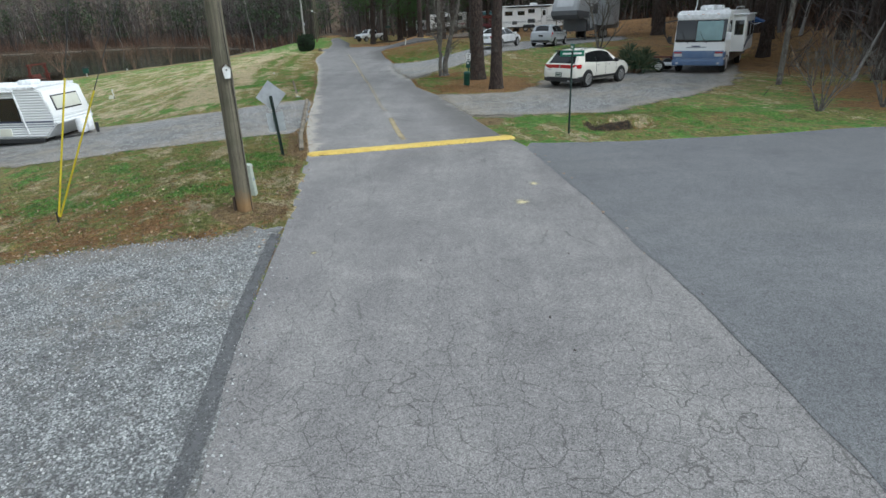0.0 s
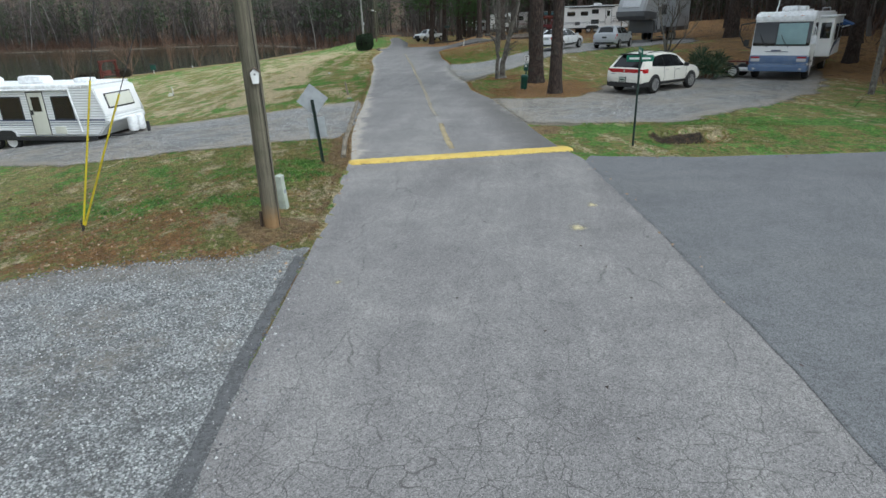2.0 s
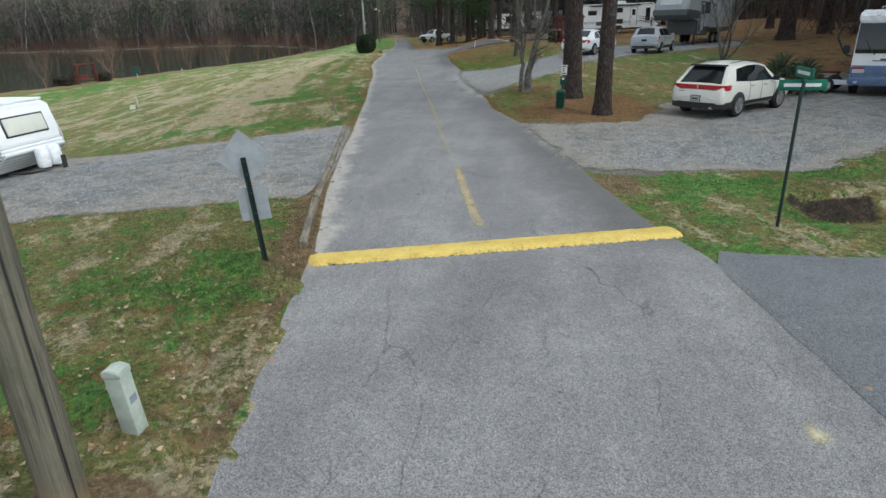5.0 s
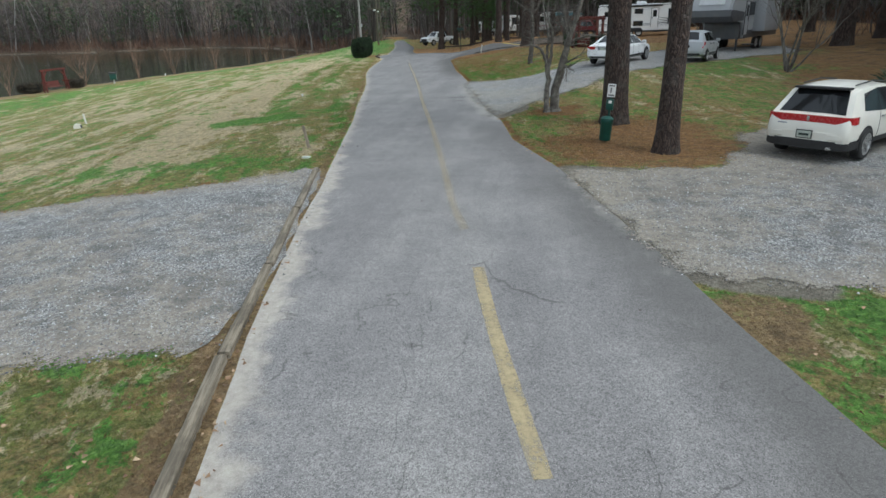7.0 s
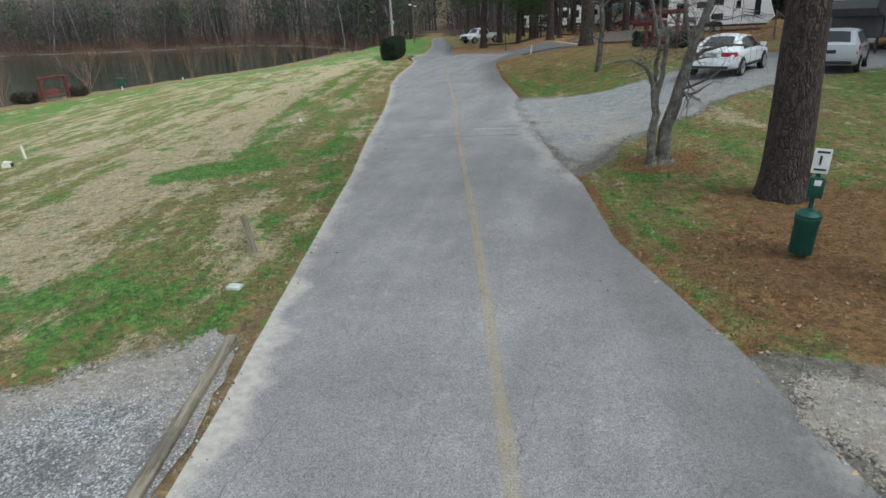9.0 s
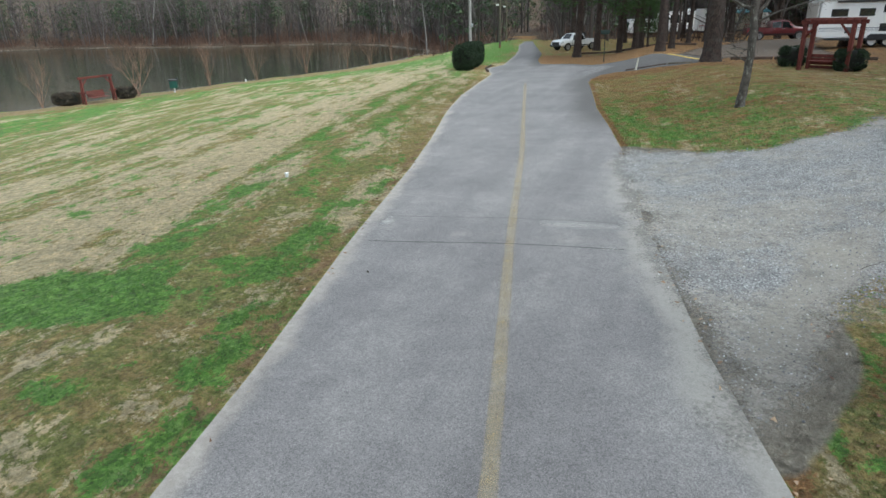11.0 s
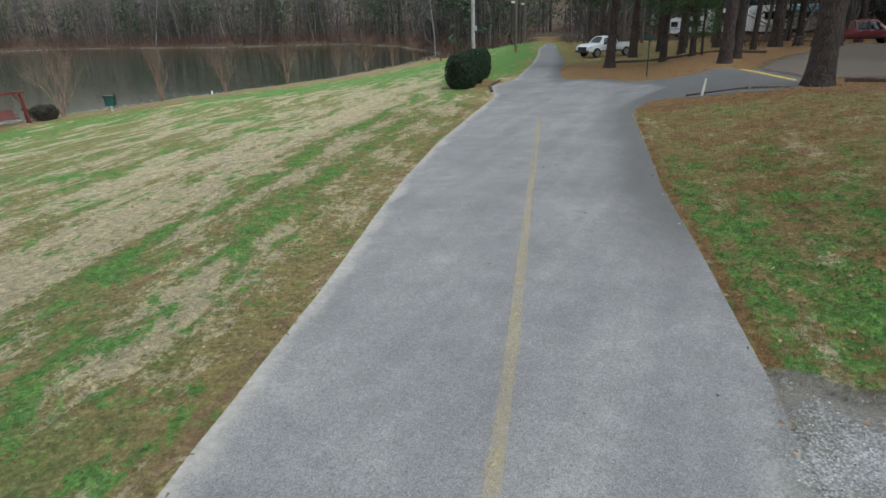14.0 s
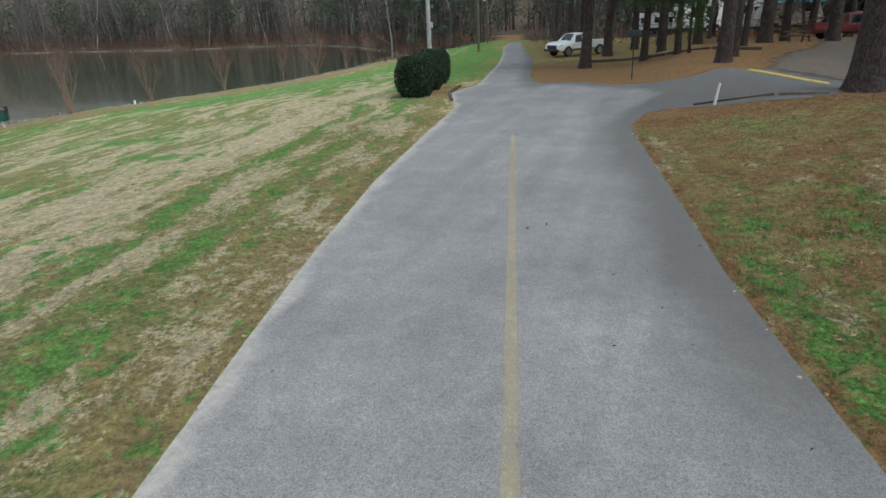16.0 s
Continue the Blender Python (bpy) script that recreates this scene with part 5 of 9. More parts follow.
for i, (px, py, pr) in enumerate(CAMP_PINES[1:]):
    copy_thing(camp_pine_low if i in (1, 2, 6, 11, 16) else camp_pine, pose(px, py, height1(px, py) - 0.1, 0, 0, 77 * i) @ Matrix.Scale(pr / 0.34, 4))


def woods():
    """The far woods round the lake, the road's end and the hill."""
    rng = np.random.default_rng(99)
    spots = []

    def scatter(n, x0, x1, y0, y1, keep):
        x, y = rng.uniform(x0, x1, n), rng.uniform(y0, y1, n)
        ok = keep(x, y)
        spots.append(np.stack([x[ok], y[ok]], -1))
    scatter(7500, -280, -40, 60, 300, lambda x, y: (lake_distance(x, y) > 1.5) & (lake_distance(x, y) < 32) & ((y > 140) | (x < -85)))
    scatter(1500, -62, 60, 128, 240, lambda x, y: (np.maximum(left_edge(y) - x, x - right_edge(y)) > 2.5) & (lake_distance(x, y) > 1.5))
    scatter(2600, 17, 75, 14, 150, lambda x, y: (x > 21.5 + 6 * (np.abs(y - 84) < 14)) | ((x > 17.5) & (y > 24) & (y < 32)))
    scatter(500, -9, 30, 104, 150, lambda x, y: (x > right_edge(y) + 9) & (y > 112 - 0.2 * x))
    scatter(260, -26, 20, 122, 150, lambda x, y: np.maximum(left_edge(y) - x, x - right_edge(y)) > 4)
    # unseen trees behind the camera, added only to enclose the reflected light
    scatter(220, -120, 120, -140, -40, lambda x, y: y < -40)
    at = np.concatenate(spots)
    for cx, cy in ((-1.2, 122), (-9, 128), (-15.8, 139), (11, 113), (2.6, 105.2)):
        at = at[np.hypot(at[:, 0] - cx, at[:, 1] - cy) > 5.5]
    near = lake_distance(at[:, 0], at[:, 1])
    pick = (rng.uniform(0, 1, len(at)) < 0.62) | (near < 14)
    at, near = at[pick], near[pick]
    n = len(at)
    z = height(at[:, 0], at[:, 1]) - 0.2
    is_pine = rng.uniform(0, 1, n) < 0.38
    tall = rng.uniform(11, 20, n)
    rad = np.where(is_pine, rng.uniform(0.1, 0.22, n), rng.uniform(0.06, 0.16, n))
    bend = rng.normal(0, 1, (n, 2)) * np.where(is_pine, 0.03, 0.14)[:, None]
    kink = np.where(is_pine, 0.05, rng.uniform(0.05, 0.4, n))
    hs, sides = np.array([0, 0.06, 0.2, 0.38, 0.6, 1.0]), 5
    ang = np.arange(sides) * 2 * np.pi / sides

    def trunks(pick, name, material, label):
        m = pick.sum()
        h = tall[pick][:, None] * hs
        cx = at[pick][:, 0:1] + bend[pick][:, 0:1] * h + kink[pick][:, None] * np.sin(h * 0.7 + at[pick][:, 0:1])
        cy = at[pick][:, 1:2] + bend[pick][:, 1:2] * h
        r = rad[pick][:, None] * (1.0 - 0.8 * hs) * np.array([1.35, 1.05, 1, 1, 1, 1])
        v = np.stack([cx[..., None] + r[..., None] * np.cos(ang), cy[..., None] + r[..., None] * np.sin(ang), np.broadcast_to((z[pick][:, None] + h)[..., None], (m, len(hs), sides))], -1)
        i = np.arange(m * len(hs) * sides).reshape(m, len(hs), sides)
        a, b = i[:, :-1], i[:, 1:]
        f = np.stack([a, np.roll(a, -1, 2), np.roll(b, -1, 2), b], -1).reshape(-1, 4)
        raw(name, v.reshape(-1, 3), f, material, label, "woods", "stuff", True)
    pale = leaf_material("woodland_bark", (0.036, 0.031, 0.028), (0.06, 0.053, 0.048), (0.082, 0.073, 0.066), (0.105, 0.094, 0.085), (0.118, 0.107, 0.097), (0.31, 0.295, 0.275))
    dark = leaf_material("woodland_pine_bark", (0.026, 0.02, 0.017), (0.055, 0.042, 0.035), (0.095, 0.075, 0.063))
    trunks(~is_pine, "woodland_trunks", pale, "bare grey hardwood trunks of the far woods")
    trunks(is_pine, "woodland_pine_trunks", dark, "dark pine trunks of the far woods")
    # bare branches, forking twice
    twiggy = leaf_material("woodland_twigs", (0.03, 0.022, 0.021), (0.058, 0.044, 0.042), (0.088, 0.069, 0.065), (0.155, 0.132, 0.122))
    k = rng.choice(np.flatnonzero(~is_pine), 105000)
    t = np.minimum(rng.uniform(1.0, 11.5, len(k)) / tall[k], 0.97)
    p0 = np.stack([at[k, 0] + bend[k, 0] * tall[k] * t + kink[k] * np.sin(tall[k] * t * 0.7 + at[k, 0]), at[k, 1] + bend[k, 1] * tall[k] * t, z[k] + tall[k] * t], -1)
    way = rng.normal(size=p0.shape)
    way[:, 2] = np.abs(way[:, 2]) * 0.9 + 0.35
    way /= np.linalg.norm(way, axis=1, keepdims=True)
    reach = np.minimum(rng.gamma(2.2, 0.75, (len(k), 1)) + 0.5, 3.4)
    p1 = p0 + way * reach
    p2 = p1 + (way + rng.normal(0, 0.5, way.shape)) * reach * 0.5
    p3 = p1 + (way + rng.normal(0, 0.7, way.shape)) * reach * 0.45
    thick = 0.03 + 0.022 * reach[:, 0]
    soup("woodland_branches", np.concatenate([ribbons(p0, p1, thick, thick * 0.5, rng), ribbons(p1, p2, thick * 0.55, 0.012, rng), ribbons(p1, p3, thick * 0.5, 0.01, rng)]), twiggy, "bare branches of the far woods", "woods", "stuff")
    # needles
    pines = np.flatnonzero(is_pine)
    k = np.repeat(pines, 24)
    low = np.where(rng.uniform(0, 1, n) < 0.45, 0.12, 0.36)[k]
    t = low + (1 - low) * rng.beta(1.0, 1.5, len(k))
    width = (1.08 - t) * tall[k] * 0.22 + 0.4
    a, q = rng.uniform(0, 6.28, len(k)), rng.uniform(0.35, 1, len(k))
    bough = np.stack([at[k, 0] + bend[k, 0] * tall[k] * t + np.cos(a) * q * width, at[k, 1] + bend[k, 1] * tall[k] * t + np.sin(a) * q * width, z[k] + tall[k] * t], -1)
    c = np.repeat(bough, 8, 0) + rng.normal(0, 1, (len(k) * 8, 3)) * np.array((0.5, 0.5, 0.22))
    far_needles = leaf_material("woodland_needles", (0.012, 0.028, 0.01), (0.03, 0.058, 0.02), (0.06, 0.1, 0.032))
    soup("woodland_needles", flakes(c, 0.27, rng, 0.5), far_needles, "dark green pine boughs of the far woods", "woods", "stuff")
    # brown undergrowth along the woods' floor and the far bank
    k = rng.choice(n, 70000, p=(1.0 + 5 * (near < 8)) / (1.0 + 5 * (near < 8)).sum())
    p = np.stack([at[k, 0] + rng.normal(0, 2.2, len(k)), at[k, 1] + rng.normal(0, 2.2, len(k))], -1)
    ok = (lake_distance(p[:, 0], p[:, 1]) > 0.4) & (np.maximum(left_edge(p[:, 1]) - p[:, 0], p[:, 0] - right_edge(p[:, 1])) > 1.5)
    p = p[ok]
    p0 = np.column_stack([p, height(p[:, 0], p[:, 1]) - 0.05])
    way = rng.normal(0, 0.5, p0.shape)
    way[:, 2] = 1
    p1 = p0 + way * rng.uniform(0.5, 2.2, (len(p0), 1))
    brush = leaf_material("undergrowth", (0.035, 0.022, 0.017), (0.11, 0.056, 0.036), (0.2, 0.115, 0.075))
    soup("undergrowth", ribbons(p0, p1, 0.07, 0.02, rng), brush, "brown leafless undergrowth below the trees", "undergrowth", "stuff")


woods()


# ---- vehicles ----
def lathe(bm, profile, n=24, axis="y", centre=(0, 0, 0)):
    """A closed turned shape; profile: (radius, along)."""
    rings = []
    for r, h in profile:
        ring = []
        for k in range(n):
            a = 2 * math.pi * k / n
            u, v = r * math.cos(a), r * math.sin(a)
            p = {"y": (u, h, v), "x": (h, u, v), "z": (u, v, h)}[axis]
            ring.append(bm.verts.new(Vector(p) + Vector(centre)))
        rings.append(ring)
    for a, b in zip(rings, rings[1:]):
        for k in range(n):
            bm.faces.new((a[k], a[(k + 1) % n], b[(k + 1) % n], b[k]))
    bm.faces.new(rings[0])
    bm.faces.new(rings[-1][::-1])
    return rings


def wheel(parent, x, y, r, width, spokes=5, rim=ALLOY):
    """A tyre with its rim, on the side that y tells."""
    s = 1 if y > 0 else -1
    bm = bmesh.new()
    w = width / 2
    lathe(bm, [(rr, s * along) for rr, along in ((r * 0.55, -w), (r * 0.86, -w), (r * 0.97, -w * 0.75), (r, -w * 0.4), (r, w * 0.4), (r * 0.97, w * 0.75), (r * 0.87, w), (r * 0.7, w), (r * 0.68, w - 0.05))], 26, "y", (x, y - s * w, r))
    ob = part("wheel", bm, RUBBER, parent)
    bm = bmesh.new()
    lathe(bm, [(r * 0.7, -s * 0.01), (r * 0.7, s * 0.018), (r * 0.63, s * 0.014), (r * 0.6, -s * 0.018), (r * 0.1, -s * 0.02)], 24, "y", (x, y - s * 0.02, r))
    for k in range(spokes):
        a = 2 * math.pi * k / spokes
        m = Matrix.Translation((x, y - s * 0.02, r)) @ Matrix.Rotation(a, 4, "Y")
        box(bm, 0.0, r * 0.64, -0.014, 0.014, -r * 0.09, r * 0.09, 0.0, m)
    lathe(bm, [(r * 0.13, -0.03), (r * 0.13, 0.015), (r * 0.08, 0.02)], 12, "y", (x, y - s * 0.02, r))
    part("rim", bm, rim, ob)
    return ob


class Body:
    """A car body as stations along x: (x, floor, belt, top, half width low, at the belt, at the top)."""

    def __init__(self, stations):
        self.s = np.array(stations, float)

    def at(self, x):
        return [np.interp(x, self.s[:, 0], self.s[:, k]) for k in range(1, 7)]

    def half(self, x):
        z0, zb, zt, w0, wb, wt = self.at(x)
        cap = min(1.0, (zt - zb) / 0.3)
        return [(w0 * 0.88, z0), (w0, z0 + 0.07), (wb * 1.005, z0 + (zb - z0) * 0.45), (wb * 1.0, z0 + (zb - z0) * 0.8), (wb * 0.975, zb),
                (wt + (wb - wt) * 0.1, zb + (zt - zb) * 0.88), (wt * 0.86, zt - 0.02 - 0.02 * cap), (wt * 0.45, zt - 0.006)]

    def mesh(self, bm, count=46):
        xs = sorted(set(np.linspace(self.s[0, 0], self.s[-1, 0], count)) | set(self.s[:, 0]))
        rings = []
        for x in xs:
            h = self.half(x)
            ring = [bm.verts.new((x, y, z)) for y, z in h] + [bm.verts.new((x, -y, z)) for y, z in h[::-1]]
            rings.append(ring)
        n = len(rings[0])
        for a, b in zip(rings, rings[1:]):
            for k in range(n):
                bm.faces.new((a[k], b[k], b[(k + 1) % n], a[(k + 1) % n]))
        bm.faces.new(rings[0])
        bm.faces.new(rings[-1][::-1])

    def side(self, x, v, s, off):
        """A point on the flank: v from -1 (sill) over 0 (belt) to 1 (roof edge)."""
        h = self.half(x)
        if v >= 0:
            (y0, z0), (y1, z1) = h[4], h[5]
            y, z = y0 + (y1 - y0) * v, z0 + (z1 - z0) * v
        else:
            pts = [h[4], h[3], h[2], h[1]]
            f = min(-v, 1) * 3
            j = min(int(f), 2)
            (y0, z0), (y1, z1) = pts[j], pts[j + 1]
            y, z = y0 + (y1 - y0) * (f - j), z0 + (z1 - z0) * (f - j)
        return (x, s * (y + off), z + off * 0.3)

    def top(self, x, f, off):
        """A point on the upper surface: f from -1 to 1 across."""
        h = self.half(x)
        a = abs(f)
        (y0, z0), (y1, z1) = ((0, h[7][1] + 0.004), h[7]) if a < 0.5 else (h[7], h[6])
        k = a * 2 if a < 0.5 else a * 2 - 1
        return (x, math.copysign(y0 + (y1 - y0) * k, f), z0 + (z1 - z0) * k + off)

    def panel(self, bm, corners, place, nu=8, nv=4):
        """A curved plate with a thickness; corners: four (x, v), in turn."""
        (a, b, c, d) = [np.array(q, float) for q in corners]
        layers = []
        for off in (0.004, 0.014):
            grid = []
            for j in range(nv + 1):
                row = []
                for i in range(nu + 1):
                    u, w = i / nu, j / nv
                    p = (a * (1 - u) + b * u) * (1 - w) + (d * (1 - u) + c * u) * w
                    row.append(bm.verts.new(place(p[0], p[1], off)))
                grid.append(row)
            layers.append(grid)
        low, high = layers
        for j in range(nv):
            for i in range(nu):
                bm.faces.new((high[j][i], high[j][i + 1], high[j + 1][i + 1], high[j + 1][i]))
        rim_low = low[0] + [r[-1] for r in low[1:]] + low[-1][-2::-1] + [r[0] for r in low[-2:0:-1]]
        rim_high = high[0] + [r[-1] for r in high[1:]] + high[-1][-2::-1] + [r[0] for r in high[-2:0:-1]]
        for k in range(len(rim_low)):
            k2 = (k + 1) % len(rim_low)
            bm.faces.new((rim_low[k], rim_low[k2], rim_high[k2], rim_high[k]))


def car(name, label, m, stations, paint, axles, tyre, side_glass, screens, lamps, seams, trim=BLACK, spokes=5, category="car", group=""):
    """A vehicle from its stations. side_glass: four-cornered panes; screens: (corners, name); lamps: (name, corners, material)."""
    b = Body(stations)
    ob = thing(name, label, category, m, group)
    bm = bmesh.new()
    b.mesh(bm)
    part("body", bm, paint, ob, smooth=40)
    for s in (1, -1):
        for corners in side_glass:
            bm = bmesh.new()
            b.panel(bm, corners, lambda x, v, off: b.side(x, v, s, off))
            part("side_window", bm, GLASS_DARK, ob, "dark tinted glass")
        for corners, kind, material in lamps:
            bm = bmesh.new()
            b.panel(bm, corners, lambda x, v, off: b.side(x, v, s, off), 4, 2)
            part(kind, bm, material, ob)
        for x, v0, v1 in seams:
            bm = bmesh.new()
            b.panel(bm, ((x - 0.008, v0), (x + 0.008, v0), (x + 0.008, v1), (x - 0.008, v1)), lambda x, v, off: b.side(x, v, s, off * 0.4), 1, 8)
            part("door_seam", bm, trim, ob)
        z0, zb, zt, w0, wb, wt = b.at(axles[0])
        for x in axles:
            bm = bmesh.new()
            pts = [(x + tyre[0] * 1.16 * math.cos(a), s * (b.at(x)[4] - 0.05), tyre[0] + tyre[0] * 1.16 * math.sin(a)) for a in np.linspace(-0.25, math.pi + 0.25, 15)]
            out = [bm.verts.new((px, py + s * 0.064, pz)) for px, py, pz in pts]
            inn = [bm.verts.new((x + (px - x) * 0.3, py + s * 0.06, tyre[0] + (pz - tyre[0]) * 0.3)) for px, py, pz in pts]
            back = [bm.verts.new((px, py - s * 0.12, pz)) for px, py, pz in pts]
            for k in range(14):
                bm.faces.new((out[k], out[k + 1], inn[k + 1], inn[k]))
                bm.faces.new((out[k], back[k], back[k + 1], out[k + 1]))
            part("wheel_arch", bm, BLACK, ob)
            wheel(ob, x, s * (b.at(x)[4] + 0.055), tyre[0], tyre[1], spokes)
        bm = bmesh.new()
        x0, x1 = axles[0] + tyre[0] * 1.25, axles[1] - tyre[0] * 1.25
        if x0 > x1:
            x0, x1 = x1, x0
        b.panel(bm, ((x0, -0.86), (x1, -0.86), (x1, -1.0), (x0, -1.0)), lambda x, v, off: b.side(x, v, s, off + 0.01), 10, 2)
        part("sill", bm, trim, ob)
    for corners, kind, material in screens:
        bm = bmesh.new()
        b.panel(bm, corners, b.top, 8, 8)
        part(kind, bm, material, ob)
    return ob, b


def mirror(ob, x, y, z, paint):
    for s in (1, -1):
        bm = bmesh.new()
        box(bm, x - 0.06, x + 0.08, s * y - 0.1, s * y + 0.1, z, z + 0.15, 0.03)
        box(bm, x, x + 0.04, s * (y - 0.12) - 0.05, s * (y - 0.12) + 0.05, z, z + 0.05)
        part("mirror", bm, paint, ob)


def slab(ob, name, material, *b, bevel=0.01, label=""):
    bm = bmesh.new()
    box(bm, *b, bevel)
    return part(name, bm, material, ob, label)


def handles(ob, b, xs, v, material):
    for s in (1, -1):
        for x in xs:
            p = b.side(x, v, s, 0.02)
            slab(ob, "door_handle", material, x - 0.1, x + 0.1, p[1] - 0.02, p[1] + 0.02, p[2] - 0.015, p[2] + 0.015, bevel=0.006)


def parked(x, y, dx, dy, reach=1.4):
    """A car's place, tilted to the ground under its axles."""
    n = math.hypot(dx, dy)
    dx, dy = dx / n, dy / n
    front, rear = height1(x + dx * reach, y + dy * reach), height1(x - dx * reach, y - dy * reach)
    return pose(x, y, (front + rear) / 2 + 0.02, 0, 0, math.degrees(math.atan2(dy, dx))) @ Matrix.Rotation(-math.atan2(front - rear, 2 * reach), 4, "Y")


def heading(x, y, dx, dy, z=None, lift=0.02):
    return pose(x, y, (height1(x, y) + lift) if z is None else z, 0, 0, math.degrees(math.atan2(dy, dx)))


# pearl SUV on the front drive
suv, suv_body = car("parked_suv", "pearl white SUV with a full-width red tail lamp on gravel", parked(6.28, 32.88, 0.68, 0.73),
                    ((-2.36, 0.42, 0.66, 0.78, 0.78, 0.84, 0.8), (-2.3, 0.34, 0.88, 0.99, 0.84, 0.9, 0.85), (-2.22, 0.31, 1.02, 1.07, 0.88, 0.92, 0.86), (-1.75, 0.3, 1.08, 1.6, 0.9, 0.94, 0.68), (-1.5, 0.29, 1.08, 1.67, 0.91, 0.945, 0.67), (-0.9, 0.28, 1.07, 1.71, 0.91, 0.945, 0.67),
                     (-0.2, 0.28, 1.05, 1.7, 0.91, 0.945, 0.67), (0.45, 0.28, 1.03, 1.62, 0.91, 0.945, 0.66), (0.85, 0.28, 1.02, 1.4, 0.91, 0.945, 0.68), (1.32, 0.28, 1.0, 1.08, 0.91, 0.94, 0.76), (1.95, 0.3, 0.9, 0.99, 0.9, 0.92, 0.76), (2.25, 0.36, 0.74, 0.86, 0.84, 0.86, 0.7), (2.36, 0.45, 0.6, 0.68, 0.74, 0.76, 0.64)),
                    PEARL, (-1.39, 1.43), (0.37, 0.24),
                    (((-1.6, 0.12), (-0.735, 0.03), (-0.735, 0.9), (-1.42, 0.82)), ((-0.715, 0.03), (0.07, 0.03), (0.07, 0.92), (-0.715, 0.92)), ((0.09, 0.03), (0.95, 0.03), (0.5, 0.84), (0.09, 0.92))),
                    ((((-2.19, -1.0), (-1.74, -0.98), (-1.74, 0.98), (-2.19, 1.0)), "rear_window", GLASS_DARK), (((1.28, -0.92), (0.52, -0.9), (0.52, 0.9), (1.28, 0.92)), "windscreen", GLASS_GREEN)),
                    ((((1.95, -0.1), (2.28, -0.12), (2.28, -0.4), (2.05, -0.4)), "headlamp", CLEAR_LAMP),),
                    ((-0.72, -0.85, 0.0), (0.08, -0.85, 0.95), (1.0, -0.85, 0.0)), spokes=7)
def wrapped(points, inset):
    """A strip round the tail in plan, mirrored about the middle."""
    outer = [(x, y) for x, y in points] + [(x, -y) for x, y in points[::-1]]
    inner = [(x + inset, y * 0.95) for x, y in outer[::-1]]
    return outer + inner


bm = bmesh.new()
prism(bm, wrapped(((-1.98, 0.955), (-2.14, 0.95), (-2.24, 0.92), (-2.3, 0.82), (-2.325, 0.6)), 0.14), 0.88, 1.05, "z", 0.015)
part("tail_lamp", bm, RED_LAMP, suv, "full-width red tail lamp")
slab(suv, "badge", ALLOY, -2.335, -2.3, -0.03, 0.03, 0.92, 1.03)
bm = bmesh.new()
prism(bm, wrapped(((-1.8, 0.965), (-2.1, 0.95), (-2.28, 0.9), (-2.37, 0.78), (-2.4, 0.5)), 0.25), 0.3, 0.5, "z", 0.03)
part("rear_bumper", bm, BLACK, suv, "black lower bumper")
bm = bmesh.new()
prism(bm, wrapped(((-1.85, 0.955), (-2.12, 0.93), (-2.28, 0.88), (-2.375, 0.76), (-2.4, 0.5)), 0.25), 0.5, 0.68, "z", 0.04)
part("bumper_cover", bm, PEARL, suv)
slab(suv, "lettering_bar", STRIPE_GREY, -2.345, -2.31, 0.45, 0.66, 0.82, 0.845, bevel=0)
slab(suv, "plate_frame", BLACK, -2.418, -2.38, -0.18, 0.18, 0.52, 0.72)
plate = slab(suv, "number_plate", PALE_GREEN, -2.424, -2.4, -0.16, 0.16, 0.54, 0.7)
slab(plate, "plate_bar", SIGN_POST_GREEN, -2.428, -2.42, -0.11, 0.11, 0.59, 0.64, bevel=0)
for y0 in (-0.4, 0.4):
    bm = bmesh.new()
    tube(bm, ((0.35, y0 * 1.42, 1.66), (-0.6, y0 * 1.45, 1.735), (-1.5, y0 * 1.42, 1.69)), (0.016, 0.018, 0.016), 6)
    part("roof_rail", bm, DARK_METAL, suv)
bm = bmesh.new()
tube(bm, ((-1.84, -0.28, 1.5), (-1.98, 0.25, 1.33)), (0.012, 0.01), 5)
part("rear_wiper", bm, BLACK, suv)
slab(suv, "spoiler", BLACK, -1.9, -1.64, -0.6, 0.6, 1.6, 1.65, bevel=0.015)
slab(suv, "exhaust", ALLOY, -2.4, -2.2, -0.62, -0.5, 0.3, 0.37)
mirror(suv, 0.85, 1.02, 1.02, BLACK)
handles(suv, suv_body, (-0.55, 0.3), -0.25, ALLOY)

sedan_stations = ((-2.4, 0.42, 0.6, 0.68, 0.74, 0.78, 0.72), (-2.3, 0.34, 0.82, 0.97, 0.83, 0.87, 0.76), (-1.75, 0.28, 0.93, 1.07, 0.89, 0.91, 0.72), (-0.95, 0.26, 0.95, 1.42, 0.9, 0.92, 0.56), (-0.2, 0.26, 0.94, 1.47, 0.9, 0.92, 0.57), (0.4, 0.26, 0.92, 1.4, 0.9, 0.92, 0.56),
                  (1.2, 0.26, 0.88, 0.98, 0.9, 0.91, 0.7), (1.95, 0.28, 0.76, 0.86, 0.88, 0.89, 0.7), (2.3, 0.34, 0.6, 0.7, 0.78, 0.8, 0.62), (2.4, 0.42, 0.52, 0.58, 0.66, 0.68, 0.56))
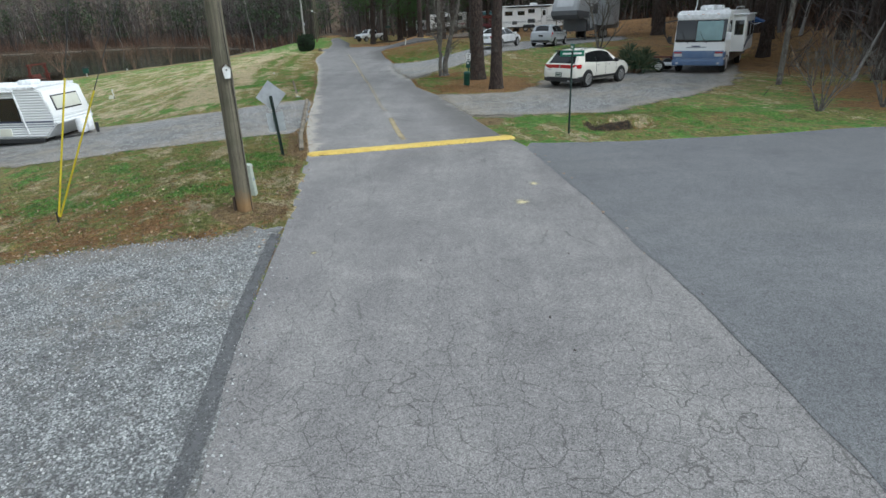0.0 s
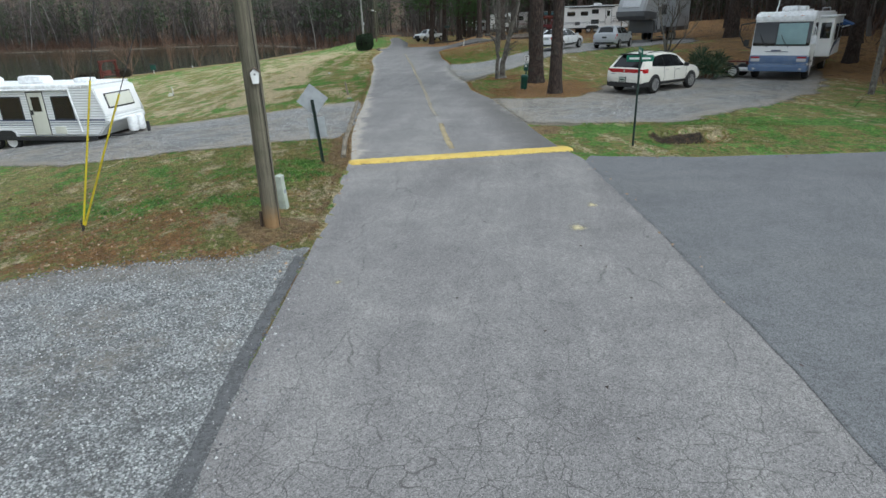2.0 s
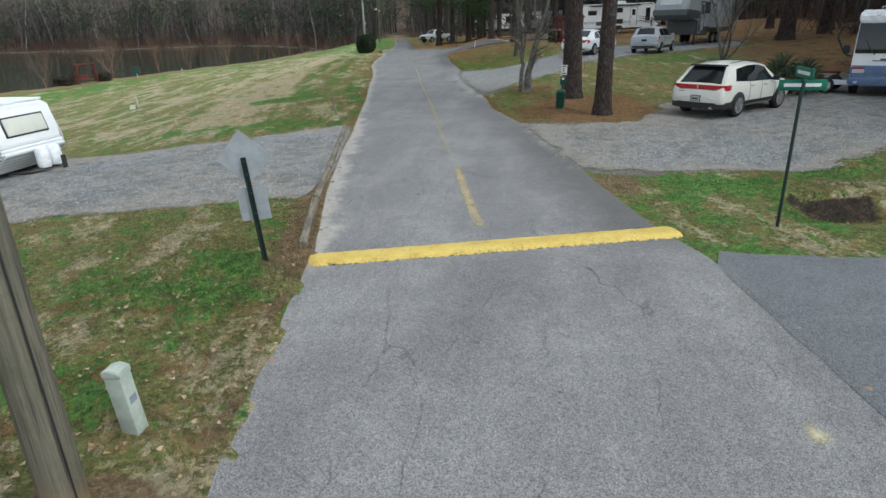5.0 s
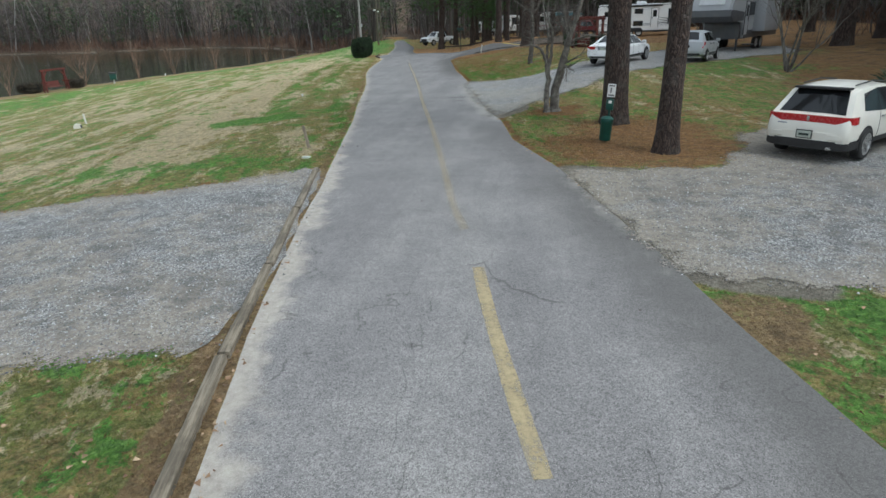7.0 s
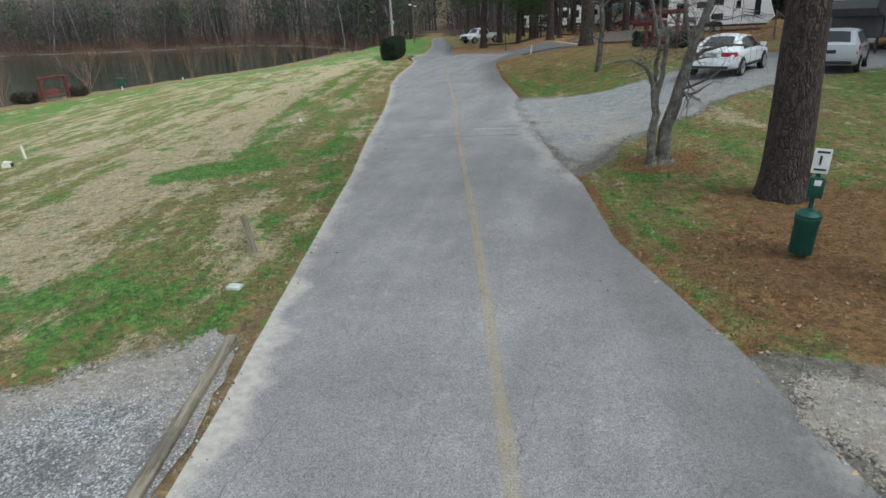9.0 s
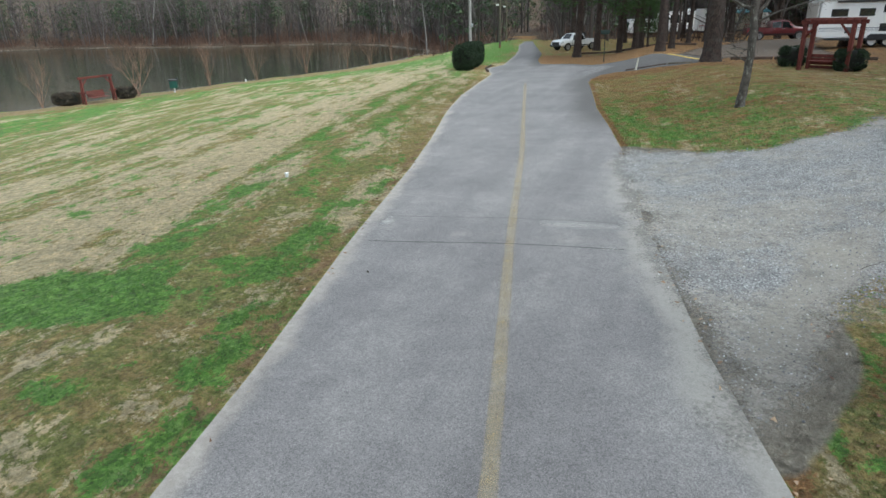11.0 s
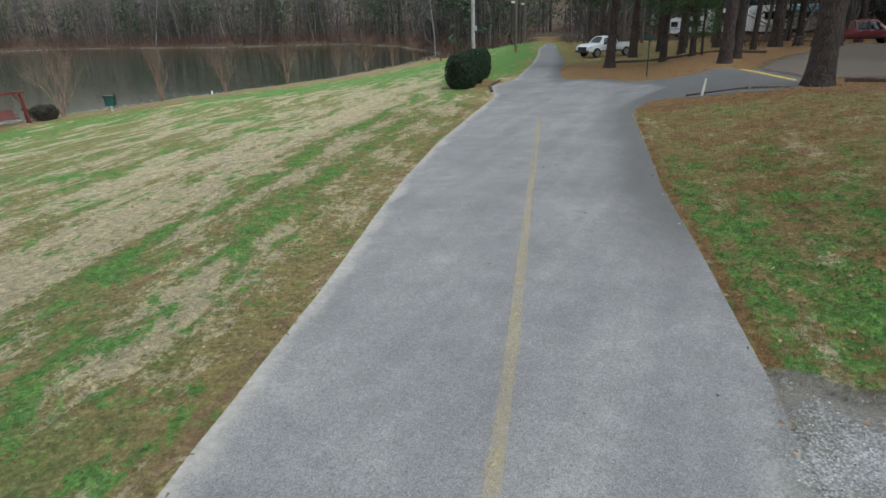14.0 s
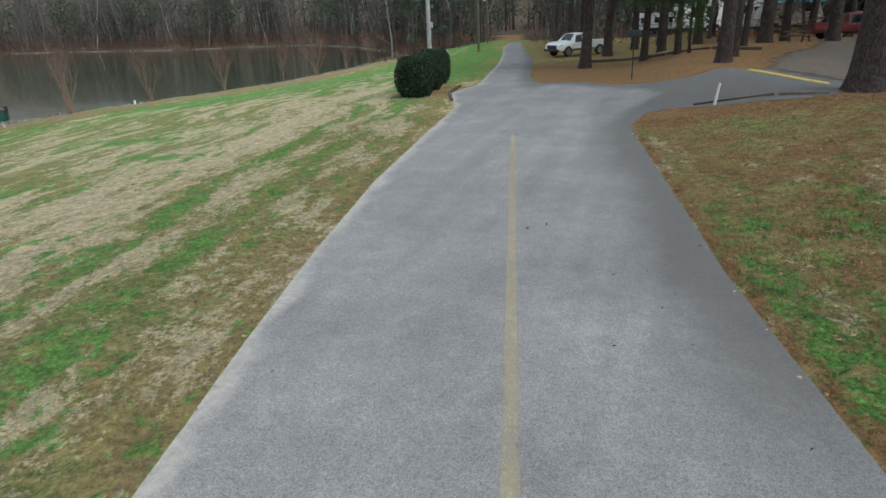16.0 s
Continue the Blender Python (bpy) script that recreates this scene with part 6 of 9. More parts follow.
sedan, sedan_body = car("parked_sedan", "white sedan parked on the pale gravel drive", parked(2.4, 51.15, 0.46, 0.89), sedan_stations, PURE_WHITE, (-1.42, 1.4), (0.33, 0.22),
                        (((-1.3, 0.06), (-0.55, 0.06), (-0.55, 0.9), (-0.95, 0.8)), ((-0.49, 0.06), (0.2, 0.06), (0.2, 0.92), (-0.49, 0.92)), ((0.26, 0.06), (0.98, 0.06), (0.5, 0.85), (0.26, 0.9))),
                        ((((-1.7, -0.92), (-1.0, -0.9), (-1.0, 0.9), (-1.7, 0.92)), "rear_window", GLASS_DARK), (((1.15, -0.92), (0.45, -0.9), (0.45, 0.9), (1.15, 0.92)), "windscreen", GLASS_GREEN)),
                        ((((-2.33, -0.02), (-2.05, 0.0), (-2.05, -0.25), (-2.33, -0.3)), "tail_lamp", RED_LAMP), (((1.9, -0.1), (2.28, -0.12), (2.28, -0.4), (2.0, -0.4)), "headlamp", CLEAR_LAMP)),
                        ((-0.52, -0.85, 0.0), (0.23, -0.85, 0.95), (1.05, -0.85, 0.0)))
for s in (1, -1):
    bm = bmesh.new()
    prism(bm, ((-2.36, s * 0.42), (-2.36, s * 0.72), (-2.28, s * 0.86), (-2.08, s * 0.905), (-2.1, s * 0.84), (-2.2, s * 0.42)), 0.76, 0.92, "z", 0.012)
    part("tail_lamp", bm, RED_LAMP, sedan)
slab(sedan, "boot_seam", BLACK, -2.385, -2.3, -0.62, 0.62, 0.705, 0.715, bevel=0)
slab(sedan, "plate_recess", STRIPE_GREY, -2.375, -2.3, -0.26, 0.26, 0.74, 0.88)
slab(sedan, "number_plate", PALE_GREEN, -2.384, -2.36, -0.16, 0.16, 0.755, 0.865)
slab(sedan, "boot_trim", ALLOY, -2.36, -2.3, -0.4, 0.4, 0.9, 0.92, bevel=0)
slab(sedan, "rear_bumper", BLACK, -2.41, -2.25, -0.7, 0.7, 0.36, 0.46, bevel=0.04)
mirror(sedan, 0.85, 0.97, 0.92, PURE_WHITE)
handles(sedan, sedan_body, (-0.4, 0.35), -0.25, PURE_WHITE)

hatch, hatch_body = car("parked_hatchback", "silver compact hatchback on the gravel drive", parked(6.25, 51.2, 0.42, 0.9),
                        ((-1.95, 0.4, 0.62, 0.72, 0.72, 0.76, 0.7), (-1.88, 0.32, 0.88, 1.0, 0.8, 0.84, 0.72), (-1.78, 0.28, 0.96, 1.06, 0.83, 0.85, 0.68), (-1.5, 0.26, 0.98, 1.48, 0.84, 0.85, 0.6), (-0.4, 0.25, 0.96, 1.52, 0.84, 0.85, 0.61), (0.35, 0.25, 0.94, 1.46, 0.84, 0.85, 0.6),
                         (1.05, 0.25, 0.9, 1.0, 0.84, 0.85, 0.66), (1.65, 0.28, 0.78, 0.88, 0.8, 0.82, 0.62), (1.93, 0.36, 0.6, 0.68, 0.7, 0.72, 0.58)),
                        SILVER, (-1.2, 1.25), (0.3, 0.19),
                        (((-1.42, 0.06), (-0.75, 0.06), (-0.75, 0.9), (-1.38, 0.86)), ((-0.68, 0.06), (0.05, 0.06), (0.05, 0.92), (-0.68, 0.92)), ((0.1, 0.06), (0.85, 0.06), (0.42, 0.85), (0.1, 0.9))),
                        ((((-1.76, -0.9), (-1.53, -0.88), (-1.53, 0.88), (-1.76, 0.9)), "rear_window", GLASS_DARK), (((1.0, -0.92), (0.4, -0.9), (0.4, 0.9), (1.0, 0.92)), "windscreen", GLASS_GREEN)),
                        ((((-1.93, 0.1), (-1.66, 0.12), (-1.66, -0.28), (-1.92, -0.3)), "tail_lamp", RED_LAMP), (((1.55, -0.1), (1.88, -0.12), (1.88, -0.4), (1.65, -0.4)), "headlamp", CLEAR_LAMP)),
                        ((-0.72, -0.85, 0.0), (0.08, -0.85, 0.95), (0.9, -0.85, 0.0)))
slab(hatch, "number_plate", BLACK, -1.97, -1.93, -0.16, 0.16, 0.7, 0.82)
slab(hatch, "rear_bumper", BLACK, -1.98, -1.8, -0.68, 0.68, 0.34, 0.44, bevel=0.03)
mirror(hatch, 0.75, 0.92, 0.92, SILVER)
handles(hatch, hatch_body, (-0.5, 0.2), -0.25, BLACK)

pickup_stations = ((-2.85, 0.5, 0.85, 1.04, 0.86, 0.9, 0.88), (-2.8, 0.48, 0.95, 1.12, 0.93, 0.96, 0.93), (-0.75, 0.46, 0.98, 1.12, 0.95, 0.97, 0.93), (-0.68, 0.45, 1.12, 1.8, 0.95, 0.97, 0.66), (0.1, 0.45, 1.12, 1.9, 0.95, 0.97, 0.68), (0.85, 0.45, 1.1, 1.85, 0.95, 0.97, 0.66),
                   (1.45, 0.45, 1.1, 1.24, 0.95, 0.97, 0.84), (2.4, 0.46, 1.05, 1.18, 0.94, 0.96, 0.82), (2.75, 0.5, 0.95, 1.05, 0.9, 0.92, 0.78), (2.85, 0.55, 0.8, 0.9, 0.84, 0.86, 0.74))


def pickup(label, m, paint):
    ob, b = car("pickup_truck", label, m, pickup_stations, paint, (-1.75, 1.85), (0.4, 0.26),
                (((-0.58, 0.06), (0.2, 0.06), (0.2, 0.9), (-0.58, 0.9)), ((0.28, 0.06), (1.12, 0.06), (0.88, 0.86), (0.28, 0.9))),
                ((((1.4, -0.92), (0.9, -0.9), (0.9, 0.9), (1.4, 0.92)), "windscreen", GLASS_DARK),),
                ((((-2.83, 0.3), (-2.7, 0.3), (-2.7, -0.4), (-2.83, -0.4)), "tail_lamp", RED_LAMP), (((2.45, 0.0), (2.8, 0.0), (2.8, -0.4), (2.5, -0.4)), "headlamp", CLEAR_LAMP)),
                ((-0.66, -0.85, 0.3), (0.24, -0.85, 0.95), (1.2, -0.85, 0.0)), spokes=6, category="pickup truck")
    slab(ob, "grille", BLACK, 2.82, 2.89, -0.6, 0.6, 0.62, 0.96, bevel=0.02)
    slab(ob, "front_bumper", ALLOY if paint is RED_PAINT else BLACK, 2.78, 2.98, -0.9, 0.9, 0.46, 0.64, bevel=0.04)
    slab(ob, "bed_liner", BLACK, -2.7, -0.85, -0.78, 0.78, 1.09, 1.128, bevel=0.01)
    for s in (1, -1):
        slab(ob, "bed_rail", paint, -2.8, -0.75, s * 0.84 - 0.06, s * 0.84 + 0.06, 1.08, 1.2, bevel=0.02)
    slab(ob, "tailgate", paint, -2.9, -2.78, -0.84, 0.84, 0.6, 1.2, bevel=0.02)
    mirror(ob, 1.05, 1.08, 1.15, BLACK)
    handles(ob, b, (-0.4, 0.4), -0.15, ALLOY)
    return ob


white_pickup = pickup("white pickup truck parked among the pines", parked(-16.6, 103.2, -0.62, -0.78) @ Matrix.Scale(0.93, 4), PURE_WHITE)
slab(white_pickup, "ladder_rack", BLACK, -0.85, -0.78, -0.85, 0.85, 1.2, 1.95, bevel=0.01)
pickup("dark red pickup truck on the dirt lot", parked(2.9, 104.8, 0.98, 0.15), RED_PAINT)


# ---- recreational vehicles ----
def rv_window(ob, x0, x1, y, z0, z1, s, frame_mat=BLACK, pane=GLASS_DARK):
    """A window on a flank at y: a frame with a pane in it."""
    bm = bmesh.new()
    for b in ((x0 - 0.03, x1 + 0.03, z0 - 0.03, z0 + 0.02), (x0 - 0.03, x1 + 0.03, z1 - 0.02, z1 + 0.03), (x0 - 0.03, x0 + 0.02, z0, z1), (x1 - 0.02, x1 + 0.03, z0, z1)):
        box(bm, b[0], b[1], s * y - 0.015, s * y + 0.025, b[2], b[3])
    ob2 = part("window", bm, frame_mat, ob)
    slab(ob2, "pane", pane, x0, x1, s * y - 0.012, s * y + 0.012, z0, z1, bevel=0)
    return ob2


def rv_door(ob, x0, x1, y, z0, z1, s, material=RV_CREAM, border=BLACK):
    bm = bmesh.new()
    for b in ((x0 - 0.04, x1 + 0.04, z1, z1 + 0.04), (x0 - 0.04, x0, z0, z1), (x1, x1 + 0.04, z0, z1)):
        box(bm, b[0], b[1], s * y - 0.01, s * y + 0.03, b[2], b[3])
    part("door_frame", bm, border, ob)
    d = slab(ob, "door", material, x0, x1, s * y - 0.01, s * y + 0.022, z0, z1, bevel=0.008)
    w = (x1 - x0) * 0.28
    xm = (x0 + x1) / 2
    slab(d, "pane", GLASS_DARK, xm - w, xm + w, s * y, s * y + s * 0.03, z0 + (z1 - z0) * 0.56, z0 + (z1 - z0) * 0.9, bevel=0)
    slab(d, "handle", BLACK, x0 + 0.05, x0 + 0.12, s * y, s * y + s * 0.06, z0 + 0.8, z0 + 0.98, bevel=0.01)
    return d


def air_conditioner(ob, x, z, length=0.95):
    bm = bmesh.new()
    prism(bm, ((x - length / 2, z), (x + length / 2, z), (x + length / 2, z + 0.16), (x + length / 2 - 0.12, z + 0.27), (x - length / 2 + 0.08, z + 0.3), (x - length / 2, z + 0.22)), -0.33, 0.33, "y", 0.04)
    part("air_conditioner", bm, ROOF_WHITE, ob)


def travel_trailer(label, m, length, width, tall, skin, stripe, nose_cut=0.55, axle=-0.4):
    """A towed caravan: ribbed flanks, a sloped nose, door, windows, stripes, roof gear and hitch. axle: where the wheels sit along it."""
    ob = thing("travel_trailer", label, "camper", m, "campers")
    h, w, z0 = length / 2, width / 2, 0.55
    bm = bmesh.new()
    prism(bm, ((-h, z0 + 0.1), (-h + 0.4, z0), (h - 0.55, z0), (h, z0 + 0.55), (h - 0.12, z0 + 0.8), (h - nose_cut - 0.2, tall - 0.12), (h - nose_cut - 0.5, tall), (-h + 0.25, tall), (-h + 0.03, tall - 0.3)), -w, w, "y", 0.05)
    part("body", bm, skin, ob, smooth=30)
    slab(ob, "roof", ROOF_WHITE, -h + 0.2, h - nose_cut - 0.4, -w - 0.01, w + 0.01, tall - 0.02, tall + 0.05, bevel=0.02)
    for s in (1, -1):
        for z, t, mat in ((z0 + 0.62, 0.05, stripe), (z0 + 0.53, 0.03, STRIPE_GREY), (z0 + 0.44, 0.02, stripe)):
            slab(ob, "stripe", mat, -h + 0.1, h - 0.12, s * w - 0.004, s * w + 0.006, z, z + t, bevel=0)
        slab(ob, "lower_skirt", BLACK, -h + 0.5, h - 0.6, s * w - 0.1, s * w - 0.02, z0 - 0.14, z0, bevel=0)
        slab(ob, "corner_trim", ROOF_WHITE, -h + 0.05, h - 0.85, s * w - 0.02, s * w + 0.02, tall - 0.07, tall + 0.02, bevel=0.01)
        for x in (-0.55, 0.3):
            wheel(ob, x + axle, s * (w - 0.02), 0.34, 0.2, 5, WHITE)
        bm = bmesh.new()
        prism(bm, ((axle - 1.0, z0 - 0.03), (axle - 0.9, z0 + 0.2), (axle - 0.75, z0 + 0.32), (axle + 0.5, z0 + 0.32), (axle + 0.65, z0 + 0.2), (axle + 0.75, z0 - 0.03)), s * w - 0.02, s * w + 0.02, "y")
        part("wheel_arch", bm, ROOF_WHITE, ob)
        bm = bmesh.new()
        prism(bm, ((axle - 0.93, z0 - 0.12), (axle - 0.85, z0 + 0.14), (axle - 0.7, z0 + 0.25), (axle + 0.45, z0 + 0.25), (axle + 0.6, z0 + 0.14), (axle + 0.68, z0 - 0.12)), s * w - 0.06, s * w + 0.024, "y")
        part("wheel_well", bm, BLACK, ob)
    return ob, h, w, z0


# old white trailer on the lakeside pad
trailer, _, tw, _ = travel_trailer("old white ribbed travel trailer with blue stripes on the pad", heading(-19.4, 25.9, 0.985, -0.02, None, -0.14), 7.6, 2.4, 2.5, RV_SIDING, STRIPE_BLUE, 0.15, -1.15)
for a, b in ((-2.8, -1.9), (-0.95, 0.05), (1.5, 2.35)):
    rv_window(trailer, a, b, tw, 1.25, 2.1, -1)
rv_door(trailer, 0.42, 1.12, tw, 0.62, 2.28, -1)
slab(trailer, "hatch", RV_CREAM, 1.35, 1.85, -tw - 0.02, -tw + 0.01, 0.66, 0.95)
air_conditioner(trailer, -0.1, 2.54, 1.15)
air_conditioner(trailer, -2.3, 2.54, 0.8)
slab(trailer, "roof_vent", ROOF_WHITE, 1.9, 2.5, -0.3, 0.3, 2.54, 2.72, bevel=0.06)
bm = bmesh.new()
tube(bm, ((-3.2, -tw - 0.06, 2.38), (2.4, -tw - 0.06, 2.38)), (0.045, 0.045), 10)
part("awning_roll", bm, ROOF_WHITE, trailer)
for x in (-3.1, 2.35):
    bm = bmesh.new()
    tube(bm, ((x, -tw - 0.05, 2.38), (x + 0.25, -tw - 0.05, 0.72)), (0.035, 0.035), 6)
    part("awning_arm", bm, ROOF_WHITE, trailer)
bm = bmesh.new()
nose = Matrix.Translation((3.55, 0, 1.86)) @ Matrix.Rotation(radians(-12.5), 4, "Y")
box(bm, -0.03, 0.03, -1.17, 1.17, -0.5, 0.5, 0.01, nose)
part("nose_panel", bm, RV_WHITE, trailer, "smooth white nose panel")
bm = bmesh.new()
box(bm, 0.0, 0.05, -0.8, 0.8, -0.3, 0.3, 0.02, nose)
rock = part("window_frame", bm, BLACK, trailer)
bm = bmesh.new()
box(bm, 0.03, 0.08, -0.74, 0.74, -0.25, 0.25, 0.02, nose)
part("rock_guard", bm, RV_CREAM, rock, "pale flap over the front window")
bm = bmesh.new()
for y in (-0.22, 0.22):
    lathe(bm, [(0.17, 0.62), (0.2, 0.7), (0.2, 1.1), (0.16, 1.2), (0.08, 1.23)], 16, "z", (4.15, y, 0))
part("gas_cover", bm, ROOF_WHITE, trailer)
for s in (1, -1):
    bm = bmesh.new()
    tube(bm, ((3.3, s * 0.75, 0.5), (4.75, s * 0.06, 0.46)), (0.05, 0.05), 6)
    part("tow_bar", bm, BLACK, trailer)
slab(trailer, "tongue_jack", DARK_METAL, 4.6, 4.7, -0.05, 0.05, 0.02, 0.95)

# blue and white motorhome
mh = thing("motorhome", "white and blue motorhome with a slide-out and curtained windscreen", "motorhome", heading(14.4, 39.2, -0.47, -0.883), "campers")
H, W = 4.6, 1.24
R = -3.7
bm = bmesh.new()
prism(bm, ((R, 0.5), (H - 0.25, 0.42), (H, 0.6), (H + 0.02, 1.15), (H - 0.03, 1.55), (H - 0.22, 2.62), (H - 0.34, 2.88), (H - 0.6, 2.98), (R + 0.1, 2.98), (R, 2.86)), -W, W, "y", 0.09)
part("body", bm, RV_WHITE, mh, smooth=30)
bm = bmesh.new()
prism(bm, ((H - 0.5, 0.36), (H + 0.1, 0.4), (H + 0.15, 0.62), (H + 0.12, 0.72), (H - 0.5, 0.72)), -W - 0.03, W + 0.03, "y", 0.05)
part("front_bumper", bm, BLUE_PAINT, mh, "faded blue bumper")
bm = bmesh.new()
prism(bm, ((H - 0.5, 0.735), (H + 0.11, 0.735), (H + 0.09, 1.12), (H - 0.5, 1.12)), -W - 0.015, W + 0.015, "y", 0.05)
part("front_cap", bm, BLUE_PAINT, mh, "faded blue lower cap")
slab(mh, "cap_panel", BLUE_PAINT, H + 0.08, H + 0.115, -0.72, 0.72, 0.8, 1.08, bevel=0.015)
for s in (1, -1):
    slab(mh, "headlamp", CLEAR_LAMP, H + 0.07, H + 0.14, s * 0.98 - 0.2, s * 0.98 + 0.2, 0.84, 0.99, bevel=0.03)
    slab(mh, "turn_lamp", RED_LAMP, H + 0.07, H + 0.135, s * 0.99 - 0.19, s * 0.99 + 0.19, 1.0, 1.07, bevel=0.015)
    slab(mh, "fog_lamp", CLEAR_LAMP, H + 0.12, H + 0.19, s * 1.0 - 0.06, s * 1.0 + 0.06, 0.47, 0.56, bevel=0.02)
slab(mh, "nose_stripe", STRIPE_GREY, H + 0.0, H + 0.035, -0.6, 0.35, 1.28, 1.31, bevel=0)
slab(mh, "nose_emblem", STRIPE_BLUE, H + 0.0, H + 0.035, -0.35, 0.05, 1.32, 1.37, bevel=0)
screen = Matrix.Translation((H - 0.11, 0, 2.1)) @ Matrix.Rotation(radians(-10.5), 4, "Y")
bm = bmesh.new()
box(bm, -0.06, 0.03, -1.2, 1.2, -0.56, 0.52, 0.06, screen)
scr = part("windscreen", bm, GLASS_DARK, mh)
bm = bmesh.new()
box(bm, 0.0, 0.036, -0.2, 1.05, -0.5, 0.45, 0.02, screen)
part("curtain", bm, SCREEN_TEAL, scr, "pale teal curtain behind the glass")
bm = bmesh.new()
box(bm, 0.0, 0.045, -0.235, -0.19, -0.55, 0.51, 0, screen)
part("screen_post", bm, BLACK, scr)
for y in (-0.55, 0.35):
    bm = bmesh.new()
    tube(bm, ((H + 0.06, y, 1.5), (H + 0.03, y - 0.2, 1.72), (H - 0.04, y - 0.38, 2.05)), (0.02, 0.014, 0.01), 5)
    part("wiper", bm, BLACK, mh)
bm = bmesh.new()
prism(bm, ((H - 1.0, 2.66), (H - 0.2, 2.66), (H - 0.24, 2.86), (H - 0.5, 3.03), (H - 1.0, 3.06)), -W - 0.03, W + 0.03, "y", 0.06)
part("roof_cap", bm, ROOF_WHITE, mh)
for y in (-0.7, 0.0, 0.7):
    slab(mh, "marker_lamp", AMBER, H - 0.3, H - 0.24, y - 0.06, y + 0.06, 2.84, 2.88, bevel=0)
bm = bmesh.new()
tube(bm, ((H - 0.3, -W, 2.62), (H + 0.22, -W - 0.52, 2.52), (H + 0.26, -W - 0.55, 2.1), (H + 0.12, -W - 0.3, 1.6)), (0.03, 0.03, 0.03, 0.03), 6)
tube(bm, ((H + 0.0, -W, 1.45), (H + 0.1, -W - 0.2, 1.5), (H + 0.12, -W - 0.3, 1.62)), (0.03, 0.03, 0.03), 6)
box(bm, H + 0.05, H + 0.16, -W - 0.34, -W - 0.12, 1.55, 1.85, 0.03)
part("mirror", bm, BLACK, mh, "mirror on a long black arm")
bm = bmesh.new()
tube(bm, ((H - 0.35, W, 2.4), (H + 0.05, W + 0.14, 2.35), (H + 0.08, W + 0.14, 2.0)), (0.02, 0.02, 0.02), 6)
box(bm, H + 0.0, H + 0.13, W + 0.02, W + 0.22, 1.62, 2.0, 0.03)
part("mirror", bm, ROOF_WHITE, mh)
for s in (1, -1):
    for x in (H - 1.0, R + 1.9):
        wheel(mh, x, s * (W + 0.005), 0.46, 0.28, 8)
    slab(mh, "lower_panel", RV_DARK, R + 0.2, H - 1.6, s * W - 0.02, s * W + 0.012, 0.48, 0.95, bevel=0.01)
    for k, (x0, x1) in enumerate(((-2.9, -1.6), (-1.6, -0.4))):
        bm = bmesh.new()
        tube(bm, ((x0, s * (W + 0.004), 1.9 - 0.4 * k), (x0 + 0.5, s * (W + 0.004), 1.7 - 0.4 * k), (x1, s * (W + 0.004), 1.35 - 0.3 * k)), (0.02, 0.07, 0.015), 6)
        part("swoosh", bm, STRIPE_BLUE if k else STRIPE_GREY, mh)
    rv_window(mh, H - 1.3, H - 0.75, W, 1.7, 2.5, s)
    rv_window(mh, -2.4, -1.4, W, 1.8, 2.4, s)
slide = slab(mh, "slide_out", RV_WHITE, -0.9, 2.7, W - 0.05, W + 0.62, 0.95, 2.72, bevel=0.05)
slab(slide, "pane", GLASS_DARK, 2.69, 2.715, W + 0.1, W + 0.52, 1.78, 2.5, bevel=0.01)
rv_window(mh, -0.5, 0.5, W + 0.62, 1.7, 2.4, 1)
rv_window(mh, 1.0, 1.9, W + 0.62, 1.7, 2.4, 1)
for k in range(2):
    bm = bmesh.new()
    tube(bm, ((2.6, W + 0.625, 1.05 + 0.13 * k), (1.8, W + 0.625, 1.4 + 0.13 * k), (0.6, W + 0.625, 1.55 + 0.13 * k), (-0.8, W + 0.625, 1.6 + 0.1 * k)), (0.015, 0.04, 0.04, 0.012), 6)
    part("swoosh", bm, BLACK if k else STRIPE_BLUE, mh)
slab(mh, "slide_roof", ROOF_WHITE, -1.1, 2.8, W - 0.02, W + 0.66, 2.74, 2.8, bevel=0.01)
bm = bmesh.new()
prism(bm, ((W + 0.0, 2.75), (W + 1.0, 2.32), (W + 1.0, 2.26), (W + 0.0, 2.3)), -2.6, -1.2, "x")
part("awning", bm, AWNING_BLUE, mh, "blue fabric awning")
for x in (-2.5, -1.25):
    bm = bmesh.new()
    tube(bm, ((x, W + 0.95, 2.28), (x, W + 0.02, 2.0)), (0.025, 0.025), 6)
    part("awning_arm", bm, ROOF_WHITE, mh)
air_conditioner(mh, 3.0, 3.0, 1.0)
air_conditioner(mh, 0.4, 2.98, 1.0)
slab(mh, "roof_vent", ROOF_WHITE, -2.2, -1.6, -0.3, 0.3, 2.98, 3.1, bevel=0.03)
for y in (-0.9, 0.95):
    bm = bmesh.new()
    tube(bm, ((-3.2, y, 2.97), (-3.2, y, 3.14), (0.0, y, 3.14), (0.0, y, 2.97)), (0.018, 0.018, 0.018, 0.018), 5)
    part("roof_rail", bm, ROOF_WHITE, mh)
bm = bmesh.new()
tube(bm, ((3.6, -0.55, 2.98), (3.5, -0.5, 3.35), (3.6, -0.45, 3.8)), (0.03, 0.025, 0.02), 6)
lathe(bm, [(0.02, 3.0), (0.1, 3.03), (0.12, 3.1), (0.07, 3.18), (0.02, 3.2)], 12, "z", (3.8, -0.05, 0))
part("aerial", bm, ROOF_WHITE, mh)

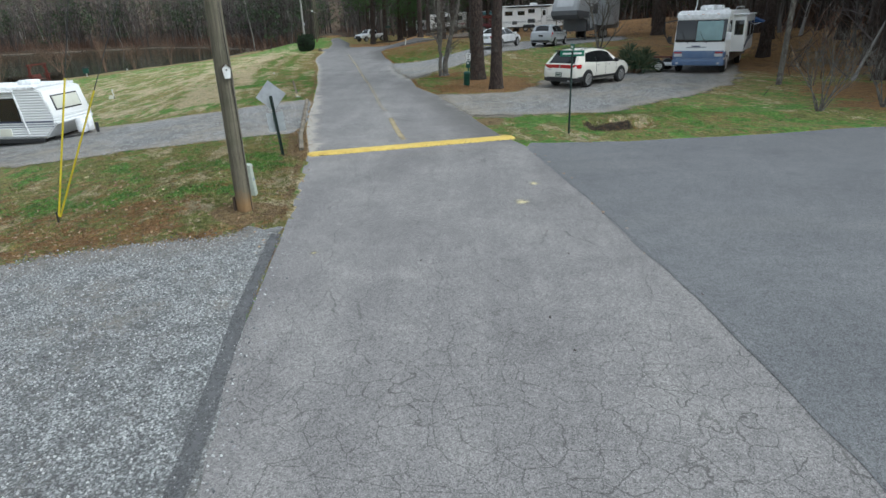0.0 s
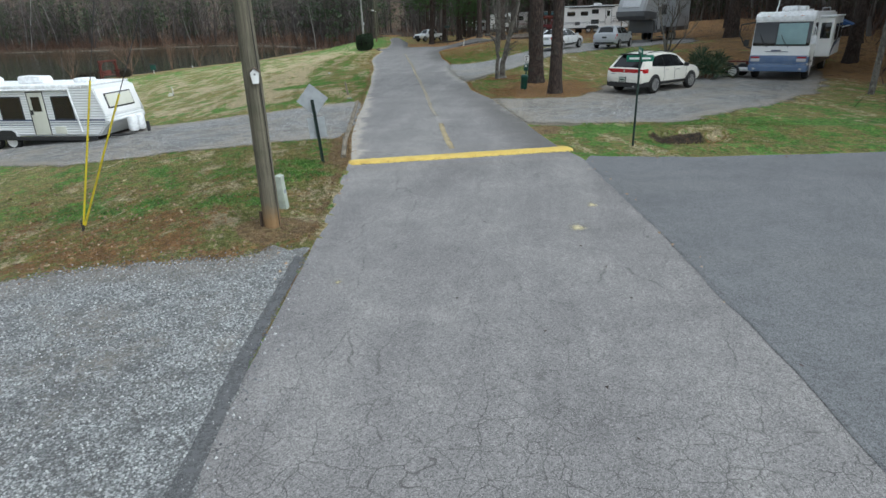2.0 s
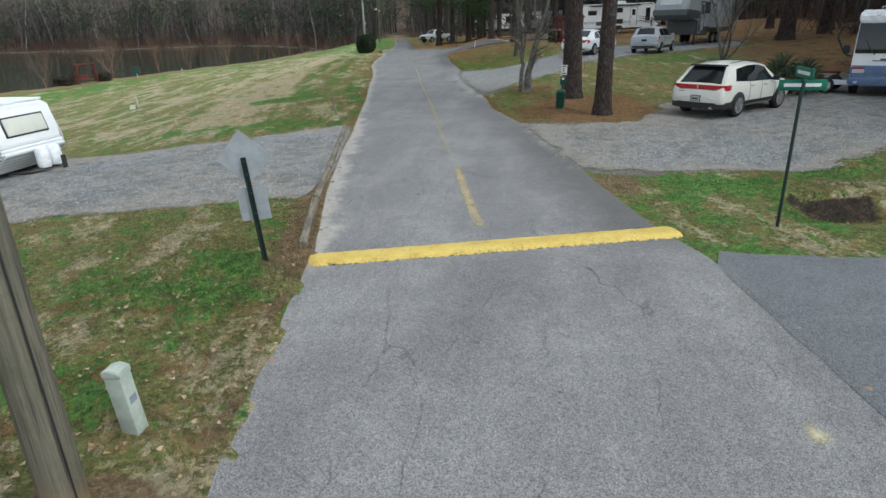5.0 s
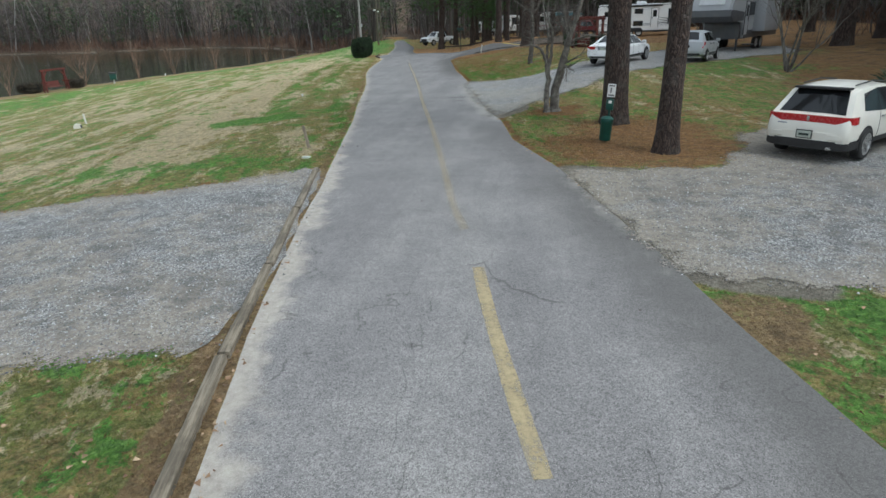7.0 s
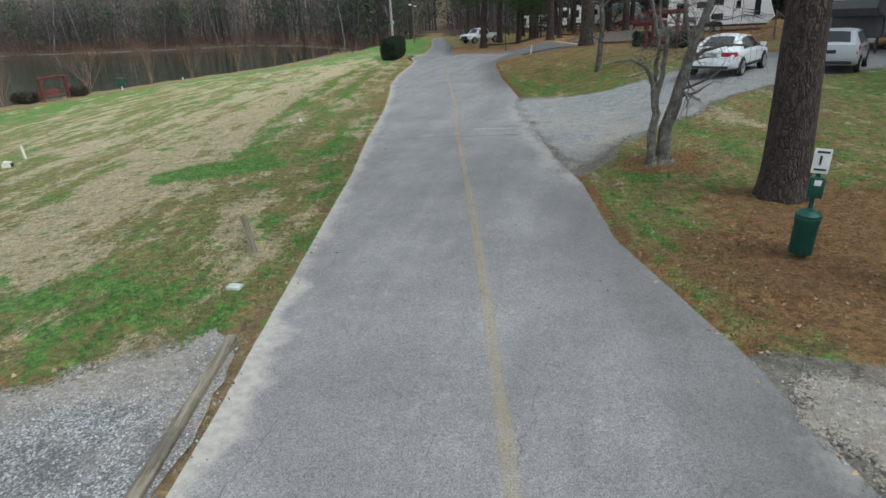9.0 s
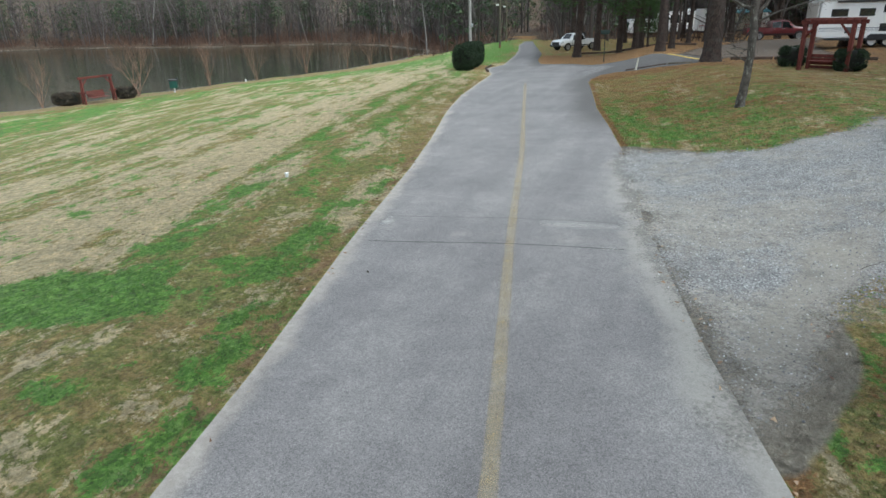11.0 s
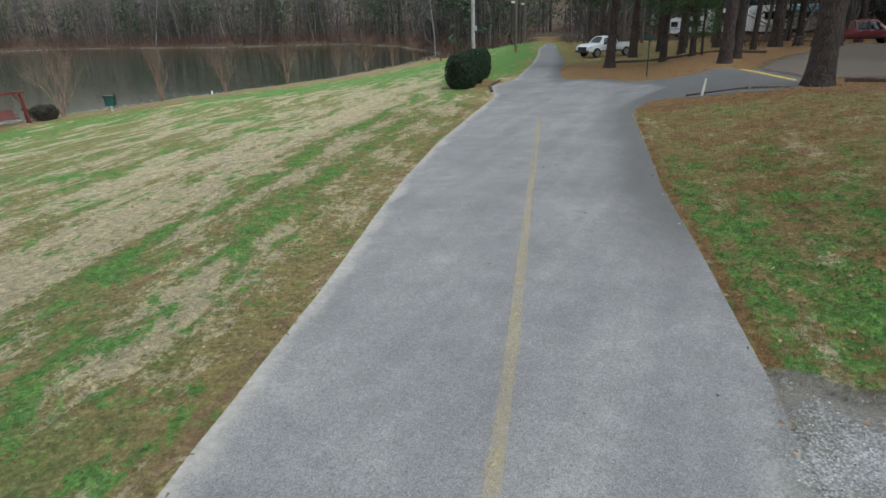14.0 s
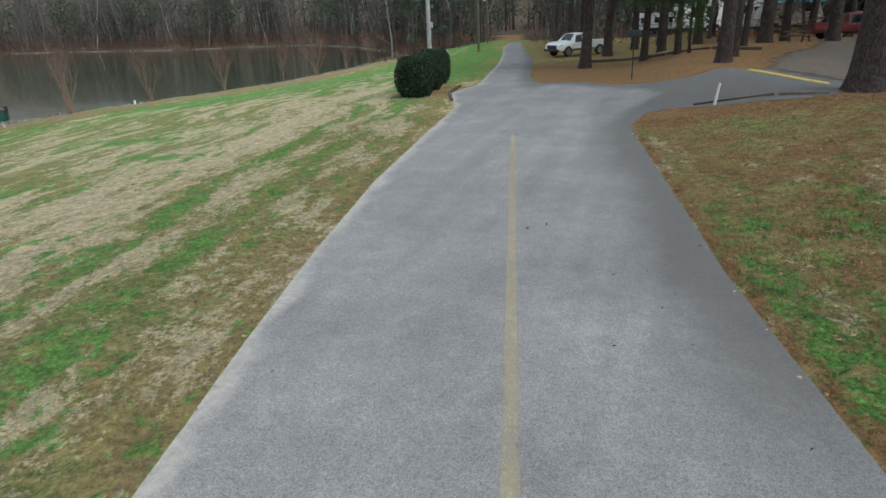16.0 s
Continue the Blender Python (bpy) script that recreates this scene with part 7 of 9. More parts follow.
# grey fifth-wheel, nose on to the drive
fw = thing("fifth_wheel_camper", "grey fifth-wheel camper with a raised rounded nose on the drive", "camper", heading(10.5, 60.15, -0.55, -0.835), "campers")
bm = bmesh.new()
prism(bm, ((-4.4, 0.75), (2.2, 0.75), (2.4, 1.75), (4.2, 1.75), (4.65, 2.05), (4.6, 2.7), (4.2, 3.35), (3.6, 3.7), (-4.2, 3.7), (-4.4, 3.5)), -1.2, 1.2, "y", 0.12)
part("body", bm, RV_GREY, fw, smooth=35)
bm = bmesh.new()
prism(bm, ((2.38, 1.72), (4.28, 1.72), (4.72, 2.05), (4.7, 2.4), (4.3, 2.45), (2.4, 2.3)), -1.22, 1.22, "y", 0.05)
part("nose_band", bm, RV_DARK, fw)
bm = bmesh.new()
box(bm, -0.02, 0.05, -0.75, 0.75, -0.3, 0.3, 0.04, Matrix.Translation((4.46, 0, 2.95)) @ Matrix.Rotation(radians(-27), 4, "Y"))
part("nose_window", bm, CLEAR_LAMP, fw, "pale reflective nose panel")
slab(fw, "front_bay", RV_DARK, 1.2, 2.6, -1.05, 1.05, 0.7, 1.75, bevel=0.03)
for s in (1, -1):
    for x in (-1.4, -0.5):
        wheel(fw, x, s * 1.19, 0.38, 0.22)
    slab(fw, "landing_leg", DARK_METAL, 2.3, 2.4, s * 0.9 - 0.05, s * 0.9 + 0.05, -0.02, 0.8)
    slab(fw, "lower_panel", RV_DARK, -4.3, 2.1, s * 1.19, s * 1.215, 0.75, 1.2, bevel=0.01)
    rv_window(fw, 0.7, 1.5, 1.2, 2.1, 2.8, s)
    rv_window(fw, -3.4, -2.4, 1.2, 1.9, 2.6, s)
rv_door(fw, 1.65, 2.25, 1.2, 0.95, 2.85, 1, RV_GREY)
slide = slab(fw, "slide_out", RV_GREY, -2.2, 0.6, 1.1, 1.9, 1.1, 3.2, bevel=0.04)
slab(fw, "stairs", DARK_METAL, 1.7, 2.2, 1.2, 1.75, 0.35, 0.42)
air_conditioner(fw, 0.5, 3.7)
air_conditioner(fw, -2.5, 3.7)

# white trailer behind the drives
wt, _, w2, _ = travel_trailer("long white travel trailer with dark windows behind a deck", heading(7.6, 84.4, 0.99, -0.1), 8.4, 2.44, 3.0, RV_WHITE, STRIPE_GREY, 0.5)
for a, b, z in ((-3.5, -2.6, 1.95), (-1.9, -1.1, 1.95), (-0.6, 0.15, 2.15), (-0.65, 0.2, 1.0)):
    rv_window(wt, a, b, w2, z, z + 0.42, -1)
rv_window(wt, 2.6, 3.0, w2, 1.25, 2.5, -1)
rv_door(wt, 1.0, 1.65, w2, 0.8, 2.6, -1, RV_WHITE)
slab(wt, "roof_edge", BLACK, -4.0, 3.3, -w2 - 0.02, -w2 + 0.02, 2.9, 2.96)
for k in range(3):
    bm = bmesh.new()
    tube(bm, ((1.75, -w2 - 0.004, 1.75 - 0.22 * k), (2.5, -w2 - 0.004, 1.62 - 0.22 * k), (3.55, -w2 - 0.004, 1.2 - 0.2 * k)), (0.01, 0.045, 0.01), 6)
    part("swoosh", bm, RV_DARK, wt)
slab(wt, "hatch", RV_DARK, -2.6, -2.0, -w2 - 0.02, -w2 + 0.01, 0.85, 1.25)
bm = bmesh.new()
tube(bm, ((-3.3, -w2 - 0.08, 2.85), (2.0, -w2 - 0.08, 2.85)), (0.06, 0.06), 10)
part("awning_roll", bm, BLACK, wt)
air_conditioner(wt, 0.0, 3.04)

# row of campers at the back of the dirt lot
back_a, _, wb_, _ = travel_trailer("white travel trailer with red trim and a teal awning", heading(-0.5, 122, 0.97, 0.2), 8.5, 2.44, 3.1, RV_WHITE, RED_LAMP, 0.5)
for a, b in ((-3.2, -2.3), (-1.3, -0.5), (2.3, 3.0)):
    rv_window(back_a, a, b, wb_, 1.8, 2.5, -1)
rv_door(back_a, 0.5, 1.2, wb_, 0.75, 2.6, -1, RV_WHITE)
bm = bmesh.new()
prism(bm, ((-wb_, 3.0), (-wb_ - 2.4, 2.6), (-wb_ - 2.4, 2.54), (-wb_, 2.92)), -1.0, 3.4, "x")
part("awning", bm, AWNING_TEAL, back_a, "teal fabric awning on two arms")
for x in (-0.9, 3.3):
    bm = bmesh.new()
    tube(bm, ((x, -wb_ - 2.35, 2.55), (x, -wb_ - 0.02, 1.2)), (0.03, 0.03), 6)
    part("awning_arm", bm, ROOF_WHITE, back_a)
back_b, *_ = travel_trailer("white travel trailer with large dark windows among the pines", heading(-5.7, 128, 0.9, 0.42), 8.0, 2.44, 3.0, RV_WHITE, STRIPE_GREY, 0.5)
for a, b in ((-3.0, -1.8), (-1.3, -0.1), (0.5, 1.6), (2.4, 3.0)):
    rv_window(back_b, a, b, 1.22, 1.6, 2.6, -1)
air_conditioner(back_b, 0, 3.04)
back_c, *_ = travel_trailer("small white camper with a green end among the pines", heading(-11.9, 139, 0.95, 0.3), 6.0, 2.3, 2.5, RV_WHITE, STRIPE_BLUE, 0.5)
for a, b in ((-2.3, -1.5), (-0.6, 0.4), (1.2, 1.9)):
    rv_window(back_c, a, b, 1.15, 1.4, 2.0, -1)
slab(back_c, "end_panel", DOG_GREEN, -3.04, -2.98, -1.0, 1.0, 0.9, 2.2)
back_d, *_ = travel_trailer("tall white fifth-wheel style camper behind the red pickup", heading(11.0, 113, 0.96, 0.28), 9.0, 2.44, 3.5, RV_WHITE, STRIPE_GREY, 0.6)
for a, b in ((-3.2, -2.2), (-0.5, 0.6), (2.0, 2.8)):
    rv_window(back_d, a, b, 1.22, 2.0, 2.7, -1)
slab(back_d, "slide_out", RV_WHITE, -2.0, 1.0, -1.9, -1.2, 1.0, 3.1, bevel=0.04)


# ---- road markings and edging ----
def ribbon_line(name, points, width, lift, material, label, wear, k=5):
    """A painted stripe along points, with a wear value for each."""
    pts = np.array(points, float)
    run = np.concatenate([[0], np.cumsum(np.hypot(*np.diff(pts, axis=0).T))])
    t = np.arange(0, run[-1], 0.12)
    x, y, wr = np.interp(t, run, pts[:, 0]), np.interp(t, run, pts[:, 1]), np.interp(t, run, wear)
    kernel = np.ones(2 * k + 1) / (2 * k + 1)
    x, y = (np.convolve(np.pad(c, k, mode="edge"), kernel, "valid") for c in (x, y))
    nx, ny = np.gradient(y), -np.gradient(x)
    ln = np.hypot(nx, ny)
    nx, ny = nx / ln, ny / ln
    off = width / 2 * (1 + 0.12 * wobble(x, y, 0.9))
    verts, attr = [], []
    for s in (-1, 0, 1):
        px, py = x + s * nx * off, y + s * ny * off
        verts.append(np.stack([px, py, height(px, py) + lift], -1))
        attr.append(wr + 0.22 * abs(s))
    n = len(x)
    faces = [(r * n + i, (r + 1) * n + i, (r + 1) * n + i + 1, r * n + i + 1) for r in (0, 1) for i in range(n - 1)]
    ob = raw(name, np.concatenate(verts), faces, material, label, "road marking", "structure")
    set_attr(ob, "wear", np.concatenate(attr))
    return ob


ribbon_line("road_line_start", ((-1.2, 19.35), (-1.6, 20.9), (-2.0, 22.6), (-2.3, 24.1)), 0.18, 0.016, LINE_YELLOW, "worn yellow centre line", (0.5, 0.4, 0.3, 0.55))
ribbon_line("road_line", ((-2.62, 25.4), (-3.05, 26.75), (-4.03, 31.1), (-5.57, 37.6), (-6.9, 42.9), (-8.61, 50.3), (-9.65, 54.4), (-13.36, 69.2)), 0.17, 0.016, LINE_YELLOW, "faded yellow centre line", (0.95, 0.88, 0.84, 0.78, 0.75, 0.75, 0.74, 0.74))
for name, x, y, r in (("paint_spot_1", 1.87, 12.84, 0.19), ("paint_spot_2", 2.2, 14.2, 0.15), ("paint_spot_3", -1.57, 10.28, 0.08)):
    a = np.linspace(0, 6.2832, 13)[:-1]
    rr = r * (1 + 0.15 * np.sin(a * 3 + x) + 0.12 * np.sin(a * 5))
    px, py = np.append(x + rr * np.cos(a), x), np.append(y + 1.3 * rr * np.sin(a), y)
    ob = raw(name, np.stack([px, py, height(px, py) + 0.0155], -1), [(i, (i + 1) % 12, 12) for i in range(12)], SPOT_YELLOW, "faded yellow paint spot on asphalt", "road marking", "structure")
    set_attr(ob, "wear", [1.5] * 12 + [0.1])


def speed_bump(label, x0, y0, x1, y1, width, tall, group):
    """A rounded bar of asphalt under thick paint, with a ragged, cracked foot."""
    n, m = 220, 14
    a, b = np.array((x0, y0)), np.array((x1, y1))
    way = (b - a) / np.linalg.norm(b - a)
    side = np.array((way[1], -way[0]))
    length = np.linalg.norm(b - a)
    verts = []
    for i in range(n + 1):
        k = i / n
        end = min(1.0, math.sqrt(max(0.0, 1 - (1 - min(k, 1 - k) * length / 0.16) ** 2))) if min(k, 1 - k) * length < 0.16 else 1.0
        for j in range(m + 1):
            u = j / m * 2 - 1
            edge = width / 2 * (0.55 + 0.45 * end) * (1 + 0.07 * noise.noise(Vector((k * 22, u * 1.5, 2))) + 0.06 * noise.noise(Vector((k * 75, u, 5))) + 0.04 * noise.noise(Vector((k * 190, u * 2, 9))))
            p = a + way * k * length + side * u * edge
            z = tall * end * (1 - abs(u) ** 4.5) + 0.008 * noise.noise(Vector((k * 60, u * 4, 8)))
            verts.append((p[0], p[1], height1(p[0], p[1]) + 0.008 + max(-0.004, z)))
    faces = [(i * (m + 1) + j, i * (m + 1) + j + 1, (i + 1) * (m + 1) + j + 1, (i + 1) * (m + 1) + j) for i in range(n) for j in range(m)]
    ob = raw("speed_bump", verts, faces, BUMP_YELLOW, label, "speed bump", "", True, group)
    set_attr(ob, "foot", [abs(j / m * 2 - 1) for i in range(n + 1) for j in range(m + 1)])
    return ob


speed_bump("bright yellow painted speed bump across the road", -3.68, 17.66, 2.03, 19.4, 0.5, 0.075, "speed bumps")
speed_bump("yellow painted speed bump at the side road", -6.02, 78.85, -4.0, 74.45, 0.2, 0.05, "speed bumps")


def timber(label, x0, y0, x1, y1, size=0.14, material=TIMBER, group="timbers along the pad", sink=0.04):
    """A squared landscape timber with worn edges and split ends."""
    length = math.hypot(x1 - x0, y1 - y0)
    z0, z1 = height1(x0, y0), height1(x1, y1)
    ob_m = Matrix.Translation(((x0 + x1) / 2, (y0 + y1) / 2, (z0 + z1) / 2 - sink)) @ Matrix.Rotation(math.atan2(y1 - y0, x1 - x0), 4, "Z") @ Matrix.Rotation(-math.atan2(z1 - z0, length), 4, "Y") @ Matrix.Rotation(math.pi / 2, 4, "Y")
    bm = bmesh.new()
    n, rings = 12, []
    for i in range(n + 1):
        zz = (i / n - 0.5) * length
        ring = []
        for u, v in ((-1, -1), (-0.8, -1.03), (0.8, -1.03), (1, -0.8), (1.02, 0.8), (0.8, 1), (-0.8, 1), (-1, 0.8)):
            w = 1 + 0.07 * noise.noise(Vector((u * 2 + x0, v * 2, zz * 1.7)))
            ring.append(bm.verts.new((-(u * size / 2 * w) - size / 2, v * size / 2 * w, zz)))
        rings.append(ring)
    for a, b in zip(rings, rings[1:]):
        for k in range(8):
            bm.faces.new((a[k], a[(k + 1) % 8], b[(k + 1) % 8], b[k]))
    bm.faces.new(rings[0])
    bm.faces.new(rings[-1][::-1])
    ob = new("landscape_timber", finish(bm, "landscape_timber", material, 40))
    ob.matrix_basis = ob_m
    return tagged(ob, label, "timber", group)


EDGE = ((-4.0, 18.2), (-4.78, 20.95), (-5.42, 23.55), (-6.16, 26.45), (-7.0, 29.85))
for (ax, ay), (bx, by) in zip(EDGE, EDGE[1:]):
    timber("weathered square timber edging the gravel pad", ax, ay + 0.03, bx, by - 0.03, 0.13)
for (ax, ay), (bx, by) in (((-17.9, 76.3), (-18.95, 79.0)), ((-18.95, 79.1), (-19.3, 81.6))):
    timber("dark timber edging the hedge bed", ax, ay, bx, by, 0.14, material=DARK_TIMBER, group="timbers by the hedge")
for (ax, ay), (bx, by) in (((-2.3, 74.1), (-0.1, 74.05)), ((0.0, 74.05), (2.3, 73.6)), ((2.4, 73.6), (4.8, 73.0)), ((-14.9, 95.5), (-12.19, 97.2)), ((-12.08, 97.2), (-9.5, 94.6)), ((-9.4, 94.5), (-7.0, 92.4)), ((-6.9, 92.3), (-4.3, 91.6))):
    timber("dark timber kerb along the campsite", ax, ay, bx, by, 0.2, material=DARK_TIMBER, group="timbers of the campsite")
timber("dark timber kerb along the campsite", -8.1, 73.2, -5.75, 72.75, 0.12, material=DARK_TIMBER, group="timbers of the campsite")
timber("pale timber kerb by the side road", -5.65, 72.7, -4.4, 72.1, 0.14, material=TIMBER, group="timbers of the campsite")

# ---- poles and signs ----
def round_pole(name, label, x, y, r, tall, material, lean=(0, 0), group="", category="utility pole", sides=16):
    ob = thing(name, label, category, pose(x, y, height1(x, y) - 0.15), group)
    bm = bmesh.new()
    hs = np.linspace(0, tall, 15)
    tube(bm, [(lean[0] * h, lean[1] * h, h) for h in hs], [r * (1 - 0.25 * h / tall) * (1 + 0.02 * math.sin(h * 3)) for h in hs], sides)
    part("shaft", bm, material, ob, smooth=60)
    return ob


upole = round_pole("utility_pole", "weathered grey wooden utility pole stained with clay at its foot", -3.46, 12.42, 0.15, 12.2, POLE_WOOD, (0.004, 0.0))
bm = bmesh.new()
tube(bm, ((0.165, -0.06, 0.1), (0.15, -0.06, 3.0), (0.0, -0.06, 11.0)), (0.007, 0.007, 0.007), 6)
part("ground_cable", bm, BLACK, upole)
bm = bmesh.new()
tube(bm, ((-0.17, -0.05, 0.1), (-0.165, -0.05, 0.42)), (0.035, 0.03), 8)
part("conduit", bm, DARK_TIMBER, upole)
bm = bmesh.new()
box(bm, -1.1, 1.1, -0.06, 0.06, 10.9, 11.05, 0.01)
part("crossarm", bm, POLE_WOOD, upole)

house = thing("birdhouse", "white pentagonal birdhouse with a round hole on the pole", "birdhouse", pose(-3.35, 12.31, 2.56, 0, 0, 24) @ Matrix.Scale(0.85, 4))
bm = bmesh.new()
prism(bm, ((-0.055, 0), (0.055, 0), (0.085, 0.2), (0.0, 0.28), (-0.085, 0.2)), -0.13, -0.0, "y", 0.006)
part("box", bm, WHITE, house)
bm = bmesh.new()
lathe(bm, [(0.018, -0.136), (0.018, -0.128)], 14, "y", (0, 0, 0.17))
part("entrance_hole", bm, BLACK, house)
for s in (1, -1):
    bm = bmesh.new()
    box(bm, 0, 0.13, -0.15, 0.01, -0.008, 0.008, 0, Matrix.Translation((0, 0, 0.292)) @ (Matrix.Rotation(radians(43), 4, "Y") if s > 0 else Matrix.Rotation(radians(137), 4, "Y")))
    part("roof_board", bm, DARK_TIMBER, house)
    
ped = thing("utility_pedestal", "pale green telephone pedestal beside the utility pole", "pedestal", pose(-3.67, 13.46, height1(-3.67, 13.46) - 0.05, 2, -3, 0) @ Matrix.Scale(0.84, 4))
bm = bmesh.new()
box(bm, -0.095, 0.095, -0.09, 0.09, 0, 0.76, 0.02)
part("cover", bm, PALE_GREEN, ped)
bm = bmesh.new()
prism(bm, ((-0.105, 0.76), (0.105, 0.76), (0.1, 0.82), (0.0, 0.85), (-0.1, 0.82)), -0.1, 0.1, "y", 0.01)
part("cap", bm, PALE_GREEN, ped)
slab(ped, "warning_label", STRIPE_GREY, 0.095, 0.1, -0.05, 0.05, 0.42, 0.5, bevel=0)

ax, ay = -7.5, 12.68
az = height1(ax, ay)
for top, grp in ((12.0, 0), (7.0, 1)):
    g = thing("guy_wire", "steel guy wire with a yellow plastic guard by the pole", "guy wire", pose(ax, ay, az - 0.02), "guy wires")
    end = Vector((-3.46 - ax + 0.004 * top, 12.42 - ay, top - az))
    d = end.normalized()
    bm = bmesh.new()
    tube(bm, (Vector((0, 0, 0)), end), (0.008, 0.008), 5)
    part("wire", bm, DARK_METAL, g)
    bm = bmesh.new()
    tube(bm, (d * 0.18, d * 1.6, d * 3.0), (0.019, 0.018, 0.017), 8)
    part("guard", bm, GUARD_YELLOW, g, "yellow plastic guard")
    if grp == 0:
        bm = bmesh.new()
        tube(bm, ((0, 0, -0.1), (0.02, 0, 0.25)), (0.014, 0.014), 6)
        part("anchor_rod", bm, DARK_METAL, g)


def u_post(bm, tall, w=0.06):
    """A flanged steel sign post."""
    prism(bm, ((-w / 2, 0), (-w / 2 + 0.012, 0), (-w / 4, 0.03), (w / 4, 0.03), (w / 2 - 0.012, 0), (w / 2, 0), (w / 3, 0.045), (-w / 3, 0.045)), 0, tall, "z")


sx, sy = -4.29, 17.5
sign = thing("road_sign", "grey back of a diamond road sign on a dark green post", "road sign", pose(sx, sy, height1(sx, sy) - 0.1, -2, -4.5, 12))
bm = bmesh.new()
u_post(bm, 1.7, 0.08)
part("post", bm, SIGN_POST_GREEN, sign)
bm = bmesh.new()
box(bm, -0.28, 0.28, 0.05, 0.054, -0.28, 0.28, 0.0, Matrix.Translation((0, 0, 1.7)) @ Matrix.Rotation(radians(45), 4, "Y"))
part("diamond_plate", bm, GALVANISED, sign, "bare metal back of a diamond plate")
slab(sign, "lower_plate", GALVANISED, -0.22, 0.22, 0.05, 0.054, 0.76, 1.26, bevel=0, label="bare metal back of a small plate")
for z in (1.45, 1.64, 1.17, 0.86):
    slab(sign, "bolt", DARK_METAL, -0.012, 0.012, -0.02, 0.06, z - 0.012, z + 0.012, bevel=0)

sx, sy = 3.67, 19.83
street = thing("street_sign", "green street name blades crossed on a thin dark post", "street sign", pose(sx, sy, height1(sx, sy) - 0.1, 0, 0.5, 0))
bm = bmesh.new()
tube(bm, ((0, 0, 0), (0, 0, 2.45)), (0.028, 0.028), 8)
part("post", bm, SIGN_POST_GREEN, street)
blade = slab(street, "name_blade", SIGN_GREEN, -0.34, 0.34, -0.012, 0.012, 2.3, 2.46, bevel=0.005)
for k, (a, b) in enumerate(((-0.27, -0.02), (0.04, 0.26))):
    slab(blade, "lettering_bar", WHITE, a, b, -0.016, 0.016, 2.355, 2.405, bevel=0)
blade = slab(street, "cross_blade", SIGN_GREEN, -0.012, 0.012, -0.34, 0.34, 2.48, 2.64, bevel=0.005)
slab(blade, "lettering_bar", WHITE, -0.016, 0.016, -0.24, 0.24, 2.535, 2.585, bevel=0)

sx, sy = -10.9, 84.1
far_sign = thing("sign_post", "thin dark sign post with a small green blade by the pines", "sign post", pose(sx, sy, height1(sx, sy) - 0.1))
bm = bmesh.new()
tube(bm, ((0, 0, 0), (0, 0, 2.3)), (0.03, 0.03), 8)
part("post", bm, SIGN_POST_GREEN, far_sign)
slab(far_sign, "blade", SIGN_POST_GREEN, -0.35, 0.35, -0.015, 0.015, 2.15, 2.45)

# waste bag station in front of the pine
sx, sy = 0.36, 33.68
dog = thing("waste_station", "green pet waste station with bin, dispenser and white sign", "waste station", pose(sx, sy, height1(sx, sy) - 0.05, 0, 3, -12))
bm = bmesh.new()
box(bm, -0.03, 0.03, -0.03, 0.03, 0, 1.62, 0.006)
part("post", bm, DOG_GREEN, dog)
bm = bmesh.new()
lathe(bm, [(0.15, 0.12), (0.16, 0.14), (0.165, 0.6), (0.175, 0.62), (0.175, 0.68), (0.16, 0.7)], 20, "z", (-0.02, -0.2, 0))
part("bin", bm, DOG_GREEN, dog)
bm = bmesh.new()
lathe(bm, [(0.18, 0.7), (0.18, 0.73), (0.12, 0.78), (0.02, 0.79)], 20, "z", (-0.02, -0.2, 0))
part("lid", bm, DOG_GREEN, dog)
slab(dog, "bag_dispenser", DOG_GREEN, -0.1, 0.1, -0.14, -0.03, 0.95, 1.25, bevel=0.02)
slab(dog, "dispenser_slot", WHITE, -0.04, 0.05, -0.15, -0.135, 1.14, 1.22, bevel=0.005)
plate = slab(dog, "sign_plate", WHITE, -0.11, 0.11, -0.045, -0.03, 1.3, 1.66, bevel=0.004)
slab(plate, "figure", BLACK, -0.03, 0.0, -0.05, -0.044, 1.42, 1.56, bevel=0)
slab(plate, "lettering_bar", BLACK, -0.08, 0.08, -0.05, -0.044, 1.34, 1.37, bevel=0)
slab(plate, "lettering_bar", BLACK, -0.08, 0.08, -0.05, -0.044, 1.595, 1.625, bevel=0)


def shore_bin(x, y):
    ob = thing("waste_bin", "dark green covered waste bin on a white post by the lake", "waste bin", pose(x, y, height1(x, y) - 0.05, 0, 0, 30))
    slab(ob, "post", WHITE, -0.06, 0.06, -0.06, 0.06, 0, 0.8)
    bm = bmesh.new()
    box(bm, -0.32, 0.32, -0.28, 0.28, 0.45, 1.05, 0.03)
    part("body", bm, DOG_GREEN, ob)
    bm = bmesh.new()
    prism(bm, ((-0.42, 1.05), (0.42, 1.05), (0.36, 1.16), (-0.36, 1.22)), -0.36, 0.36, "y", 0.02)
    part("lid", bm, DARK_METAL, ob, "dark metal lid")
    slab(ob, "bag_dispenser", BLACK, 0.3, 0.42, -0.12, 0.12, 1.0, 1.35, bevel=0.02)


shore_bin(-47.9, 77.0)

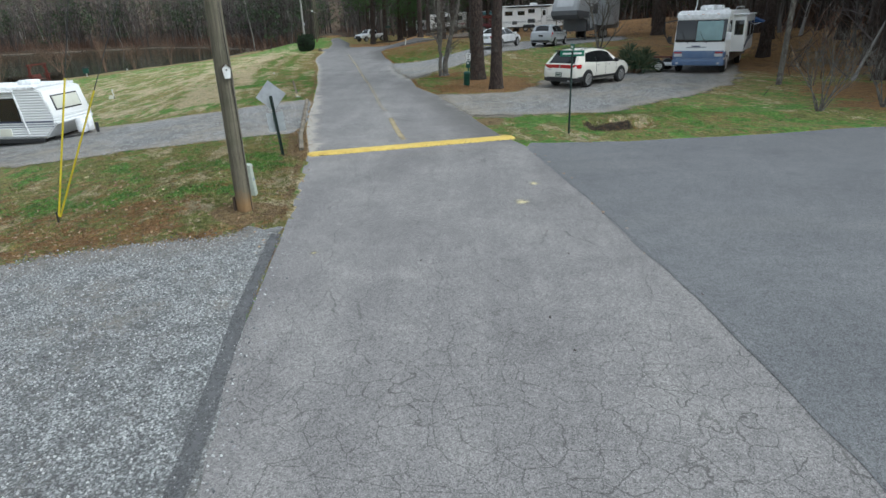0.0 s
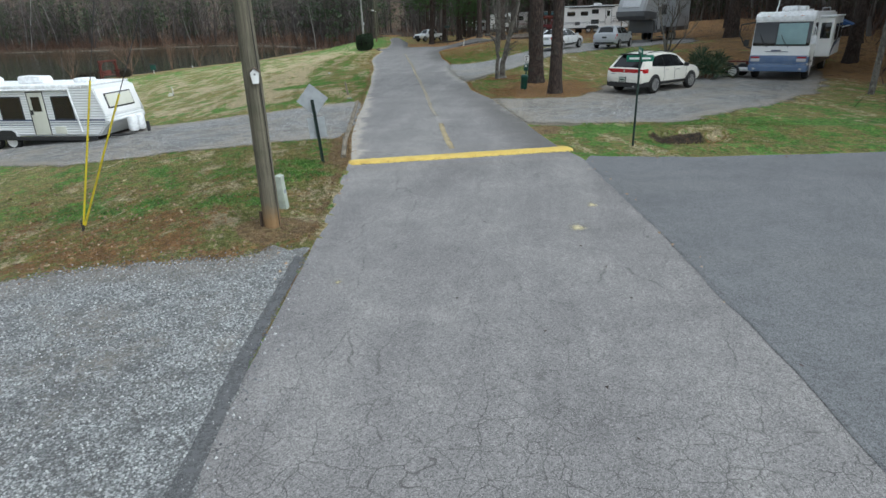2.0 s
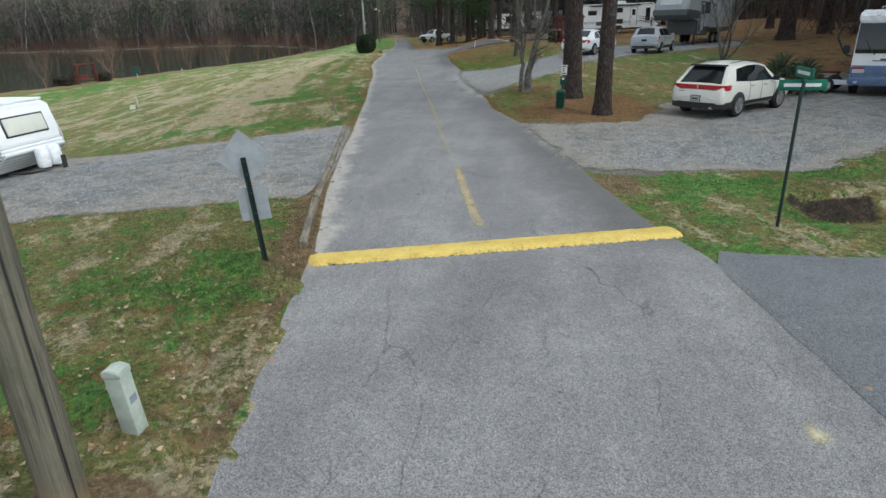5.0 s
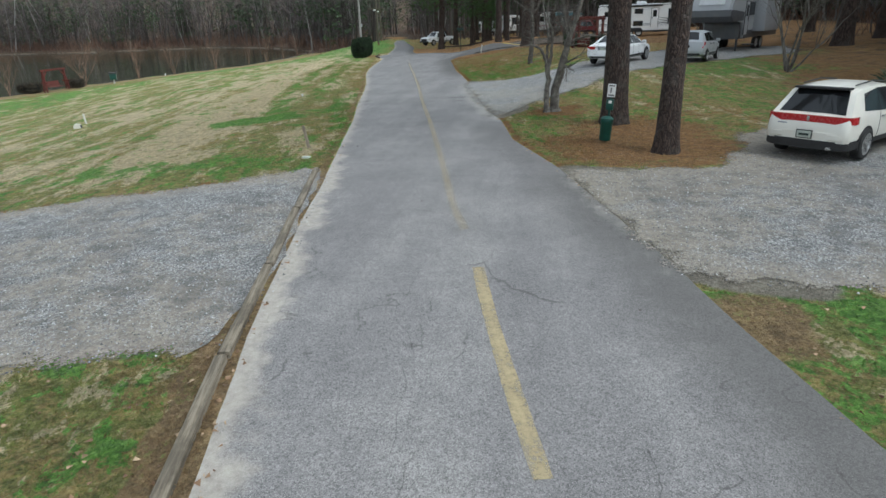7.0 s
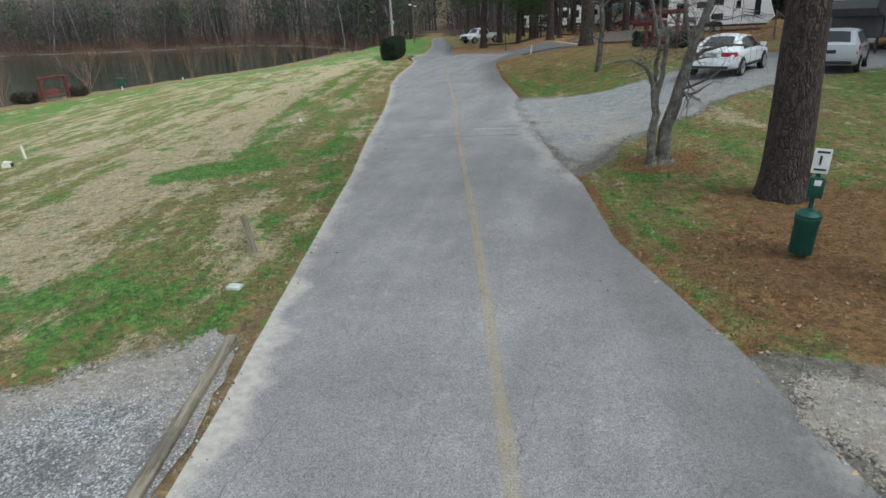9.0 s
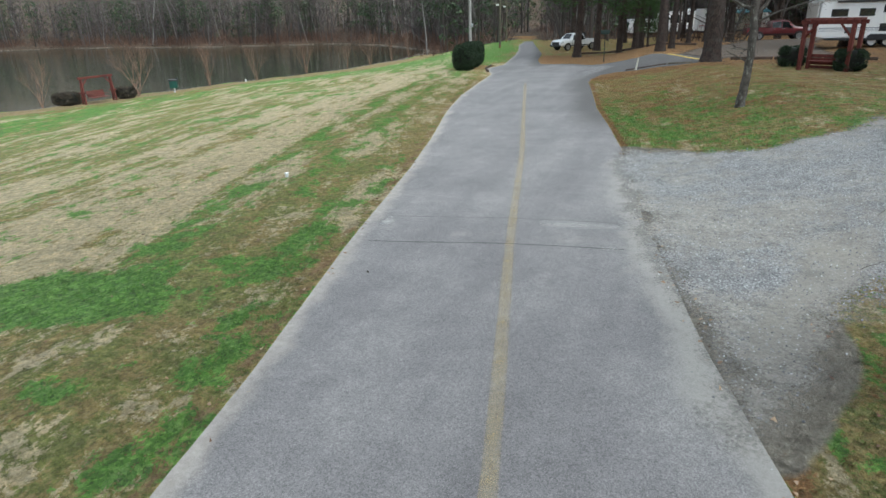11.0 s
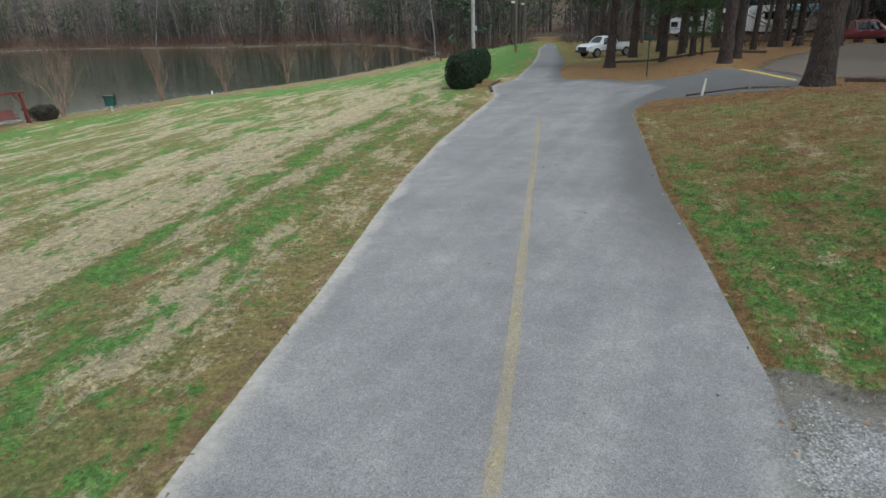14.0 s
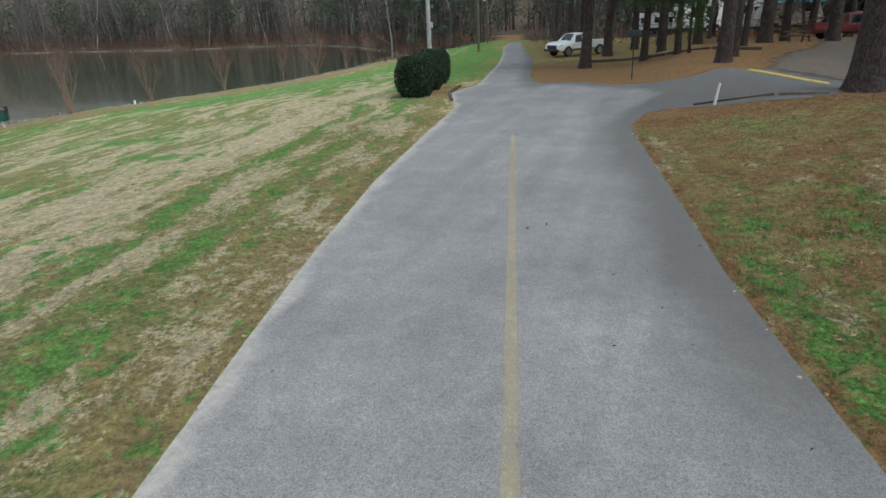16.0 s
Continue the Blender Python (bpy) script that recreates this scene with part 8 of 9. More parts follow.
for i, (x, y, t, r) in enumerate(((-49.5, 88.9, 0.75, 0.09),)):
    p = round_pole("shore_post", "short white post on the lake bank", x, y, r, t, WHITE, (0.02, 0), "", "post", 10)
round_pole("marker_post", "leaning white plastic marker post at the side road", -7.5, 72.75, 0.052, 0.85, CREAM, (0.14, 0.05), "", "post", 10)
lamp = round_pole("utility_pole", "tall pale wooden pole with a small lamp behind the hedges", -22.1, 84.6, 0.13, 9.7, CONCRETE, (0.0, 0.0), "road poles")
slab(lamp, "meter_box", GALVANISED, 0.1, 0.24, -0.08, 0.08, 3.1, 3.4)
for x, y, t in ((-27.2, 110.5, 10), (-31.4, 128, 10.5)):
    p = round_pole("utility_pole", "wooden utility pole with a crossarm beside the road", x, y, 0.14, t, POLE_WOOD, (0, 0), "road poles")
    slab(p, "crossarm", POLE_WOOD, -1.2, 1.2, -0.06, 0.06, 5.2, 5.35)
    slab(p, "lamp_head", WHITE, -0.5, -0.15, -0.15, 0.15, 5.0, 5.2, bevel=0.04)
round_pole("wooden_pole", "slim grey wooden pole leaning beside the motorhome site", 14.1, 29.9, 0.12, 6.0, GREY_BARK, (0.03, 0.0), "", "pole", 10)
stake = thing("wooden_stake", "short weathered wooden stake in the grass", "stake", pose(-8.3, 32.7, height1(-8.3, 32.7) - 0.1, -6, -9, 20))
bm = bmesh.new()
prism(bm, ((-0.05, 0), (0.05, 0), (0.05, 0.72), (0.02, 0.78), (-0.045, 0.74)), -0.04, 0.04, "y", 0.008)
part("post", bm, TIMBER, stake)
cap = thing("pipe_cap", "small white capped pipe in the lawn", "pipe", pose(-13.85, 46.1, height1(-13.85, 46.1) - 0.05) @ Matrix.Scale(0.6, 4), "pipes in the lawn")
bm = bmesh.new()
lathe(bm, [(0.07, 0), (0.07, 0.2), (0.095, 0.2), (0.095, 0.27), (0.06, 0.29)], 14, "z")
part("pipe", bm, WHITE, cap)
cap2 = thing("pipe_cap", "pale green cover plate in the grass", "pipe", pose(-7.85, 31.3, height1(-7.85, 31.3) - 0.04), "pipes in the lawn")
slab(cap2, "cover", PALE_GREEN, -0.11, 0.11, -0.08, 0.08, 0, 0.08)
hook = thing("hookup_pipe", "white water pipe standing beside a lawn cap", "pipe", pose(-24.5, 43.4, height1(-24.5, 43.4) - 0.05, 0, -6, 0) @ Matrix.Scale(0.75, 4), "pipes in the lawn")
bm = bmesh.new()
tube(bm, ((0, 0, 0), (0, 0, 0.75)), (0.06, 0.06), 10)
part("pipe", bm, CREAM, hook)
meter = thing("meter_box", "small white and dark box lying on the lawn", "box", pose(-23.8, 41.95, height1(-23.8, 41.95) - 0.02, 0, 0, 25) @ Matrix.Scale(0.7, 4), "pipes in the lawn")
bm = bmesh.new()
prism(bm, ((-0.25, 0), (0.25, 0), (0.2, 0.3), (-0.1, 0.36), (-0.25, 0.2)), -0.14, 0.14, "y", 0.03)
part("casing", bm, CREAM, meter)
slab(meter, "face", BLACK, 0.2, 0.26, -0.12, 0.12, 0.03, 0.25)

# ---- garden things ----
def clipped_shrub(name, label, x, y, rx, ry, tall, material, leaves, size, seed, group, square=0.5):
    """A clipped shrub: a dense shell of small leaves over a dark core and short stems."""
    rng = np.random.default_rng(seed)
    ob = thing(name, label, "shrub", pose(x, y, height1(x, y) - 0.03), group)
    n = leaves
    v = rng.normal(size=(n, 3))
    v /= np.linalg.norm(v, axis=1, keepdims=True)
    v = np.sign(v) * np.abs(v) ** square
    v /= np.maximum(np.max(np.abs(v), axis=1, keepdims=True), np.linalg.norm(v, axis=1, keepdims=True) * 0.8)
    shell = rng.uniform(0.86, 1.02, (n, 1)) * (1 + 0.06 * np.sin(v[:, :1] * 7 + seed) * np.cos(v[:, 1:2] * 6))
    c = v * shell * np.array((rx, ry, tall / 2)) + np.array((0, 0, tall / 2 + 0.04))
    crown = soup("crown", flakes(c, size, rng), material, "", "", parent=ob)
    bm = bmesh.new()
    bmesh.ops.create_icosphere(bm, subdivisions=3, radius=1)
    for w in bm.verts:
        q = Vector([math.copysign(abs(a) ** square, a) for a in w.co])
        q /= max(max(abs(a) for a in q), q.length * 0.8)
        w.co = Vector((q.x * rx * 0.84, q.y * ry * 0.84, q.z * tall * 0.42 + tall / 2 + 0.05))
    part("inner_growth", bm, SHRUB_CORE, ob)
    bm = bmesh.new()
    for k in range(5):
        a = k * 1.3
        tube(bm, ((0.1 * math.cos(a), 0.1 * math.sin(a), 0), (rx * 0.5 * math.cos(a), ry * 0.5 * math.sin(a), tall * 0.4)), (0.035, 0.02), 5)
    part("stem", bm, GREY_BARK, ob)
    return ob


for i, (x, y, r, t) in enumerate(((-20.22, 77.75, 0.78, 1.76), (-20.58, 80.2, 0.74, 1.78), (-21.25, 83.0, 0.76, 1.8))):
    clipped_shrub("hedge_shrub", "clipped dark green rounded evergreen by the road", x, y, r, r, t, HEDGE_LEAF, 9000, 0.05, 70 + i, "hedge by the road", 0.72)
clipped_shrub("hedge_shrub", "low square brown-green hedge beside the lake swing", -50.2, 68.0, 1.0, 0.75, 0.95, DARK_TWIG, 5000, 0.06, 81, "hedges by the swing", 0.5)
clipped_shrub("hedge_shrub", "round thin brown shrub beside the lake swing", -49.0, 72.6, 0.75, 0.7, 0.95, DARK_TWIG, 2500, 0.06, 82, "hedges by the swing", 0.9)
for i, (x, y) in enumerate(((0.3, 69.4), (2.3, 66.6))):
    clipped_shrub("hedge_shrub", "square clipped dark hedge beside the red arbor", x, y, 0.62, 0.55, 0.95, HEDGE_LEAF, 4000, 0.045, 84 + i, "hedges by the arbor", 0.45)


def yucca(x, y, count, reach, seed):
    rng = np.random.default_rng(seed)
    ob = thing("yucca", "big spiky dark green yucca clump beside the SUV", "shrub", pose(x, y, height1(x, y) - 0.05), "yuccas")
    tris = []
    for cx, cy, cz in ((0, 0, 0.55), (0.55, 0.3, 0.75), (-0.5, 0.35, 0.6), (0.15, -0.45, 0.4), (-0.2, 0.6, 0.95), (0.6, -0.2, 0.35)):
        a = rng.uniform(0, 6.28, count)
        e = rng.uniform(-0.35, 1.45, count)
        w = np.stack([np.cos(a) * np.cos(e), np.sin(a) * np.cos(e), np.sin(e)], -1)
        p0 = np.array((cx, cy, cz)) + w * 0.05
        p1 = p0 + w * reach * rng.uniform(0.5, 0.7, (count, 1))
        p2 = p1 + (w + np.array((0, 0, -0.35))) * reach * 0.4
        tris += [ribbons(p0, p1, 0.05, 0.045, rng), ribbons(p1, p2, 0.045, 0.004, rng)]
    soup("leaves", np.concatenate(tris), YUCCA_LEAF, "", "", kind="stuff", parent=ob)
    bm = bmesh.new()
    for cx, cy, cz in ((0, 0, 0.55), (0.55, 0.3, 0.75), (-0.5, 0.35, 0.6), (0.15, -0.45, 0.4), (-0.2, 0.6, 0.95)):
        tube(bm, ((cx * 0.4, cy * 0.4, 0), (cx, cy, cz)), (0.09, 0.08), 7)
    part("stem", bm, TAN_BARK, ob)


yucca(9.35, 36.3, 120, 0.75, 5)

# lake swing: two posts with braces, a beam and a hanging bench
def lake_swing():
    a, b = Vector((-48.9, 68.4, 0)), Vector((-48.9, 71.4, 0))
    mid = (a + b) / 2
    ob = thing("garden_swing", "red wooden swing frame with a hanging bench facing the lake", "swing", pose(mid.x, mid.y, height1(mid.x, mid.y) - 0.08, 0, 0, 90))
    for s in (1, -1):
        for k, d in ((1, 0.1), (-1, -0.1)):
            bm = bmesh.new()
            tube(bm, ((s * 1.45, d * 1.6, 0), (s * 1.35, d * 0.4, 2.05)), (0.075, 0.07), 4)
            part("post", bm, RED_WOOD, ob)
        bm = bmesh.new()
        tube(bm, ((s * 1.36, 0, 1.45), (s * 0.85, 0, 2.0)), (0.055, 0.055), 4)
        part("brace", bm, RED_WOOD, ob)
        slab(ob, "tie_board", RED_WOOD, s * 1.4 - 0.03, s * 1.4 + 0.03, -0.4, 0.4, 0.9, 1.02)
        bm = bmesh.new()
        tube(bm, ((s * 0.72, 0.0, 2.0), (s * 0.75, 0.1, 0.55)), (0.012, 0.012), 5)
        part("chain", bm, DARK_METAL, ob)
    slab(ob, "beam", RED_WOOD, -1.6, 1.6, -0.07, 0.07, 2.02, 2.18)
    bench = slab(ob, "seat", RED_WOOD, -0.8, 0.8, -0.22, 0.28, 0.5, 0.55)
    for k in range(5):
        bm = bmesh.new()
        box(bm, -0.8, 0.8, -0.012, 0.012, 0.05 + 0.1 * k, 0.13 + 0.1 * k, 0.0, Matrix.Translation((0, 0.27, 0.52)) @ Matrix.Rotation(radians(-14), 4, "X"))
        part("back_slat", bm, RED_WOOD, bench)
    for s in (1, -1):
        slab(bench, "arm", RED_WOOD, s * 0.78 - 0.04, s * 0.78 + 0.04, -0.22, 0.3, 0.74, 0.78)


lake_swing()


# red arbor with a seat at the end of the timber kerb
def arbor():
    ob = thing("arbor", "red wooden arbor with a low fence panel on the lawn's edge", "arbor", pose(1.5, 67.1, height1(1.5, 67.1) - 0.08, 0, 0, -35))
    for x in (-1.05, 1.05):
        for y in (-0.4, 0.4):
            slab(ob, "post", RED_WOOD, x - 0.08, x + 0.08, y - 0.08, y + 0.08, 0, 2.15)
    for y in (-0.4, 0.4):
        slab(ob, "beam", RED_WOOD, -1.25, 1.25, y - 0.05, y + 0.05, 2.1, 2.27)
    for k in range(7):
        x = -1.05 + 0.35 * k
        slab(ob, "rafter", RED_WOOD, x - 0.03, x + 0.03, -0.55, 0.55, 2.27, 2.37)
    for k in range(4):
        slab(ob, "fence_board", RED_WOOD, -1.0, 1.0, 0.4, 0.44, 0.1 + 0.17 * k, 0.24 + 0.17 * k)
    for s in (1, -1):
        bm = bmesh.new()
        tube(bm, ((s * 1.0, -0.4, 1.55), (s * 0.5, -0.4, 2.12)), (0.05, 0.05), 4)
        part("brace", bm, RED_WOOD, ob)
    slab(ob, "seat", RED_WOOD, -0.9, 0.9, 0.0, 0.38, 0.42, 0.47)


arbor()


def picnic_table(x, y, turn, label):
    ob = thing("picnic_table", label, "table", pose(x, y, height1(x, y), 0, 0, turn), "picnic tables")
    for k in range(5):
        slab(ob, "top_board", DARK_TIMBER, -0.9, 0.9, -0.37 + 0.15 * k, -0.24 + 0.15 * k, 0.72, 0.76)
    for s in (1, -1):
        slab(ob, "bench", DARK_TIMBER, -0.9, 0.9, s * 0.72 - 0.13, s * 0.72 + 0.13, 0.42, 0.46)
        for t in (1, -1):
            bm = bmesh.new()
            tube(bm, ((s * 0.65, t * 0.75, 0), (s * 0.65, t * 0.25, 0.72)), (0.05, 0.05), 4)
            part("leg", bm, DARK_TIMBER, ob)
        slab(ob, "cross_bar", DARK_TIMBER, s * 0.65 - 0.04, s * 0.65 + 0.04, -0.8, 0.8, 0.36, 0.42)


picnic_table(-39.5, 120, 20, "dark wooden picnic table near the end of the lake")
picnic_table(-1.2, 101.5, 10, "dark wooden picnic table by the campers")
picnic_table(-5.0, 108, 30, "dark wooden picnic table by the campers")

# tyre, dolly and wood beside the motorhome
dolly = thing("tow_dolly", "low white tow dolly with black wheels beside the motorhome", "trailer", pose(11.0, 36.9, height1(11.0, 36.9) + 0.02, 0, 0, -35))
slab(dolly, "deck", ROOF_WHITE, -0.9, 0.9, -0.55, 0.55, 0.32, 0.42, bevel=0.03)
for s in (1, -1):
    wheel(dolly, 0.0, s * 0.75, 0.3, 0.2, 5, WHITE)
    slab(dolly, "ramp", ROOF_WHITE, -1.3, -0.5, s * 0.42 - 0.14, s * 0.42 + 0.14, 0.2, 0.3)
bm = bmesh.new()
tube(bm, ((0.9, 0, 0.38), (2.1, 0, 0.34)), (0.05, 0.05), 6)
part("tow_bar", bm, DARK_METAL, dolly)
spare = thing("spare_tyre", "black tyre standing on the tow dolly", "tyre", pose(10.55, 37.3, height1(10.55, 37.3) + 0.44, 0, 0, 60))
bm = bmesh.new()
rings = lathe(bm, [(0.17, -0.1), (0.3, -0.11), (0.34, -0.05), (0.34, 0.05), (0.3, 0.11), (0.17, 0.1)], 24, "z", (0, 0, 0.1))
part("tread", bm, RUBBER, spare)
board = thing("plank_table", "small brown wooden bench behind the tow dolly", "bench", pose(11.4, 38.6, height1(11.4, 38.6), 0, 0, -30))
slab(board, "top", RED_WOOD, -0.6, 0.6, -0.2, 0.2, 0.6, 0.66)
for x in (-0.5, 0.5):
    slab(board, "leg", RED_WOOD, x - 0.04, x + 0.04, -0.16, 0.16, 0, 0.6)

# wooden stairs and rail by the fifth-wheel
stair = thing("wooden_steps", "yellowed wooden steps with a rail beside the fifth-wheel", "steps", pose(10.2, 71.5, height1(10.2, 71.5) - 0.05, 0, 0, 40))
for k in range(4):
    slab(stair, "tread", TIMBER, -0.5, 0.5, 0.28 * k, 0.28 * k + 0.26, 0.18 * (k + 1), 0.18 * (k + 1) + 0.04)
for x in (-0.52, 0.52):
    for y in (0.02, 1.1):
        slab(stair, "post", TIMBER, x - 0.045, x + 0.045, y - 0.045, y + 0.045, 0, 1.2 + 0.6 * y)
    bm = bmesh.new()
    tube(bm, ((x, 0.0, 1.15), (x, 1.15, 1.85)), (0.04, 0.04), 4)
    part("rail", bm, TIMBER, stair)

# stones along the lake edge, the seam and joint lines of the road
def joint_line(name, label, points, width, material, lift=0.0145, wear=0.1, ease=5):
    ob = ribbon_line(name, points, width, lift, material, label, [wear] * len(points), ease)
    return ob


PATCH_DARK = line_material("dark_joint", (0.075, 0.073, 0.07))
PATCH_PALE = line_material("pale_scrape", (0.5, 0.49, 0.46))
FILLET = line_material("fillet_asphalt", (0.125, 0.126, 0.13))
joint_line("apron_seam", "dark ragged seam between old and new asphalt", ((4.3, -6), (4.14, 5.3), (3.72, 9.1), (3.08, 13.45), (2.4, 17.6)), 0.035, PATCH_DARK, 0.021, 1.15)
joint_line("pad_seam", "dark asphalt fillet along the gravel pad", ((-0.2, -3), (-1.3, 5.1), (-1.92, 8.0), (-2.2, 9.6), (-2.5, 11.4)), 0.19, FILLET, 0.03, 0.22)
def wandering_crack(name, x0, y0, x1, y1, width, seed, wear=0.85):
    """A thin crack that wanders from one end to the other."""
    rng = random.Random(seed)
    n = max(6, int(math.hypot(x1 - x0, y1 - y0) / 0.18))
    pts, off = [], 0.0
    for i in range(n + 1):
        k = i / n
        off = off * 0.9 + rng.gauss(0, 0.075)
        pts.append((x0 + (x1 - x0) * k + off, y0 + (y1 - y0) * k + rng.gauss(0, 0.02)))
    return joint_line(name, "thin wandering crack in the old asphalt", pts, width, PATCH_DARK, 0.0142, wear, 1)


for i, (x0, y0, x1, y1, w) in enumerate(((-1.15, 6.4, -1.5, 15.2, 0.014), (0.7, 8.4, 0.4, 11.6, 0.012), (0.65, 5.6, 0.75, 8.2, 0.014), (1.35, 8.4, 1.05, 10.0, 0.012), (-2.6, 19.6, -3.2, 24, 0.01), (-0.4, 5.3, 1.2, 5.1, 0.014), (0.1, 6.9, 1.6, 7.0, 0.012))):
    wandering_crack("road_crack_%d" % (i + 1), x0, y0, x1, y1, w, 300 + i)
joint_line("cross_joint_1", "cracked cross joint in the road", ((-9.5, 42.15), (-8.4, 42.4), (-6.93, 42.8), (-4.8, 43.1)), 0.04, PATCH_DARK, wear=0.52)
joint_line("cross_joint_2", "faint cross joint in the road", ((-9.75, 43.6), (-7.2, 44.2), (-5.0, 44.5)), 0.03, PATCH_DARK, wear=0.7)
joint_line("scrape_1", "pale scraped band on the road", ((-9.8, 43.3), (-9.15, 43.35)), 0.5, PATCH_PALE, 0.0135, 0.6)
joint_line("scrape_2", "pale scraped band on the road", ((-6.8, 44.05), (-5.0, 44.28)), 0.34, PATCH_PALE, 0.0135, 0.7)
joint_line("scrape_3", "pale scraped band on the road", ((-5.5, 43.0), (-4.8, 43.12)), 0.2, PATCH_PALE, 0.0136, 0.7)


# ---- grass, leaves and stones ----
def lawn_blades():
    """Short grass near the road, in the ground's own colours."""
    rng = np.random.default_rng(7)
    out = []
    for n, x0, x1, y0, y1 in ((420000, -21, 0, 10.5, 72), (190000, -10, 9, 17, 72), (60000, 4, 13, 20, 34), (60000, -14, -2, 10.8, 21)):
        x, y = rng.uniform(x0, x1, n), rng.uniform(y0, y1, n)
        dl, dr = left_edge(y) - x, x - right_edge(y)
        ok = ((dl > 0.05) & (dl < 9)) | ((dr > 0.05) & (dr < 8))
        for poly in (ASPHALT, BRANCH, PAD_NEAR, PAD_BACK, DRIVE_FRONT, DRIVE_BACK):
            ok &= polygon_distance(x, y, poly) > 0.12
        ok &= rng.uniform(0, 1, n) < np.where(dl > 0, np.exp(-dl / 7), np.exp(-dr / 7))
        out.append(np.stack([x[ok], y[ok]], -1))
    p = np.concatenate(out)
    x, y = p[:, 0], p[:, 1]
    marks = ground_marks(x, y)
    tall = rng.uniform(0.02, 0.055, len(x)) * (1 + 0.5 * np.clip(marks["lush"], 0, 1))
    z = height(x, y) - 0.008
    a, w = rng.uniform(0, 6.28, len(x)), rng.uniform(0.008, 0.016, len(x))
    c, s = np.cos(a), np.sin(a)
    tip = rng.normal(0, 0.6, (len(x), 2)) * tall[:, None]
    v = np.stack([np.stack([x - c * w, y - s * w, z], -1), np.stack([x + c * w, y + s * w, z], -1), np.stack([x + tip[:, 0], y + tip[:, 1], z + tall], -1)], 1)
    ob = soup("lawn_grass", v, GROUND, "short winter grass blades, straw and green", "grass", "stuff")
    for key, values in marks.items():
        set_attr(ob, key, np.repeat(values, 3))
    set_attr(ob, "left", np.repeat(np.where(x < left_edge(y), x - left_edge(y), right_edge(y) - x - 50), 3))
    set_attr(ob, "right", np.repeat(x - right_edge(y), 3))


def fallen_leaves():
    rng = np.random.default_rng(17)
    n = 150000
    x, y = rng.uniform(-16, 16, n), np.where(rng.uniform(0, 1, n) < 0.35, rng.uniform(10.5, 22, n), rng.uniform(9.5, 80, n))
    m = ground_marks(x, y)
    dl, dr = left_edge(y) - x, x - right_edge(y)
    ok = (np.maximum(dl, dr) > -0.15) & (rng.uniform(0, 1, n) < np.clip(m["needles"] * 0.42 + 0.03, 0, 0.4))
    for poly in (ASPHALT, BRANCH, PAD_NEAR, PAD_BACK, DRIVE_FRONT, DRIVE_BACK):
        ok &= polygon_distance(x, y, poly) > -0.25
    x, y = x[ok], y[ok]
    c = np.stack([x, y, height(x, y) + 0.022], -1)
    mat = leaf_material("dead_leaf", (0.1, 0.055, 0.03), (0.24, 0.14, 0.075), (0.36, 0.24, 0.14), (0.4, 0.29, 0.18), (0.16, 0.075, 0.04))
    soup("fallen_leaves", flakes(c, 0.035, rng, 0.25), mat, "scattered brown fallen leaves", "leaves", "stuff")


